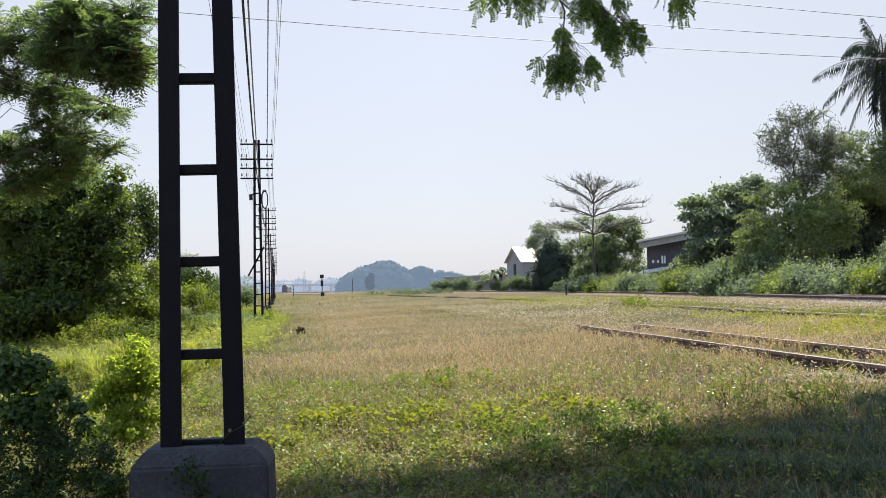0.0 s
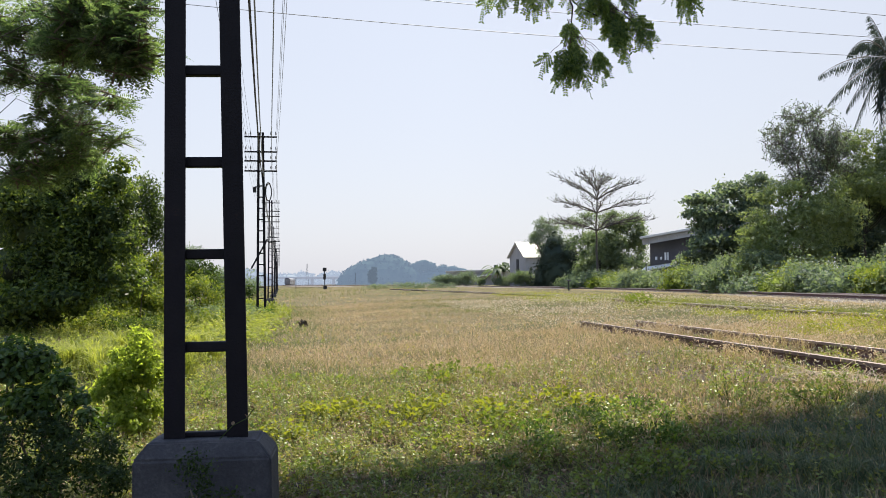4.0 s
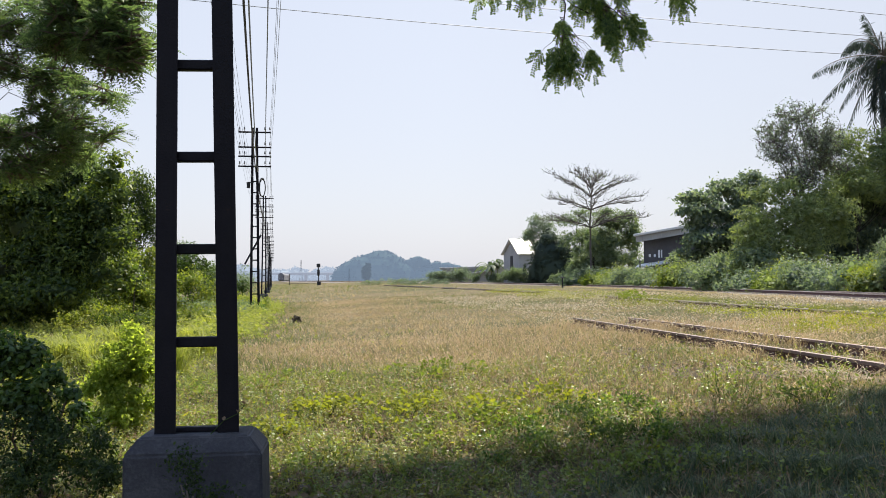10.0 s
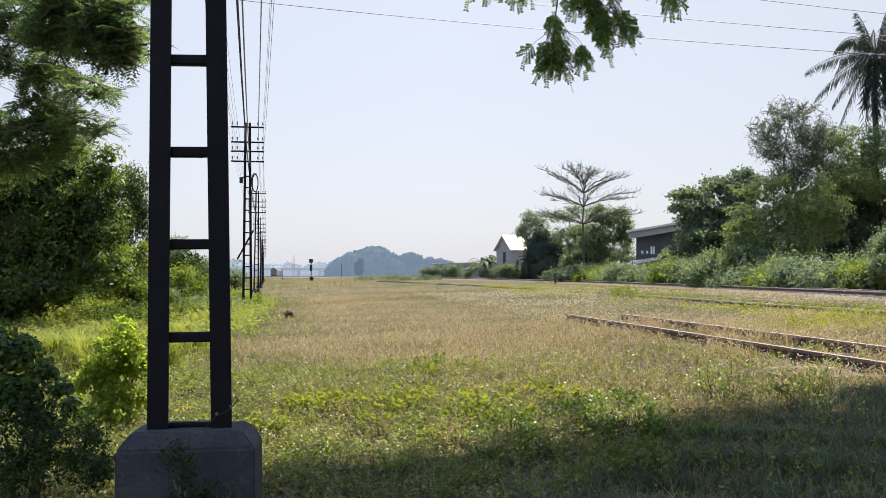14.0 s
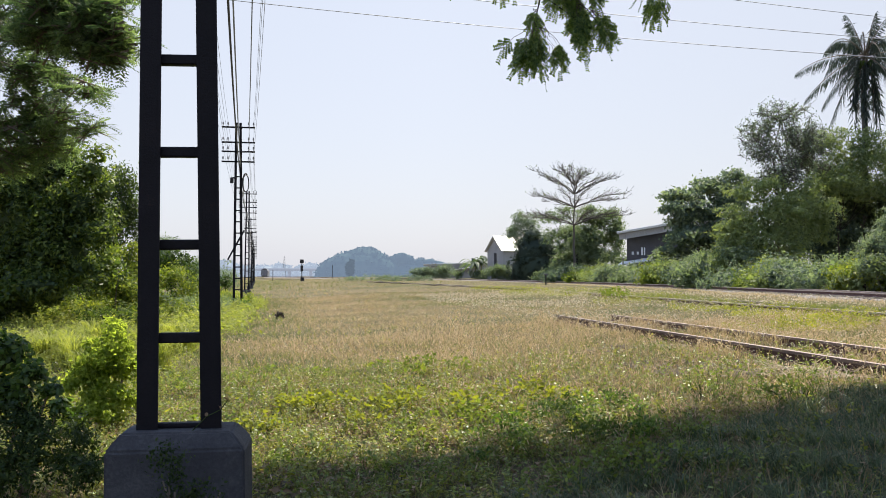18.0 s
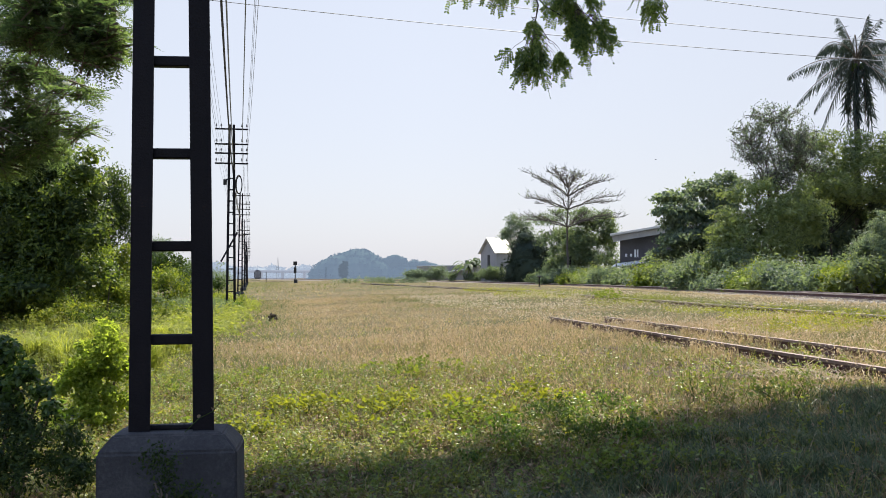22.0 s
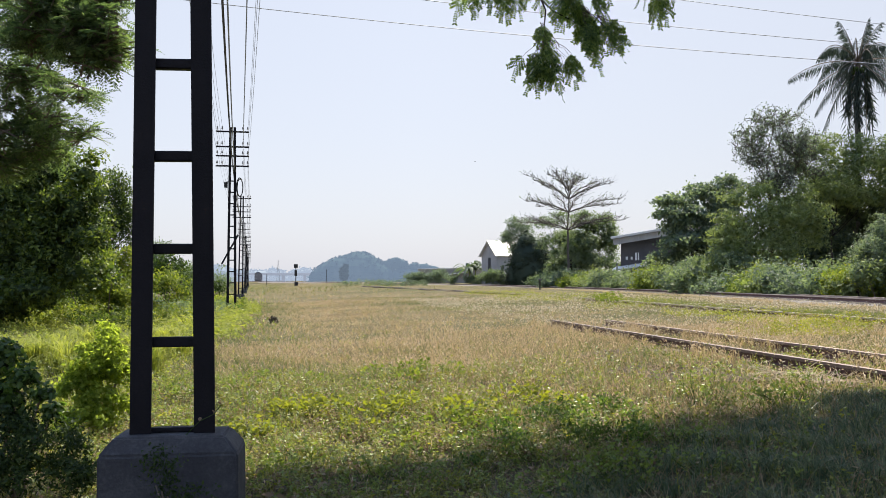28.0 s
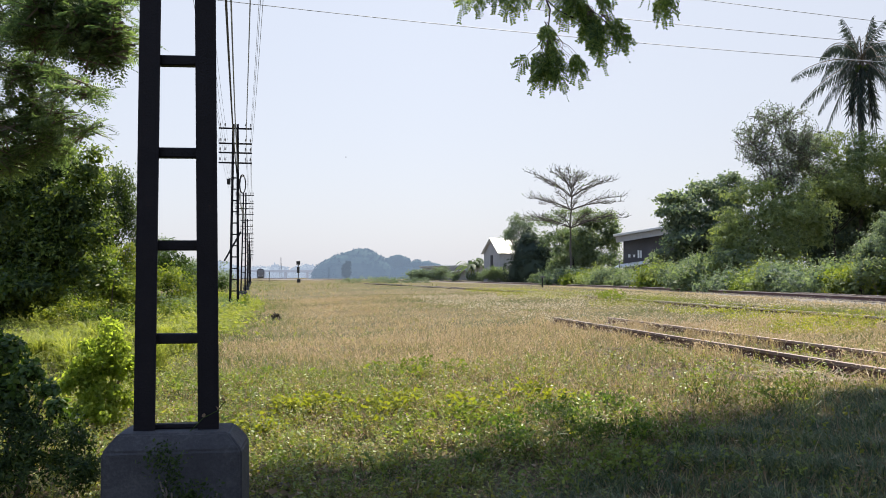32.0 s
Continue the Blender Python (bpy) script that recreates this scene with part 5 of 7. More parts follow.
def banana(place, h, seed):
    t = tagged(empty("banana_plant", place), "banana plant with long ragged leaves", "banana plant")
    rng = np.random.default_rng(seed)
    npart("stem", tube([(0, 0, -0.1), (0.05, 0, h * 0.38)], [0.09, 0.06], 8), M["leaf_light"], t, "", True)
    for k in range(11):
        a, L = k * 2.4, h * rng.uniform(0.5, 0.8)
        el = rng.uniform(0.5, 1.3)
        s = np.linspace(0, 1, 9)
        mid = np.stack([np.cos(a) * math.cos(el) * L * s, np.sin(a) * math.cos(el) * L * s, h * 0.34 + math.sin(el) * L * s - 0.75 * L * s ** 2.2], -1)
        side = unit(np.cross(np.gradient(mid, axis=0), [0, 0, 1.0]))
        wd = 0.32 * np.sin(np.pi * np.clip(s * 0.93 + 0.07, 0, 1))[:, None] ** 0.7
        v = np.stack([mid - side * wd + [0, 0, -0.06], mid, mid + side * wd + [0, 0, -0.06]], 1).reshape(-1, 3)
        i, j = np.meshgrid(np.arange(8), np.arange(2), indexing="ij")
        npart("leaf", (v, np.stack([i * 3 + j, i * 3 + j + 1, (i + 1) * 3 + j + 1, (i + 1) * 3 + j], -1).reshape(-1, 4)), M["leaf_hollow"], t)
    return t


banana(foot((7.6, 140.8)), 6.0, 51)
banana(foot((8.6, 142.0)), 6.6, 52)
banana(foot((8.1, 145.0)), 5.6, 55)
bush(foot((10.2, 132.5)), [(0.0, 0.0, 1.25, 2.0, 1.5, 1.38), (2.25, 0.0, 0.88, 1.75, 1.25, 1.0), (3.12, 0.0, 0.62, 1.62, 1.25, 0.75)], 8000, 0.22, 0.22, "leaf_hazed", "green bushes below the house", 53)
bush(foot((7.6, 139.0)), ragged(43, 8, 0, 0.7, 2.4, 0.5, 0.7), 5000, 0.2, 0.18, "leaf_hazed", "green weeds below banana plants", 58)
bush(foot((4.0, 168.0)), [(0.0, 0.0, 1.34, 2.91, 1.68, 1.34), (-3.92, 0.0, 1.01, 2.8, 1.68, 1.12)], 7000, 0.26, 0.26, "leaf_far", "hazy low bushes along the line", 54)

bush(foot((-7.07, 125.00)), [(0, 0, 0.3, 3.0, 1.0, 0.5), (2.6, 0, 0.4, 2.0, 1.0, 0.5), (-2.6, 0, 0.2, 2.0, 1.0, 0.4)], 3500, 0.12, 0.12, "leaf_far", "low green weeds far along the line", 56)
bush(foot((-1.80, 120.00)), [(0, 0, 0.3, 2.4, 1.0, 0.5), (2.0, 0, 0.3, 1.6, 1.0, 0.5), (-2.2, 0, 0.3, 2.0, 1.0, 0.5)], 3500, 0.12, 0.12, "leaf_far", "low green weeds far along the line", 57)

# ---- buildings ----


def gabled_house(place, turn, w, d, eave, ridge):
    t = tagged(empty("house", place, turn), "small grey house with a pale sheet-metal roof", "house")
    bm = bmesh.new()
    pts = [(-w / 2, 0), (w / 2, 0), (w / 2, eave), (0, ridge), (-w / 2, eave)]
    a = [bm.verts.new((x, -d / 2, z)) for x, z in pts]
    b = [bm.verts.new((x, d / 2, z)) for x, z in pts]
    bm.faces.new(a), bm.faces.new(b[::-1])
    for q in range(5):
        bm.faces.new((a[q], b[q], b[(q + 1) % 5], a[(q + 1) % 5]))
    bmesh.ops.recalc_face_normals(bm, faces=bm.faces)
    part("wall", bm, M["render_wall"], t)
    L = math.hypot(w / 2, ridge - eave) + 0.35
    an = math.atan2(ridge - eave, w / 2)
    for s in (-1, 1):
        r = part("roof", box(bmesh.new(), (L, d + 0.8, 0.08), (0, 0, 0)), M["roof_metal"], t)
        for k in range(int((d + 0.8) / 0.5)):
            part("rib", box(bmesh.new(), (L, 0.05, 0.05), (0, -d / 2 - 0.3 + k * 0.5, 0.06)), M["roof_metal"], r)
        r.matrix_basis = Matrix.Translation((s * (w / 4 + 0.1), 0, (eave + ridge) / 2 + 0.02)) @ Matrix.Rotation(s * an, 4, "Y")
    win = part("window", box(bmesh.new(), (0.7, 0.08, 1.8), (0.1, -d / 2 - 0.03, eave * 0.72), 0.02), M["dark_gap"], t, "narrow dark window")
    part("window_frame", box(bmesh.new(), (0.9, 0.05, 0.1), (0.1, -d / 2 - 0.06, eave * 0.72 - 0.95)), M["pale_panel"], win)
    part("door", box(bmesh.new(), (0.08, 1.0, 2.0), (w / 2 + 0.03, -1, 1.0)), M["shed_wall"], t)
    return t


gabled_house(foot((13.9, 138.0)), -66, 4.7, 8.0, 4.3, 6.3)


def long_shed(place, turn, L, dpt, h0, h1, walls="shed_wall"):
    """A mono-pitch shed, higher towards its near end, with a deep pale fascia and a few lit openings."""
    t = tagged(empty("shed", place, turn), "long dark shed with a pale metal roof edge", "shed")
    bm = box(bmesh.new(), (L, 0.2, h0 + 0.45), (0, 0, h0 / 2 + 0.225))
    for v in bm.verts:
        if v.co.z > 1 and v.co.x > 0:
            v.co.z += h1 - h0
    part("wall", bm, M[walls], t)
    pitch = Matrix.Translation((-L / 2, 0, h0)) @ Matrix.Rotation(-math.atan2(h1 - h0, L), 4, "Y") @ Matrix.Translation((L / 2, 0, -h0))
    part("wall", box(bmesh.new(), (0.2, dpt, h0 + 0.45), (-L / 2, dpt / 2, h0 / 2 + 0.225)), M[walls], t)
    part("wall", box(bmesh.new(), (0.2, dpt, h1 + 0.45), (L / 2, dpt / 2, h1 / 2 + 0.225)), M[walls], t)
    r = part("roof", box(bmesh.new(), (L + 1.2, dpt + 1.4, 0.18), (0, dpt / 2 - 0.6, h0 + 0.65), 0.02), M["roof_metal"], t)
    f = part("fascia", box(bmesh.new(), (L + 1.0, 0.12, 0.46), (0, -0.95, h0 + 0.32), 0.01), M["render_wall"], t, "pale grey fascia board")
    r.matrix_basis = f.matrix_basis = pitch
    for k in range(14):
        part("rib", box(bmesh.new(), (0.05, 0.05, 0.42), (-L / 2 + k * L / 13, -1.03, h0 + 0.32)), M["render_wall"], f)
    for x, w, h, z in ((-0.46 * L, 0.17, 0.24, 0.56), (-0.42 * L, 0.15, 0.22, 0.56), (-0.385 * L, 0.14, 0.6, 0.60), (-0.365 * L, 0.10, 0.6, 0.60), (-0.22 * L, 0.14, 0.26, 0.58)):
        part("window", box(bmesh.new(), (w, 0.06, h), (x, -0.13, h0 * z + 0.5), 0.01), M["pale_panel"], t, "pale bright opening")
    cn = part("canopy", box(bmesh.new(), (L * 0.9, 2.4, 0.12), (0, 0, 0), 0.02), M["roof_metal"], t, "low pale lean-to roof")
    cn.matrix_basis = pose(-0.1 * L, -1.4, 2.15, 6, -8, 0)
    for x in np.linspace(-0.5, 0.3, 5):
        part("canopy_post", box(bmesh.new(), (0.1, 0.1, 2.5), (x * L, -2.8, 0.7)), M[walls], t)
    return t


long_shed(foot((20.32, 72.00)), -20, 9.4, 6.0, 3.4, 4.9)
# the far shed's paler walls stand for the haze before it
long_shed(foot((9.24, 260.00)), -20, 18.0, 10.0, 3.2, 3.6, "render_wall")

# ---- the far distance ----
# the second colour of each is a bluish glow that stands for haze
FAR = hazed_far_mat("far_wooded_hill", [(0.35, (0.016, 0.028, 0.026)), (0.5, (0.026, 0.042, 0.036)), (0.65, (0.045, 0.06, 0.048))], (0.25, 0.33, 0.46), 0.29, 0.06)
FAR2 = hazed_far_mat("farthest_trees", [(0.35, (0.05, 0.06, 0.06)), (0.65, (0.09, 0.10, 0.095))], (0.40, 0.47, 0.60), 0.40, 0.03)
FARB = hazed_far_mat("far_masonry", [(0.35, (0.12, 0.125, 0.13)), (0.65, (0.18, 0.18, 0.185))], (0.38, 0.43, 0.55), 0.30, 0.1)
FARN = hazed_far_mat("far_tree_leaves", [(0.35, (0.02, 0.03, 0.028)), (0.65, (0.04, 0.055, 0.045))], (0.24, 0.31, 0.42), 0.22, 0.3)
FARD = surface("grey_steel", [(0.3, (0.15, 0.155, 0.17)), (0.7, (0.22, 0.225, 0.24))], 0.4, 5, 0.7, 0, 0.1)


def far_wood(name, lumps, count, leaf, material, label, seed, category="trees"):
    rng = np.random.default_rng(seed)
    pieces = [crown_mesh(lumps, count, rng, leaf, leaf * 0.35, 0.8, 0.2, -5, 16, 0.95, lobes=0, waver=0.02)]
    pieces.append(core_mesh(lumps, 0.985))
    return tagged(new(name, npmesh(name, *join(*pieces), material)), label, category, kind="stuff")


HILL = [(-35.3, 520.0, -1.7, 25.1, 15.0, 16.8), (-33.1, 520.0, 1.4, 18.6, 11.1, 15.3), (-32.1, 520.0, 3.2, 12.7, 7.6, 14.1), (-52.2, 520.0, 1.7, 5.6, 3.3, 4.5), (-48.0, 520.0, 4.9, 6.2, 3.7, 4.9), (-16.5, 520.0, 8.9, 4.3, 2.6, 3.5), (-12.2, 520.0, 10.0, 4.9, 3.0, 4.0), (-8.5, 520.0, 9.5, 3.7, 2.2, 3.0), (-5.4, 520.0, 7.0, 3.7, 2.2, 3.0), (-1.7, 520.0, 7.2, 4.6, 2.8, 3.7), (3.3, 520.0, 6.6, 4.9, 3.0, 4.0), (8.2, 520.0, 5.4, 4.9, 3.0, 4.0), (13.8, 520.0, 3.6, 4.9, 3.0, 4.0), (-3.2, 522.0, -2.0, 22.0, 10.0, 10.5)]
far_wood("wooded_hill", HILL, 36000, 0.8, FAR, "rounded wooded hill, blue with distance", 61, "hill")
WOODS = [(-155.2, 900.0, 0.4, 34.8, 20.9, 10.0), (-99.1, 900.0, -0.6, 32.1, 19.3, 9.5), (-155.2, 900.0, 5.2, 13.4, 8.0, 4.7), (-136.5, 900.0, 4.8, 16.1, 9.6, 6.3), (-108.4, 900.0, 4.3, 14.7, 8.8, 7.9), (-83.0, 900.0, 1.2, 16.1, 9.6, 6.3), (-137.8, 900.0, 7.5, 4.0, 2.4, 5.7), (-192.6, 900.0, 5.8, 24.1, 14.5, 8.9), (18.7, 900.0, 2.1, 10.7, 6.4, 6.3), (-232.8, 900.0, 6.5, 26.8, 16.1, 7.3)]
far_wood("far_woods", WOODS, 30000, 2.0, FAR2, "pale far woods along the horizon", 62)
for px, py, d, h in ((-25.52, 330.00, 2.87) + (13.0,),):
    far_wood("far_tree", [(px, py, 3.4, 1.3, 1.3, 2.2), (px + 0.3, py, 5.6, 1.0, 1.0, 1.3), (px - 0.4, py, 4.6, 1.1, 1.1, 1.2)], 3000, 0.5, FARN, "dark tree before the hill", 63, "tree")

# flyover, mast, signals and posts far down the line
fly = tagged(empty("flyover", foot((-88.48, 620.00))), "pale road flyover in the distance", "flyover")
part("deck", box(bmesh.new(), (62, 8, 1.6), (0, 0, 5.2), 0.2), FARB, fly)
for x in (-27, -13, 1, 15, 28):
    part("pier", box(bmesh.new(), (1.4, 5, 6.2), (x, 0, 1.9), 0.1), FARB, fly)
mast = tagged(empty("lattice_mast", foot((-117.02, 800.00))), "thin lattice mast in the distance", "mast")
for s in (-1, 1):
    npart("leg", tube([(s * 1.3, 0, -0.5), (s * 0.25, 0, 18)], [0.13, 0.1], 4), FARD, mast)
for z in np.arange(0, 15, 2.2):
    npart("brace", tube([(-1.2 + z * 0.06, 0, z), (1.1 - z * 0.06, 0, z + 2)], 0.07, 3), FARD, mast)


def signal(place, h):
    t = tagged(empty("railway_signal", place), "railway signal post with a dark square head", "signal")
    npart("post", tube([(0, 0, -0.4), (0, 0, h)], 0.09, 8), M["cable"], t)
    part("head", box(bmesh.new(), (0.75, 0.2, 0.75), (0, -0.12, h - 0.3), 0.05), M["cable"], t)
    part("lamp_case", box(bmesh.new(), (0.5, 0.35, 1.2), (0, -0.15, h - 1.7), 0.06), M["cable"], t)
    part("relay_case", box(bmesh.new(), (0.7, 0.5, 1.0), (0.1, 0, 0.3), 0.04), M["cable"], t)
    return t


signal(foot((-24.29, 190.00)), 4.3)
npart("shaft", tube([(0, 0, -0.3), (0, 0, 2.6)], 0.09, 6), M["cable"], tagged(empty("marker_post", foot((-36.38, 230.00))), "dark marker post beside the line", "post"))
npart("shaft", tube([(0, 0, -0.3), (0, 0, 3.4)], 0.06, 6), M["cable"], tagged(empty("marker_post", foot((-22.02, 230.00))), "dark marker post beside the line", "post"))
sg = tagged(empty("track_sign", foot((8.50, 66.00))), "small track sign on a short post", "sign")
npart("post", tube([(0, 0, -0.2), (0, 0, 0.75)], 0.05, 6), M["cable"], sg)
part("board", box(bmesh.new(), (0.32, 0.04, 0.1), (0, -0.05, 0.75), 0.01), M["shed_wall"], sg)

# ---- train far down the line ----


def railcar():
    t = tagged(empty("train"), "dark-fronted train coming slowly along the line", "train")
    w, h, L = 2.8, 3.5, 20.0
    pr = [(-w / 2, 0.5), (w / 2, 0.5), (w / 2, 2.9), (w / 2 - 0.25, 3.45), (0.5, h + 0.35), (-0.5, h + 0.35), (-w / 2 + 0.25, 3.45), (-w / 2, 2.9)]
    for car in range(3):
        bm = bmesh.new()
        a = [bm.verts.new((x, car * (L + 0.6), z)) for x, z in pr]
        b = [bm.verts.new((x, car * (L + 0.6) + L, z)) for x, z in pr]
        bm.faces.new(a), bm.faces.new(b[::-1])
        for q in range(8):
            bm.faces.new((a[q], b[q], b[(q + 1) % 8], a[(q + 1) % 8]))
        bmesh.ops.recalc_face_normals(bm, faces=bm.faces)
        body = part("body" if car == 0 else "carriage", bm, TRAIN_SIDE, t)
        for k in range(9):
            for s in (-1, 1):
                part("window", box(bmesh.new(), (0.06, 1.3, 0.9), (s * w / 2, car * (L + 0.6) + 1.6 + k * 2.1, 2.2)), TRAIN_DARK, body)
    part("front_panel", box(bmesh.new(), (2.5, 0.1, 2.9), (0, -0.06, 2.0), 0.15), TRAIN_DARK, t, "dark maroon front, paled for haze")
    for s in (-1, 1):
        part("windscreen", box(bmesh.new(), (0.9, 0.06, 0.8), (s * 0.6, -0.13, 2.7), 0.05), FARD, t)
        part("headlight", box(bmesh.new(), (0.2, 0.08, 0.2), (s * 0.8, -0.13, 1.2), 0.04), M["pale_panel"], t)
    part("underframe", box(bmesh.new(), (2.3, 60, 0.6), (0, 31, 0.35)), FARD, t)
    return t


# front colour lightened to blue-grey, standing for the haze before the train
TRAIN_DARK = surface("hazed_front_paint", [(0.3, (0.19, 0.19, 0.215)), (0.7, (0.25, 0.245, 0.27))], 1.0, 12, 0.6, 0, 0.1)
TRAIN_SIDE = surface("blue_grey_carriage_paint", [(0.3, (0.10, 0.105, 0.125)), (0.7, (0.15, 0.155, 0.18))], 1.0, 12, 0.6, 0, 0.1)
train = railcar()

# ---- grass and weeds ----


def wedge_places(rng, n, near, far, half=0.56):
    """Places on the ground in a wedge before the camera, even by area."""
    y = np.sqrt(rng.uniform(near ** 2, far ** 2, n))
    return y * rng.uniform(-half, half, n), y


def patchy(x, y, scale, seed):
    """A smooth field between 0 and 1 that wanders over the ground."""
    s = np.sin(x * scale + seed) * np.cos(y * scale * 0.8 + seed * 1.7) + 0.7 * np.sin((x + y) * scale * 1.9 + seed * 2.3) + 0.5 * np.cos((x * 1.3 - y) * scale * 3.1 + seed)
    return 0.5 + 0.5 * np.tanh(s)


def blades(x, y, rng, height, width, lean=0.35, base=0.0, thin=False):
    n = len(x)
    p = np.stack([x, y, lie(x, y) - 0.01 + base], -1)
    h = height * rng.uniform(0.5, 1.25, n)
    a = rng.uniform(0, 6.283, n)
    s = np.stack([np.cos(a), np.sin(a), np.zeros(n)], -1) * (width * rng.uniform(0.6, 1.3, n))[:, None]
    b = rng.uniform(0, 6.283, n)
    off = np.stack([np.cos(b), np.sin(b), np.zeros(n)], -1) * (lean * h * rng.random(n))[:, None]
    mid = p + off * 0.3 + np.stack([0 * h, 0 * h, h * 0.6], -1)
    tip = p + off + np.stack([0 * h, 0 * h, h], -1)
    if thin:
        return (np.stack([p - s, p + s, tip], 1).reshape(-1, 3), np.arange(n * 3).reshape(-1, 3)), tip
    v = np.stack([p - s, p + s, mid + s * 0.8, tip, mid - s * 0.8], 1).reshape(-1, 3)
    k = np.arange(n)[:, None] * 5
    return (v, np.concatenate([k + np.array([[0, 1, 2]]), k + np.array([[0, 2, 4]]), k + np.array([[4, 2, 3]])])), tip


def stuff(name, vf, material, label, category):
    return tagged(new(name, npmesh(name, vf[0], vf[1], material)), label, category, kind="stuff")


def sprigs(x, y, rng, height, leaf, count, lean=0.5):
    """Thin stems with small leaves set up them all round."""
    n = len(x)
    root = np.stack([x, y, lie(x, y) - 0.005], -1)
    h = (height * rng.uniform(0.45, 1.3, n))[:, None]
    axis = unit(rng.normal(0, lean, (n, 3)) * [1, 1, 0] + [0, 0, 1.0])
    k = np.repeat(np.arange(n), count)
    up = rng.uniform(0.25, 1.0, (len(k), 1))
    a = rng.uniform(0, 6.283, len(k))
    way = unit(np.stack([np.cos(a), np.sin(a), rng.normal(0.25, 0.4, len(k))], -1))
    p = root[k] + axis[k] * h[k] * up
    side = unit(np.cross(way, [0, 0, 1.0]) + rng.normal(0, 0.45, p.shape))
    s = (leaf * rng.uniform(0.6, 1.35, n))[k] * rng.uniform(0.7, 1.2, len(k))
    st = unit(np.cross(axis, rng.normal(0, 1, (n, 3)))) * 0.0016
    tip = root + axis * h
    stems = (np.stack([root - st, root + st, tip + st * 0.5, tip - st * 0.5], 1).reshape(-1, 3), np.arange(4 * n).reshape(-1, 4))
    return join(leaf_quads(p, way, side, s, s * rng.uniform(0.4, 0.8, len(k))), stems)


rng = np.random.default_rng(77)
CLEAR = lambda x, y: (np.abs(across(x, y) - 5.29) > 0.66) | (rng.random(len(x)) < 0.2)

# the patch in the overhead tree's shade, where longer grass carries the shade's tint
IN_SHADE = lambda x, y: (y < 4.4 + 0.85 * x) & (x > -0.9) & (y < 6.9)

LOW = lambda u: np.interp(u, [2.5, 3.5, 9, 11], [1.0, 0.6, 0.55, 0.35])

# short green sward close by
x, y = wedge_places(rng, 100000, 2.6, 15)
u = across(x, y)
keep = (rng.random(len(x)) < np.clip(1.25 - 0.07 * y + 0.5 * patchy(x, y, 0.9, 1) - 0.25 * (u > 2.2) + 0.6 * (u < -1.0), 0.12, 1)) & CLEAR(x, y)
keep &= (patchy(x, y, 5.5, 8) > 0.3) | (rng.random(len(x)) < 0.35)
keep &= ~IN_SHADE(x, y) | (rng.random(len(x)) < 0.4)
vf, tips = blades(x[keep], y[keep], rng, 0.055 * (0.7 + 0.7 * patchy(x[keep], y[keep], 3.7, 2)), 0.0052, 1.6, thin=True)
stuff("green_grass", vf, M["grass_green"], "short green grass and weeds", "grass")
# dry grass close by
x, y = wedge_places(rng, 130000, 2.6, 17)
keep = (rng.random(len(x)) < np.clip(np.interp(y, [6.0, 9.5, 13], [0.05, 0.26, 0.55]) + 0.3 * (across(x, y) > 1.3) + 0.3 * (across(x, y) > 1.0) * (y < 8.5) - 0.35 * patchy(x, y, 0.9, 1) - 0.4 * (across(x, y) < -1.2), 0.04, 1)) & CLEAR(x, y)
vf, tips = blades(x[keep], y[keep], rng, 0.095, 0.0042, 1.5, thin=True)
stuff("dry_grass", vf, M["grass_dry"], "dry straw-coloured grass", "grass")
sel = tips[(rng.random(len(tips)) < 0.35) & ~IN_SHADE(tips[:, 0], tips[:, 1])]
way = unit(rng.normal(0, 0.5, sel.shape) + [0, 0, 0.8])
stuff("seed_heads", leaf_quads(sel, way, unit(np.cross(way, rng.normal(0, 1, sel.shape))), rng.uniform(0.02, 0.05, len(sel)), np.full(len(sel), 0.009)), M["grass_seed"], "pale feathery seed heads", "grass")
# middle of the field
x, y = wedge_places(rng, 170000, 12, 48)
u = across(x, y)
green = (rng.random(len(x)) < np.clip(0.05 + np.interp(u, [-2.5, -0.6, 0.8], [0.85, 0.45, 0.0]) + np.interp(u, [2.0, 4.5], [0.0, 0.7]) * (0.3 + 0.7 * patchy(x, y, 0.35, 4)) + 0.3 * (patchy(x, y, 0.55, 7) - 0.5), 0.03, 0.92))
vf, tips = blades(x[green], y[green], rng, 0.10 * LOW(u[green]), 0.0095, 1.4, thin=True)
stuff("green_grass", vf, M["grass_green"], "green grass among the dry field", "grass")
vf, tips = blades(x[~green], y[~green], rng, 0.085 * LOW(u[~green]), 0.0085, 2.0, thin=True)
stuff("dry_grass", vf, M["grass_dry"], "dry tawny grass over the field", "grass")
sel = tips[rng.random(len(tips)) < np.interp(across(tips[:, 0], tips[:, 1]), [-2.5, 0.5, 3.5, 5.5], [0.0, 0.6, 0.6, 0.2])]
way = unit(rng.normal(0, 0.6, sel.shape) + [0, 0, 0.6])
stuff("seed_heads", leaf_quads(sel, way, unit(np.cross(way, rng.normal(0, 1, sel.shape))), rng.uniform(0.02, 0.05, len(sel)), np.full(len(sel), 0.011)), M["grass_seed"], "pale pinkish seed heads over the field", "grass")
# the far field
x, y = wedge_places(rng, 100000, 44, 260)
u = across(x, y)
green = rng.random(len(x)) < np.clip(0.15 + np.interp(u, [-4, 0.5], [0.7, 0.0]) + np.interp(u, [4, 8], [0.0, 0.45]), 0.05, 0.95)
vf, _ = blades(x[green], y[green], rng, 0.13 * LOW(u[green]), 0.034, 1.6, thin=True)
stuff("green_grass", vf, M["grass_green"], "green weeds far across the field", "grass")
vf, _ = blades(x[~green], y[~green], rng, 0.12 * LOW(u[~green]), 0.03, 1.6, thin=True)
stuff("dry_grass", vf, M["grass_dry"], "dry grass far across the field", "grass")
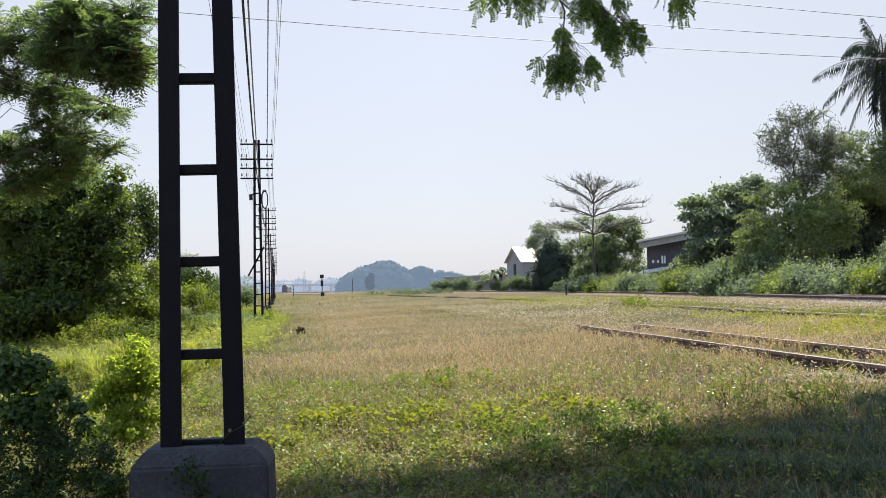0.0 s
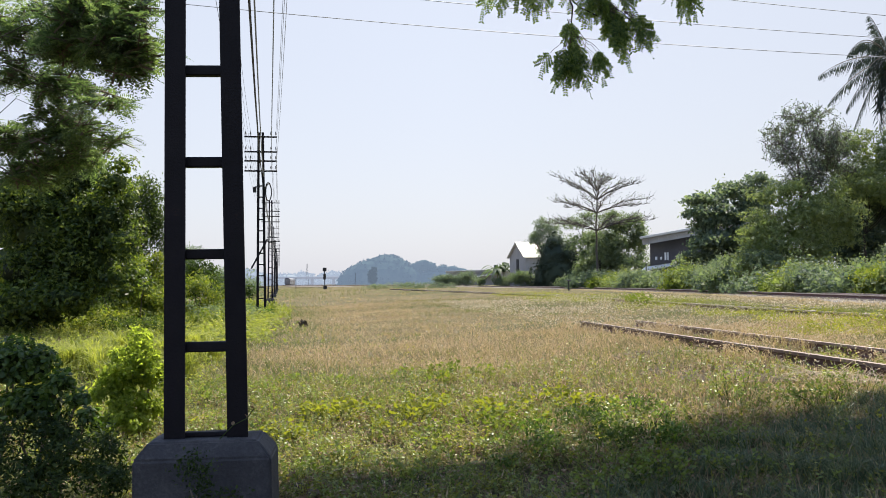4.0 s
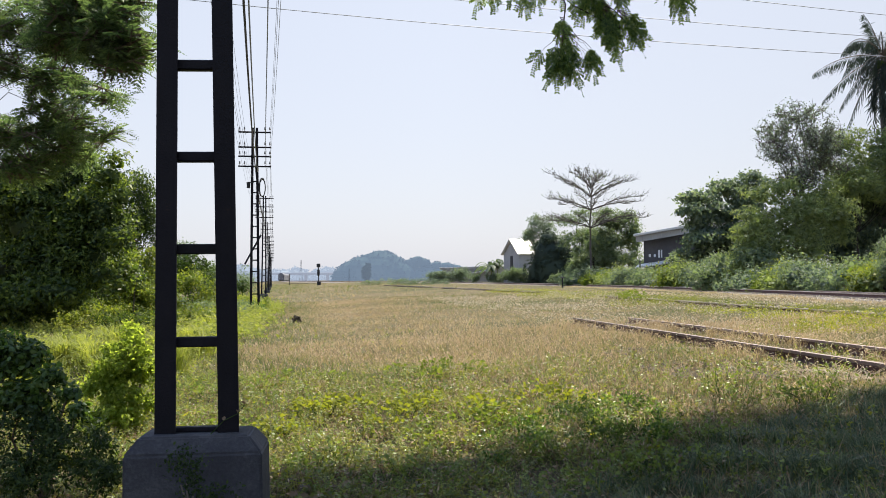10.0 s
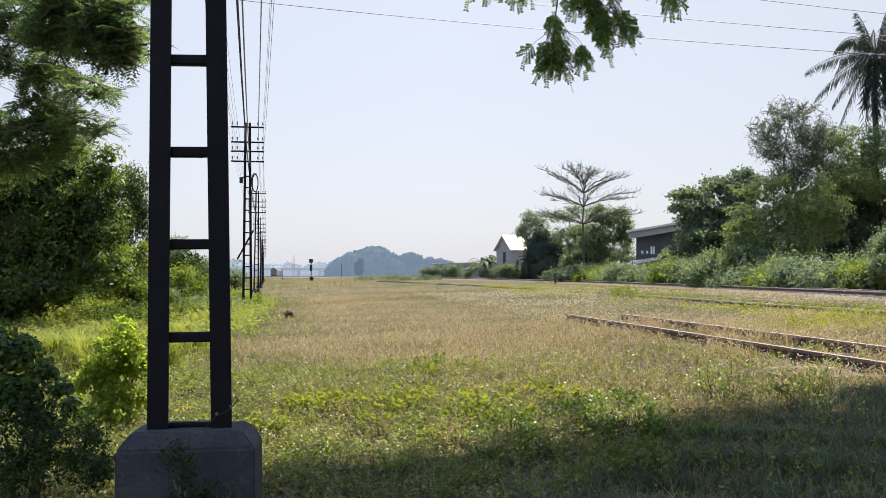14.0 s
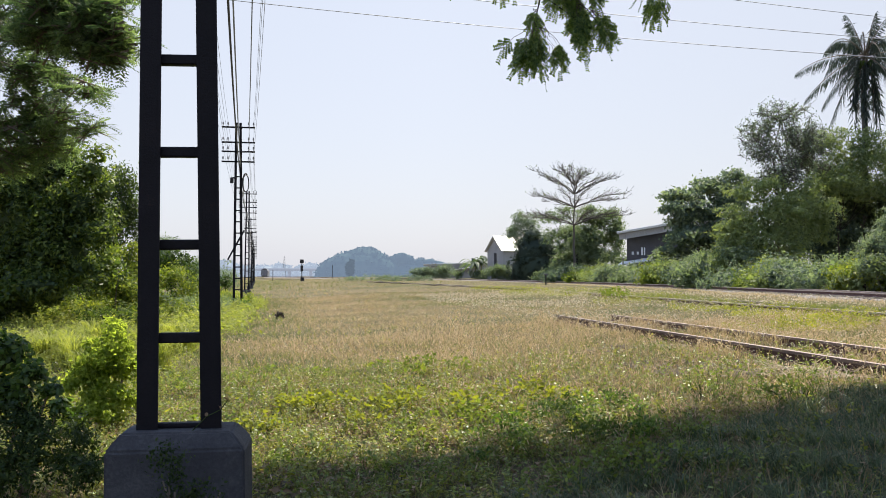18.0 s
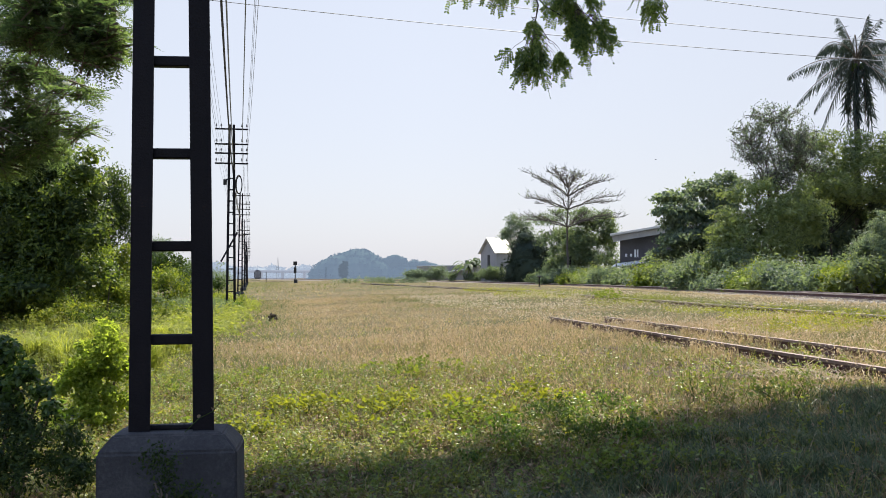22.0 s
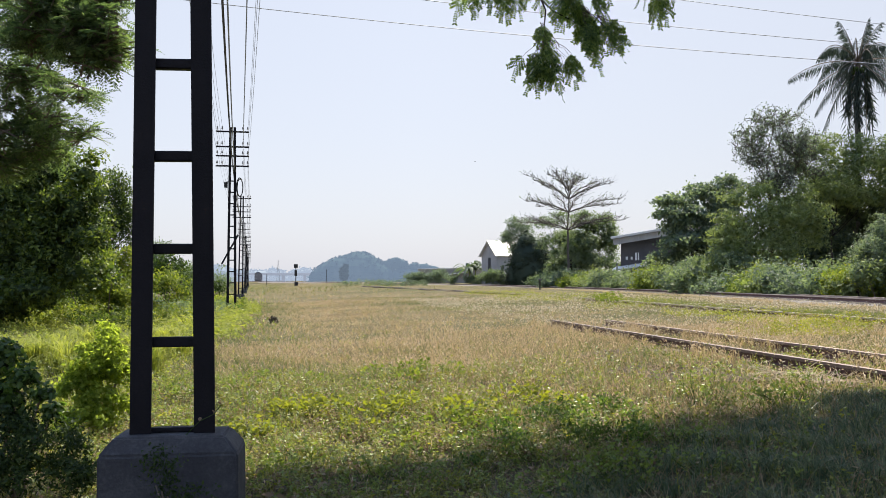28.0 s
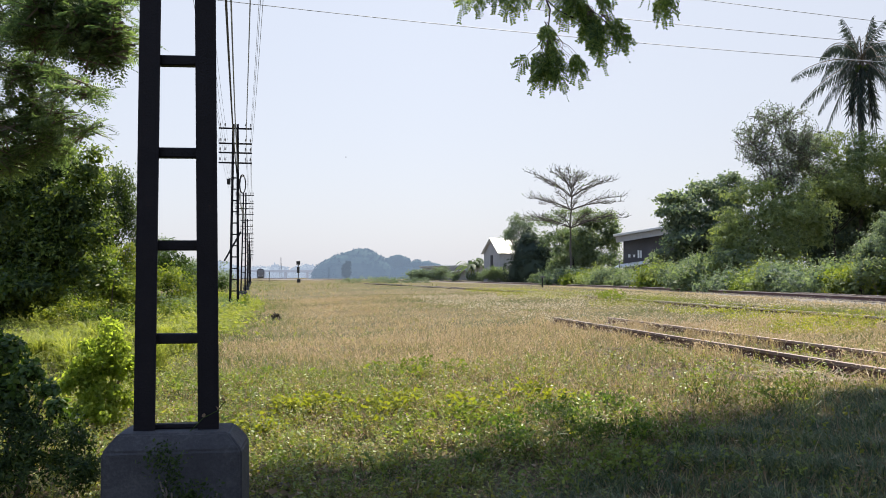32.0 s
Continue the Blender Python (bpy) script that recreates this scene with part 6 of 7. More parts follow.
# ragged weeds that break the far edge of the field
x, y = wedge_places(rng, 9000, 75, 150, 0.5)
keep = (patchy(x, y, 0.22, 3) > 0.62) & (across(x, y) < 12) & (across(x, y) > -16)
vf, _ = blades(x[keep], y[keep], rng, 0.20 + 0.1 * patchy(x[keep], y[keep], 0.6, 1), 0.04, 1.4, thin=True)
stuff("tall_grass", vf, M["grass_green"], "ragged taller weeds across the far field", "grass")
# tall rank grass by the trees
cx, cy = rng.normal(-5.2, 0.9, 46), rng.normal(13.6, 1.7, 46)
k = np.repeat(np.arange(46), 170)
k = k[(cx[k] / cy[k] < -0.24)]
r, a = 0.16 * np.sqrt(rng.random(len(k))), rng.uniform(0, 6.283, len(k))
x, y = cx[k] + r * np.cos(a), cy[k] + r * np.sin(a)
root = np.stack([x, y, lie(x, y) - 0.02], -1)
out = np.stack([np.cos(a), np.sin(a), np.zeros(len(a))], -1) * (rng.uniform(0.05, 0.30, len(a)))[:, None]
h = rng.uniform(0.22, 0.46, len(a))[:, None] * np.array([[0, 0, 1.0]])
s = unit(np.cross(out, [0, 0, 1.0])) * 0.0085
mid, tip = root + out * 0.35 + h * 0.75, root + out * 1.25 + h * 0.9
v = np.stack([root - s, root + s, mid + s * 0.8, tip, mid - s * 0.8], 1).reshape(-1, 3)
n5 = np.arange(len(k))[:, None] * 5
stuff("tall_grass", (v, np.concatenate([n5 + np.array([[0, 1, 2]]), n5 + np.array([[0, 2, 4]]), n5 + np.array([[4, 2, 3]])])), M["grass_lush"], "tall rank grass in arching tussocks", "grass")
x, y = rng.uniform(-14, -1.4, 27000), rng.uniform(6.5, 44, 27000)
keep = (across(x, y) < -1.1 - 0.5 * patchy(x, y, 1.1, 4)) & (np.abs(x) < 0.56 * y)
x, y = x[keep], y[keep]
stuff("leafy_weeds", sprigs(x, y, rng, 0.10 + 0.24 * patchy(x, y, 1.6, 12), 0.024 + 0.0012 * y, 6), M["grass_lush"], "lush leafy weeds under the trees", "weeds")
# rank weeds along the foot of the posts
s = rng.random(1900)
x, y = -3.6 - 7.2 * s + rng.normal(-0.55, 0.55, 1900), 17.5 + 36 * s
stuff("leafy_weeds", sprigs(x, y, rng, 0.22 + 0.34 * patchy(x, y, 0.9, 2), 0.05 + 0.001 * y, 12), M["grass_lush"], "rank green weeds along the telegraph posts", "weeds")
x, y = rng.uniform(-14, -1.8, 14000), rng.uniform(9, 42, 14000)
keep = (across(x, y) < -1.6) & (patchy(x, y, 0.9, 9) > 0.42)
vf, _ = blades(x[keep], y[keep], rng, 0.20, 0.008, 2.0, thin=True)
stuff("tall_grass", vf, M["grass_lush"], "sunlit tall grass under the trees", "grass")

# close cover of small upright weeds


def cover(count, near, far, seed):
    """Places for weeds, thicker in drifts, thinner with distance and towards the rails."""
    x, y = wedge_places(rng, count * 3, near, far)
    u = across(x, y)
    chance = np.clip(1.3 - 0.065 * y, 0.2, 1) * (0.35 + 0.65 * patchy(x, y, 1.7, seed)) * (0.12 + 0.88 * patchy(x, y, 6.5, 4)) * np.interp(u, [1.2, 3.2], [1.0, 0.45])
    chance *= np.where(IN_SHADE(x, y), 0.4, 1.0) * np.where((u > 1.6) & (y > 6.5), 0.7, 1.0)
    keep = rng.random(len(x)) < chance
    return x[keep][:count], y[keep][:count]


for count, near, far, height, leaf, per, matname, label in (
        (30000, 3.0, 11.5, 0.095, 0.022, 6, "weed_leaf", "close cover of small-leaved weeds"),
        (11000, 3.0, 11.0, 0.12, 0.026, 6, "leaf_sward", "green leafy weeds in the sward"),
        (1500, 3.6, 10.5, 0.10, 0.032, 6, "leaf_vine", "yellow-green leafy weeds catching the sun"),
        (9000, 8.0, 20.0, 0.08, 0.032, 5, "weed_leaf", "small-leaved weeds farther into the field"),
        (16000, 3.0, 10.5, 0.08, 0.022, 5, "dead_leaf", "brown withered weeds and litter")):
    x, y = cover(count, near, far, 3 + count % 7)
    stuff("low_weeds", sprigs(x, y, rng, height * (0.35 + 1.25 * patchy(x, y, 6.5, 4)), leaf, per), M[matname], label, "weeds")

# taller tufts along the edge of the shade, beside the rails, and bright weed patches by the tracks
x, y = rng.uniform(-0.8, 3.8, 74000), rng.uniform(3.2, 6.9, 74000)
keep = (patchy(x, y, 4.6, 5) > 0.3) & CLEAR(x, y) & IN_SHADE(x, y)
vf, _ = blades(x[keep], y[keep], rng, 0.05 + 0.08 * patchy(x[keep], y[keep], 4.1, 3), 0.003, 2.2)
stuff("shaded_grass", vf, M["grass_shade"], "longer grass in the tree's shade, tinted grey-blue for it", "grass")
s = rng.uniform(4.5, 18.0, 9000)
off = rng.choice([-0.30, 0.2, 0.55, 0.95, 1.25], 9000) + rng.normal(0, 0.07, 9000)
x, y = 4.80 - 0.1305 * s + off, s
keep = patchy(x * 2, y, 1.9, 2) > 0.62
vf, tips = blades(x[keep], y[keep], rng, 0.17, 0.004, 1.3)
stuff("dry_grass", vf, M["grass_dry"], "dry grass tufts against the rusty rails", "grass")
sel = tips[rng.random(len(tips)) < 0.6]
way = unit(rng.normal(0, 0.7, sel.shape) + [0, 0, 0.6])
stuff("seed_heads", leaf_quads(sel, way, unit(np.cross(way, rng.normal(0, 1, sel.shape))), rng.uniform(0.02, 0.05, len(sel)), np.full(len(sel), 0.012)), M["grass_seed"], "pale feathery seed heads beside the rails", "grass")
# pale seed heads and dry stalks between the tracks
x, y = wedge_places(rng, 60000, 8, 40)
u = across(x, y)
keep = (u > 4.3) & (u < 13.5) & (patchy(x, y, 0.8, 5) > 0.25)
x, y = x[keep][:9000], y[keep][:9000]
p = np.stack([x, y, lie(x, y) + rng.uniform(0.03, 0.15, len(x))], -1)
way = unit(rng.normal(0, 0.8, p.shape) + [0, 0, 0.4])
sz = rng.uniform(0.7, 1.3, len(x)) * (0.014 + 0.0008 * y)
stuff("seed_heads", leaf_quads(p, way, unit(np.cross(way, rng.normal(0, 1, p.shape))), sz * 1.6, sz * 0.6), M["straw"], "pale seed heads between the tracks", "grass")
# grass that fills the middle track
k = rng.integers(16, 62, 14000)
q = MID_LINE[k] + (MID_LINE[k + 1] - MID_LINE[k]) * rng.random((14000, 1)) + np.cross(unit(MID_LINE[k + 1] - MID_LINE[k]), [0, 0, 1.0]) * rng.uniform(-0.42, 0.75, (14000, 1))
q = q[patchy(q[:, 0], q[:, 1], 0.7, 2) > 0.2]
vf, _ = blades(q[:, 0], q[:, 1], rng, 0.17, 0.007, 1.3, thin=True)
stuff("green_grass", vf, M["grass_green"], "grass grown over the middle track", "grass")
# dry grass that creeps over the edges of the main line's ballast
k = rng.integers(6, 60, 12000)
q = MAIN_LINE[k] + (MAIN_LINE[k + 1] - MAIN_LINE[k]) * rng.random((12000, 1)) + np.cross(unit(MAIN_LINE[k + 1] - MAIN_LINE[k]), [0, 0, 1.0]) * rng.uniform(-2.4, -0.8, (12000, 1))
q = q[patchy(q[:, 0], q[:, 1], 0.8, 6) > 0.25]
vf, _ = blades(q[:, 0], q[:, 1], rng, 0.09, 0.012, 1.6, thin=True)
stuff("dry_grass", vf, M["grass_dry"], "dry grass over the edge of the ballast", "grass")
p = []
for cx, cy, rx, ry, n in ((4.2, 38.5, 1.1, 3.2, 3600), (5.2, 34.0, 0.8, 2.0, 1800), (4.3, 50.2, 2.0, 5.0, 4200), (6.5, 40.2, 1.8, 3.5, 3800), (5.9, 26.6, 1.2, 1.8, 2200), (6.4, 17.1, 0.9, 1.2, 2200), (5.9, 13.9, 0.8, 0.7, 1800), (5.3, 14.6, 0.7, 0.8, 1200), (6.9, 15.3, 0.8, 0.8, 1600), (6.2, 20.4, 0.9, 1.2, 1500), (7.6, 30.9, 1.0, 2.0, 1500)):
    a, r = rng.uniform(0, 6.283, n), np.sqrt(rng.random(n))
    x, y = cx + rx * r * np.cos(a), cy + ry * r * np.sin(a)
    p.append(np.stack([x, y, lie(x, y) + rng.uniform(0.0, 0.24, n) * patchy(x, y, 2.0, 1)], -1))
k = rng.integers(0, 60, 9000)
q = MID_LINE[k] + (MID_LINE[k + 1] - MID_LINE[k]) * rng.random((9000, 1)) + np.cross(unit(MID_LINE[k + 1] - MID_LINE[k]), [0, 0, 1.0]) * rng.uniform(-0.1, 0.75, (9000, 1))
q[:, 2] = 0.56 + rng.uniform(0.0, 0.14, 9000)
q = q[patchy(q[:, 0], q[:, 1], 1.1, 3) > 0.25]
p.append(q)
p = np.concatenate(p)
way = unit(rng.normal(0, 1, p.shape))
stuff("weed_patches", leaf_quads(p, way, unit(np.cross(way, [0, 0, 1.0]) + rng.normal(0, 0.4, p.shape)), rng.uniform(0.022, 0.055, len(p)), rng.uniform(0.015, 0.033, len(p))), M["leaf_vine"], "yellow-green weed patches between the tracks", "weeds")
x, y = wedge_places(rng, 2600, 4, 24)
keep = (across(x, y) > 4.2) | (rng.random(len(x)) < 0.10)
x, y = x[keep], y[keep]
p = np.stack([x, y, lie(x, y) + rng.uniform(0.06, 0.2, len(x)) + 0.003 * y], -1)
way = unit(rng.normal(0, 1, p.shape) * [1, 1, 0.5])
sz = 0.005 + 0.0005 * y
stuff("wild_flowers", leaf_quads(p, way, unit(np.cross(way, rng.normal(0, 1, p.shape))), sz * 1.4, sz), M["flower"], "tiny white wild flowers", "flowers")


def weed(place, rng, count, reach, height, leaf, matname, label):
    """A low weed: stalks from one root with broad leaves."""
    t = tagged(empty("weed", place), label, "weed", "weeds in the grass")
    one = LEAVES[matname]
    leaf *= 0.62 if matname in ("leaf_vine", "leaf_light") else 0.55
    for _ in range(int(count * 1.35)):
        a, r = rng.uniform(0, 6.283), reach * math.sqrt(rng.random())
        tip = np.array([math.cos(a) * r, math.sin(a) * r, height * rng.uniform(0.35, 1.0)])
        stalk = npart("stalk", tube(bend((tip[0] * 0.3, tip[1] * 0.3, -0.02), tip, 0.02, rng, 4), np.linspace(0.0028, 0.0015, 4), 3), M["leaf_mid"], t)
        for n in range(5):
            lf = new("leaf", one[n % 3])
            lf.parent = stalk
            s = leaf * rng.uniform(0.6, 1.25)
            at = tip + rng.normal(0, 0.02, 3)
            turn = Euler((rng.uniform(-0.3, 1.15), rng.uniform(-0.8, 0.8), a - 1.57 + rng.normal(0, 0.9)))
            lf.matrix_basis = Matrix.LocRotScale(at, turn, (s, s, s))
    return t


def one_leaf(matname, broad, fold):
    z, y = np.zeros((1, 3)), np.array([[0, 1.0, 0]])
    return npmesh("leaf", *leaf_full(z, y, np.array([[1.0, 0, 0]]), np.ones(1), np.full(1, broad), fold), M[matname])


LEAVES = {m: [one_leaf(m, b, f) for b, f in ((0.75, 0.2), (0.9, 0.3), (0.6, 0.12))] for m in ("leaf_vine", "leaf_light", "leaf_sward", "dead_leaf")}
rng = np.random.default_rng(88)
# clumps of weeds: middle, half width and depth, how many, stalks, height, leaf, sort
WEED_CLUMPS = [
    (-0.60, 7.75, 0.55, 0.55, 12, 9, 0.13, 0.066, 0),
    (-1.20, 6.85, 0.15, 0.50, 5, 7, 0.12, 0.058, 0),
    (-0.10, 10.2, 0.55, 0.90, 6, 8, 0.14, 0.062, 1),
    (0.75, 7.60, 0.55, 0.65, 12, 7, 0.13, 0.062, 0),
    (0.20, 6.80, 0.50, 0.35, 9, 6, 0.12, 0.054, 1),
    (-0.40, 5.85, 0.55, 0.35, 10, 9, 0.12, 0.050, 3),
    (1.30, 5.20, 0.75, 0.45, 13, 9, 0.13, 0.050, 3),
    (2.45, 6.75, 0.65, 0.35, 7, 12, 0.20, 0.048, 3),
    (2.15, 7.75, 0.12, 0.50, 2, 9, 0.28, 0.040, 2),
    (5.45, 27.5, 0.45, 1.30, 2, 20, 0.35, 0.120, 1),
    (-1.95, 10.4, 0.75, 1.10, 11, 8, 0.12, 0.062, 2),
    (-2.20, 7.20, 0.60, 1.20, 5, 10, 0.15, 0.062, 2),
]
for cx, cy, wide, deep, many, n, h, leaf, kind in WEED_CLUMPS:
    for _ in range(many):
        x, y, reach = cx + wide * rng.uniform(-1, 1), cy + deep * rng.uniform(-1, 1), min(0.012 * n + 0.09, 0.5)
        weed(foot((x, y)), rng, int(n * rng.uniform(0.8, 1.2)), reach, h * rng.uniform(0.85, 1.15), leaf * rng.uniform(0.9, 1.1), ("leaf_vine", "leaf_light", "leaf_sward", "leaf_sward")[kind], ("bright green broad-leaved weed in the sun", "yellow-green low weed among dry grass", "green leafy weed in the grass", "green leafy weed in the shade")[kind])
# footing weed, its leaves darkened for the shade there
bush((POSTS[0][0] + 0.10, POSTS[0][1] - 0.42, 0.06), [(0.06, -0.02, 0.12, 0.17, 0.08, 0.14), (0.0, 0, 0.28, 0.13, 0.06, 0.14), (0.10, 0.02, 0.32, 0.10, 0.06, 0.09), (-0.05, 0.03, 0.42, 0.08, 0.05, 0.08), (-0.07, 0.05, 0.50, 0.04, 0.04, 0.05)], 2600, 0.015, 0.02, "leaf_shaded", "weed growing up the concrete footing, darkened for shade", 540, 0.6, 8, full=True, name="weed")
for n, (x, y) in enumerate(((1.10, 6.30), (1.32, 6.38), (0.96, 6.51), (0.50, 6.12))):
    bush(foot((x, y)), ragged(560 + n, 9, 0, 0.07, 0.24, 0.07, 0.08), 1300, 0.028, 0.03, ("leaf_mid", "leaf_dark")[n % 2], "tuft of fine-leaved weeds at the edge of the shade", 570 + n, 0.45, 8, hollow=0.1, name="weed")

# brown stones beside the footing


def rough_stone(place, size, turn, seed):
    rs = np.random.default_rng(seed)
    bm = bmesh.new()
    bmesh.ops.create_icosphere(bm, subdivisions=2, radius=1.0)
    for v in bm.verts:
        v.co = Vector(np.sign(v.co) * np.abs(np.array(v.co)) ** 0.8 * rs.uniform(0.82, 1.1)) * Vector(size).length
        v.co = Vector((v.co.x * size[0], v.co.y * size[1], v.co.z * size[2])) / Vector(size).length
    ob = part("stone", bm, M["brown_stone"], None)
    ob.matrix_basis = pose(*place, 8, -6, turn)
    return tagged(ob, "rough brown stone lying in the weeds", "stone", "stones beside the footing")


for n, (x, y, size, turn) in enumerate(((-0.82, 5.30, (0.05, 0.035, 0.034), 20), (-0.74, 5.20, (0.04, 0.03, 0.022), 70), (-0.67, 5.33, (0.03, 0.028, 0.02), 130))):
    rough_stone((x, y, float(lie(x, y)) + 0.03), size, turn, 700 + n)

# pale straw lying against the rail
x, y = rng.normal(3.30, 0.24, 300), rng.normal(7.9, 0.4, 300)
a = rng.uniform(0, 6.283, 300)
way = np.stack([np.cos(a), np.sin(a), rng.normal(0.25, 0.25, 300)], -1)
p = np.stack([x, y, lie(x, y) + rng.uniform(0.0, 0.09, 300)], -1)
stuff("straw", leaf_quads(p, way, unit(np.cross(way, rng.normal(0, 1, p.shape))), rng.uniform(0.08, 0.24, 300), np.full(300, 0.007)), M["straw"], "pale bent straw lying against the rail", "straw")

# a thin creeper that climbs the post's leg
t = tagged(empty("creeper", (POSTS[0][0] + 0.17, POSTS[0][1] - 0.09, POSTS[0][2])), "thin half-dead creeper at the foot of the post's leg", "creeper")
cl = [(-0.10, 0, 0.0), (-0.04, -0.01, 0.06), (0.02, -0.01, 0.09), (0.05, -0.01, 0.13)]
stem = npart("stem", tube(cl, 0.002, 4), M["leaf_mid"], t)
for k, q in enumerate(cl[1:]):
    lf = new("leaf", LEAVES["dead_leaf"][k % 3])
    lf.parent = stem
    lf.matrix_basis = Matrix.LocRotScale(q, Euler((0.9, 0.3 * k, 1.2 * k)), (0.022, 0.022, 0.022))

# dead branch in the grass and a clump of charred roots
t = tagged(empty("root_clump", foot((-3.90, 25.91))), "small dark clump of dead roots", "root clump")
npart("roots", join(*[tube(bend((0, 0, -0.05), rng.normal(0, 0.06, 3) * [1, 1, 0.6] + np.array([0, 0, 0.12]), 0.05, rng, 5), np.linspace(0.06, 0.025, 5), 5) for _ in range(16)]), M["bark"], t)
for n, (x, y) in enumerate(((-0.72, 4.95), (-0.6, 5.25), (-0.85, 5.4), (-0.45, 5.1))):
    t = tagged(empty("dead_leaf_heap", foot((x, y))), "small heap of dead curled leaves", "dead leaves")
    for k in range(12):
        lf = new("leaf", LEAVES["dead_leaf"][k % 3])
        lf.parent = t
        sz = rng.uniform(0.03, 0.06)
        lf.matrix_basis = Matrix.LocRotScale(Vector(rng.normal(0, 0.07, 3) * [1, 1, 0.15]) + Vector((0, 0, 0.035)), Euler((rng.uniform(-0.4, 0.5), rng.uniform(-0.5, 0.5), rng.uniform(0, 6.28))), (sz, sz, sz))

# ---- the overhanging tree ----


def bipinnate(p, way, rng, rachis=0.085, pinnae_pairs=3, pinna=0.054, pairs=6, leaflet=0.0175):
    """Twice-feathered leaves: paired pinnae along a nodding stalk, each with two close rows of rounded leaflets."""
    n = len(p)
    side = unit(np.cross(way, rng.normal(0, 0.6, (n, 3)) + [0, -0.7, 0.5]))
    L = (rachis * rng.uniform(0.75, 1.2, n))[:, None]
    leaves, stalks = [], []
    for q in range(pinnae_pairs + 1):
        s = (q + 0.6) / (pinnae_pairs + 0.6)
        base = p + way * L * s + np.array([0, 0, -0.25]) * L * s * s
        for sg in (-1, 1) if q < pinnae_pairs else (0,):
            d = unit(side * sg * 0.9 + way * 0.5 + [0, 0, -0.30] + rng.normal(0, 0.13, (n, 3)))
            PL = pinna * (0.75 + 0.4 * s) * rng.uniform(0.85, 1.15, (n, 1))
            across_way = unit(np.cross(d, np.cross(way, side) + rng.normal(0, 0.15, (n, 3))))
            ends = base + d * PL + np.array([0, 0, -0.18]) * PL
            stalks.append((np.stack([base, base + across_way * 0.0016, ends + across_way * 0.0006, ends], 1).reshape(-1, 3), np.arange(4 * n).reshape(-1, 4)))
            for m in range(pairs):
                u = (m + 0.7) / pairs
                at = base + d * PL * u + np.array([0, 0, -0.18]) * PL * u * u
                for sh in (-1, 1):
                    way2 = unit(across_way * sh + d * 0.35 + rng.normal(0, 0.08, (n, 3)))
                    ll = leaflet * (0.75 + 0.45 * u) * rng.uniform(0.85, 1.12, n)
                    leaves.append(leaf_full(at, way2, d, ll, ll * 0.6, 0.05))
    return join(*leaves), join(*stalks)


def fan(thing, root, spread, reach, lean, n, rng):
    """Leaves that spread downwards from one point of a bough, each on its own thin twig."""
    a, v = rng.uniform(-1, 1, n), np.sqrt(rng.uniform(0.25, 1, n))
    tip = np.stack([(a * spread + lean) * v, rng.normal(0, 0.06, n) * v, -reach * v * (1 - 0.22 * a * a)], -1) + root
    way = unit(tip - root + rng.normal(0, 0.04, tip.shape) - [0, 0, 0.2 * reach])
    tagged(npart("twig_spray", join(*[tube(bend(root, t - w * 0.09, 0.012, rng, 6), np.linspace(0.0022, 0.001, 6), 4) for t, w in zip(tip, way)]), M["bark"], thing), "thin brown twigs", kind="stuff")
    return tip, way


def hanging_branch(pivot, fans, rng, label, matname):
    t = tagged(empty("hanging_branch", pivot), label, "branch")
    base = np.asarray(pivot, float)
    P, Wd = [], []
    for root, wide, reach, lean, n in fans:
        p, w = fan(t, np.asarray(root) - base, wide, reach, lean, n, rng)
        P.append(p), Wd.append(w)
    P, Wd = np.concatenate(P), np.concatenate(Wd)
    leaves, stalks = bipinnate(P - Wd * 0.10, Wd, rng)
    npart("foliage", leaves, M[matname], t, "rounded leaflets in close rows")
    tagged(npart("stalk_spray", stalks, M[matname], t), "thin green leaf stalks", kind="stuff")
    return t


rng = np.random.default_rng(99)
twig = hanging_branch((0.74, 5.40, 3.29), [((0.72, 5.40, 2.69), 0.25, 0.30, 0.0, 26), ((0.715, 5.40, 2.76), 0.10, 0.15, -0.01, 4), ((0.84, 5.40, 2.95), 0.15, 0.22, 0.06, 14), ((0.93, 5.40, 2.86), 0.14, 0.25, 0.08, 16), ((1.02, 5.40, 2.80), 0.10, 0.20, 0.17, 8), ((0.98, 5.40, 2.76), 0.10, 0.24, 0.08, 5), ((0.95, 5.42, 3.02), 0.16, 0.20, 0.02, 8), ((0.50, 5.42, 3.06), 0.18, 0.26, 0.0, 10), ((1.36, 5.42, 3.06), 0.17, 0.27, 0.0, 11), ((0.28, 5.42, 3.04), 0.09, 0.20, 0.0, 6), ((0.62, 5.42, 3.06), 0.10, 0.20, 0.02, 6), ((1.05, 5.42, 3.30), 0.25, 0.26, 0.0, 14), ((1.45, 5.46, 3.26), 0.20, 0.28, 0.0, 9)], rng, "feathery green twigs hanging from the tree overhead", "leaf_twig")
hang = np.array((0.74, 5.40, 3.29))
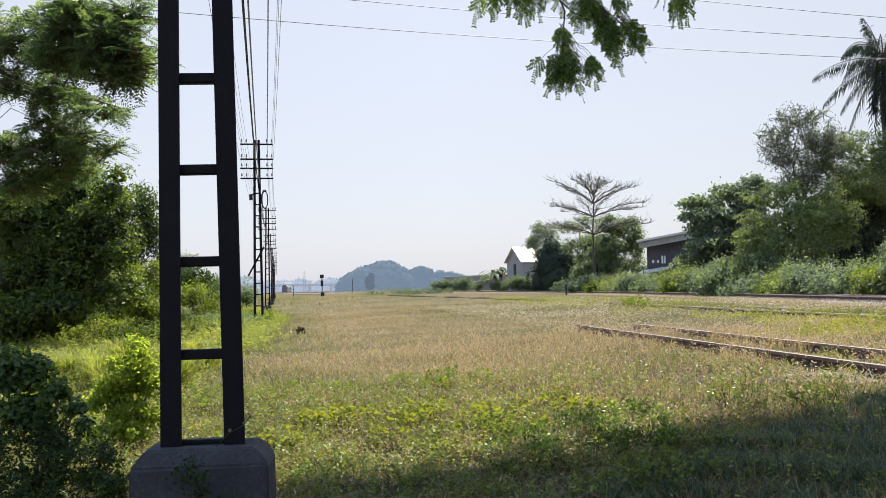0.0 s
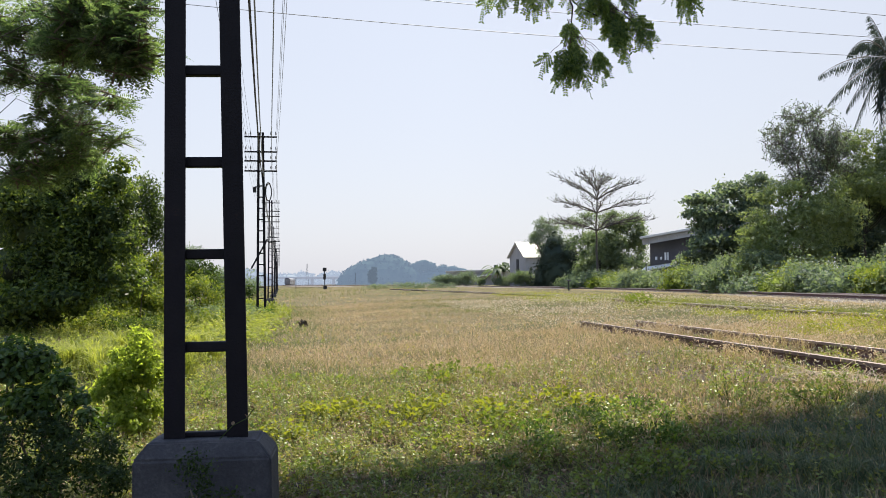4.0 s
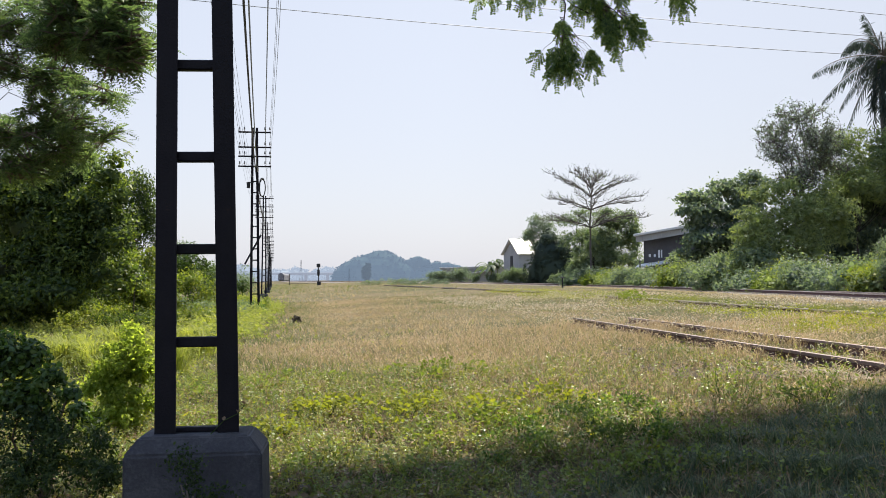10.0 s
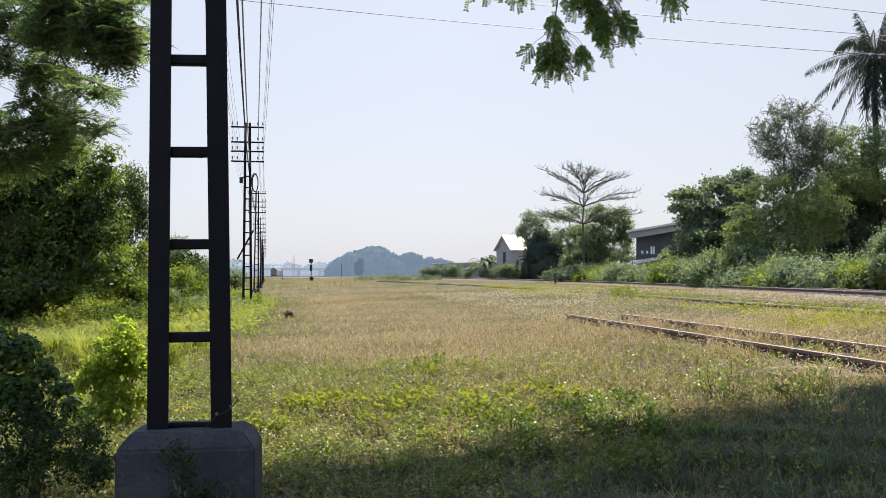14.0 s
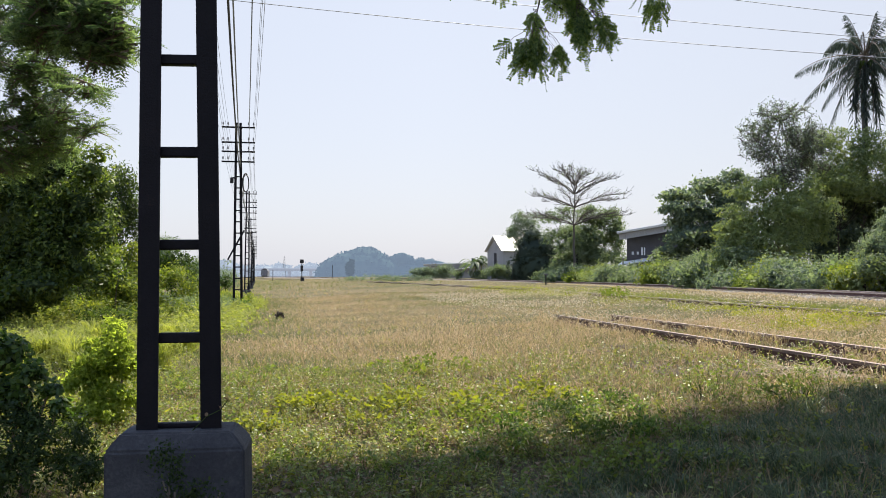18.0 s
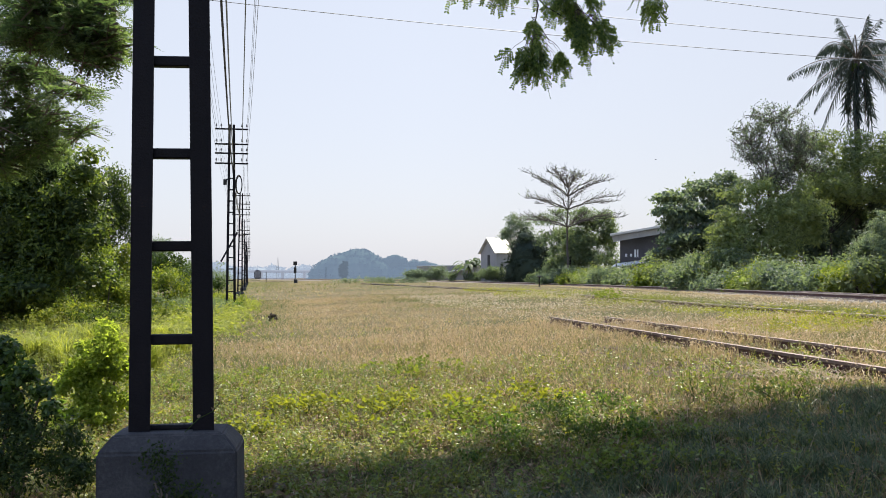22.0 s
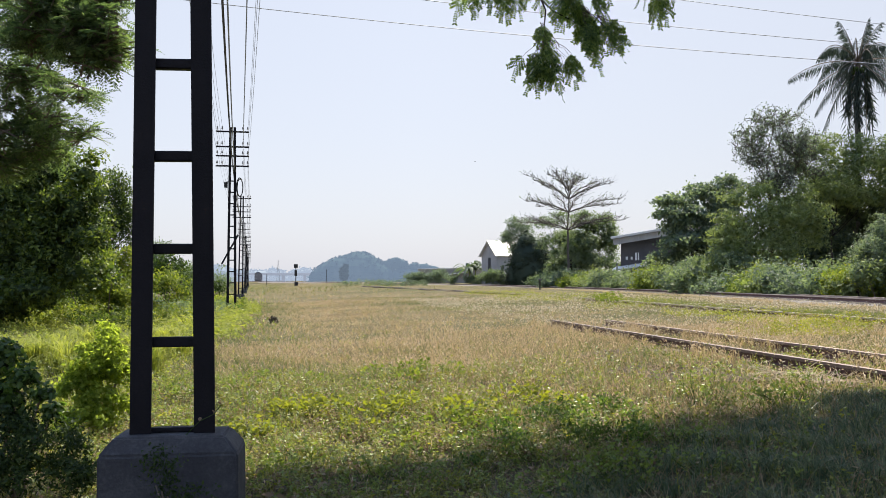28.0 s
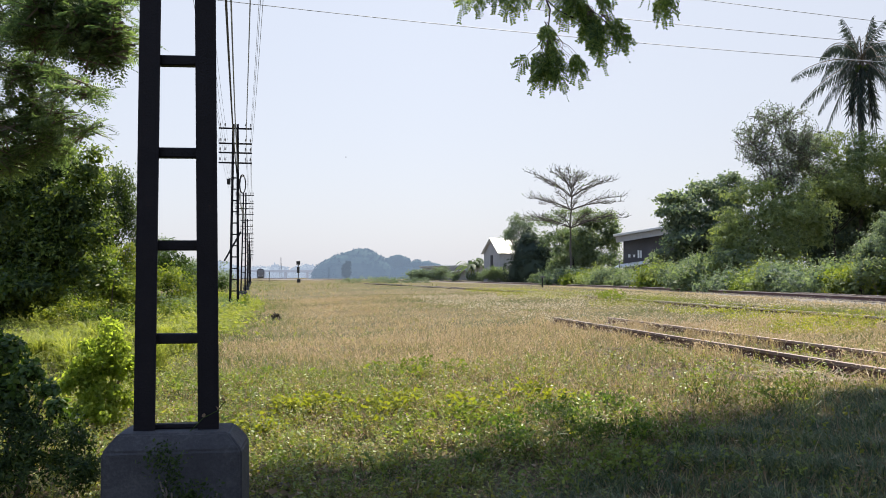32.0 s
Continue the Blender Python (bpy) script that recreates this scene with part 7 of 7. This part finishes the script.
npart("stalk", join(tube(np.array([(0.76, 5.40, 3.39), (0.69, 5.40, 3.05), (0.695, 5.40, 2.90), (0.725, 5.40, 2.83), (0.715, 5.40, 2.74), (0.73, 5.40, 2.60), (0.76, 5.40, 2.52)]) - hang, [0.008, 0.0065, 0.005, 0.0045, 0.004, 0.003, 0.002], 6), tube(np.array([(0.69, 5.40, 2.90), (0.76, 5.40, 2.83), (0.837, 5.40, 2.79), (0.93, 5.40, 2.74), (1.02, 5.40, 2.70)]) - hang, [0.0035, 0.003, 0.003, 0.0025, 0.0015], 6), tube(np.array([(0.84, 5.40, 3.3), (0.824, 5.40, 2.93), (0.915, 5.40, 2.84), (1.0, 5.40, 2.80), (1.12, 5.40, 2.68)]) - hang, [0.005, 0.004, 0.003, 0.0025, 0.0015], 6)), M["bark_dark"], twig, "dark thin main stalk")

# a bough of the feathery tree that stirs beside the post
SWAY = [(0.1, -0.2, -0.64, 0.22, 0.29, 0.19), (0.34, -0.3, -0.79, 0.12, 0.18, 0.14), (0.23, -0.3, -0.98, 0.15, 0.16, 0.07), (0.38, -0.35, -0.95, 0.07, 0.1, 0.06)]
left_branch = tagged(empty("hanging_branch", (-3.30, 9.30, 4.29)), "dark feathery bough hanging beside the post", "branch")
leaves, twigs = feathery(broken(SWAY, 5, np.random.default_rng(7), 0.45, 0.85), 120, 6, np.random.default_rng(8), 0.07, 0.22, 0.20, 8, 0.060, 0.42)
npart("foliage", leaves, M["leaf_fern"], left_branch, "feathery leaves in layered sprays")
tagged(npart("twig_spray", twigs, M["bark"], left_branch), "thin brown twigs", kind="stuff")
npart("inner_foliage", filler(SWAY, 200, np.random.default_rng(9), 0.08), M["leaf_fern"], left_branch)
limbs_to(left_branch, np.array([-0.5, 0.1, -0.1]), SWAY, 0.014, np.random.default_rng(10), M["bark_dark"])

# the tree that carries them stands behind the camera and shades the foreground
shade = tagged(empty("shade_tree", foot((3.3, 0.7))), "large spreading feathery-leaved tree over the viewpoint", "tree")
trunk_and_limbs(shade, (0, 0, -0.3), (0.1, 0.3, 3.2), [(-1.8, 8.5, 6.2), (0.2, 9.2, 6.2), (1.6, 8.6, 6.4), (3.4, 8.0, 6.2), (-3.6, 6.2, 6.4), (4.0, 5.0, 6.3), (0.2, 1.6, 7.4)], 0.34, np.random.default_rng(3), M["bark"], 0.25)
SHADE_EDGE = [(-4.2, 7.9, 6.3, 0.8, 0.9, 0.5), (-4.3, 7.7, 6.5, 0.8, 0.8, 0.4), (-3.7, 7.5, 6.4, 0.6, 0.7, 0.4), (-4.7, 7.0, 6.6, 0.9, 0.9, 0.5), (-4.0, 6.4, 6.6, 1.0, 0.9, 0.5), (-3.0, 6.6, 6.4, 0.8, 0.8, 0.5), (0.4, 7.8, 6.4, 1.3, 1.1, 0.5), (-2.3, 8.0, 6.4, 0.6, 0.6, 0.4), (-2.7, 7.8, 6.4, 0.6, 0.6, 0.35), (-1.3, 8.65, 6.4, 0.6, 0.6, 0.35), (-1.8, 8.5, 6.4, 0.7, 0.7, 0.4), (-2.0, 7.8, 6.5, 0.7, 0.6, 0.4), (-0.8, 8.5, 6.4, 0.8, 0.8, 0.4), (0.0, 8.9, 6.3, 0.7, 0.9, 0.4), (0.1, 8.1, 6.4, 0.8, 0.8, 0.4)]
SHADE_BODY = [(0.9, 8.8, 6.4, 0.9, 0.9, 0.4), (1.9, 9.2, 6.4, 1.0, 0.9, 0.4), (3.2, 9.4, 6.4, 1.1, 1.0, 0.5), (4.6, 9.1, 6.5, 1.3, 1.2, 0.6), (3.0, 9.0, 6.5, 1.2, 1.0, 0.5), (2.0, 8.6, 6.4, 1.3, 1.1, 0.6), (3.6, 8.0, 6.5, 1.5, 1.3, 0.7), (5.2, 7.2, 6.6, 1.6, 1.4, 0.7), (-0.9, 7.0, 6.6, 1.6, 1.3, 0.7), (1.4, 7.0, 6.7, 1.8, 1.4, 0.7), (3.6, 6.0, 6.8, 1.9, 1.6, 0.8), (-1.2, 5.2, 6.9, 1.8, 1.5, 0.8), (1.2, 4.8, 7.1, 2.2, 1.8, 0.9), (3.4, 3.2, 7.2, 1.6, 1.6, 0.8), (0.2, 1.6, 7.6, 1.7, 1.6, 0.8)]
npart("crown", crown_mesh(SHADE_EDGE + SHADE_BODY, 32000, np.random.default_rng(4), 0.28, 0.20, 0.6, 0.2, 0.0, 26, 0.1), M["leaf_mid"], shade)

# a bird far off over the field
bird = tagged(empty("bird"), "small dark bird gliding across the sky", "bird")
npart("body", tube([(0, -0.16, 0), (0, -0.08, 0.01), (0, 0.06, 0), (0, 0.16, -0.01)], [0.012, 0.04, 0.03, 0.008], 6), M["cable"], bird)
for s in (-1, 1):
    v = np.array([(0, -0.06, 0.01), (s * 0.16, -0.09, 0.07), (s * 0.34, 0.02, 0.05), (s * 0.15, 0.05, 0.05), (0, 0.05, 0.0), (0, 0.0, -0.012)])
    npart("wing", (v, np.array([(0, 1, 2, 3), (0, 3, 4, 5)])), M["cable"], bird)

# ---- what moves ----


def motions():
    base = Vector(twig.matrix_basis.translation)
    rows = []
    for t, dx, dz in ((0, 0.0, 0.0), (2, -0.016, 0.0), (6, 0.028, 0.0), (8, -0.050, -0.007), (11, 0.015, -0.005), (14, -0.022, 0.005), (17, -0.105, 0.020), (20, -0.100, 0.0), (23, -0.036, -0.010), (25, -0.040, 0.0), (28, 0.009, -0.020), (32, 0.010, -0.030)):
        # a small swing about the bough above
        rows.append((t, Matrix.Translation(base) @ pose(0, 0, 0, 0, -math.degrees(dx / 0.8), 0) @ pose(0, 0, dz)))
    walk(twig, rows)
    base2 = Vector(left_branch.matrix_basis.translation)
    walk(left_branch, [(t, Matrix.Translation(base2) @ pose(0, 0, 0, 0.3 * math.sin(t * 0.9), 0.35 * math.sin(t * 0.7 + 1), 0)) for t in range(0, 33, 2)])
    rows = []
    for t, d, head in ((0, 500, 2.4), (6, 478, 3.0), (12, 452, 3.2), (18, 425, 1.2), (22, 405, 0.4), (28, 380, 0.1), (32, 362, 0)):
        bx, by = -0.1672 * d, d
        rows.append((t, pose(bx, by, 0.6, 0, 0, 9.5 - head)))
    walk(train, rows)
    walk(bird, [(t, Matrix.Translation(p) @ pose(0, 0, 0, 0, 0, 90)) for t, p in ((0, (153.74, 150.00, 15.65)), (14, (69.68, 150.00, 17.84)), (17, (58.06, 150.00, 18.58)), (20.5, (43.03, 150.00, 19.12)), (22, (37.95, 150.00, 20.20)), (25, (23.61, 150.00, 20.09)), (27.5, (11.87, 150.00, 20.11)), (28, (9.00, 150.00, 20.16)), (29, (3.80, 150.00, 20.08)), (30, (-1.21, 150.00, 20.07)), (31, (-6.23, 150.00, 20.16)), (32, (-11.88, 150.00, 20.26)))])


motions()
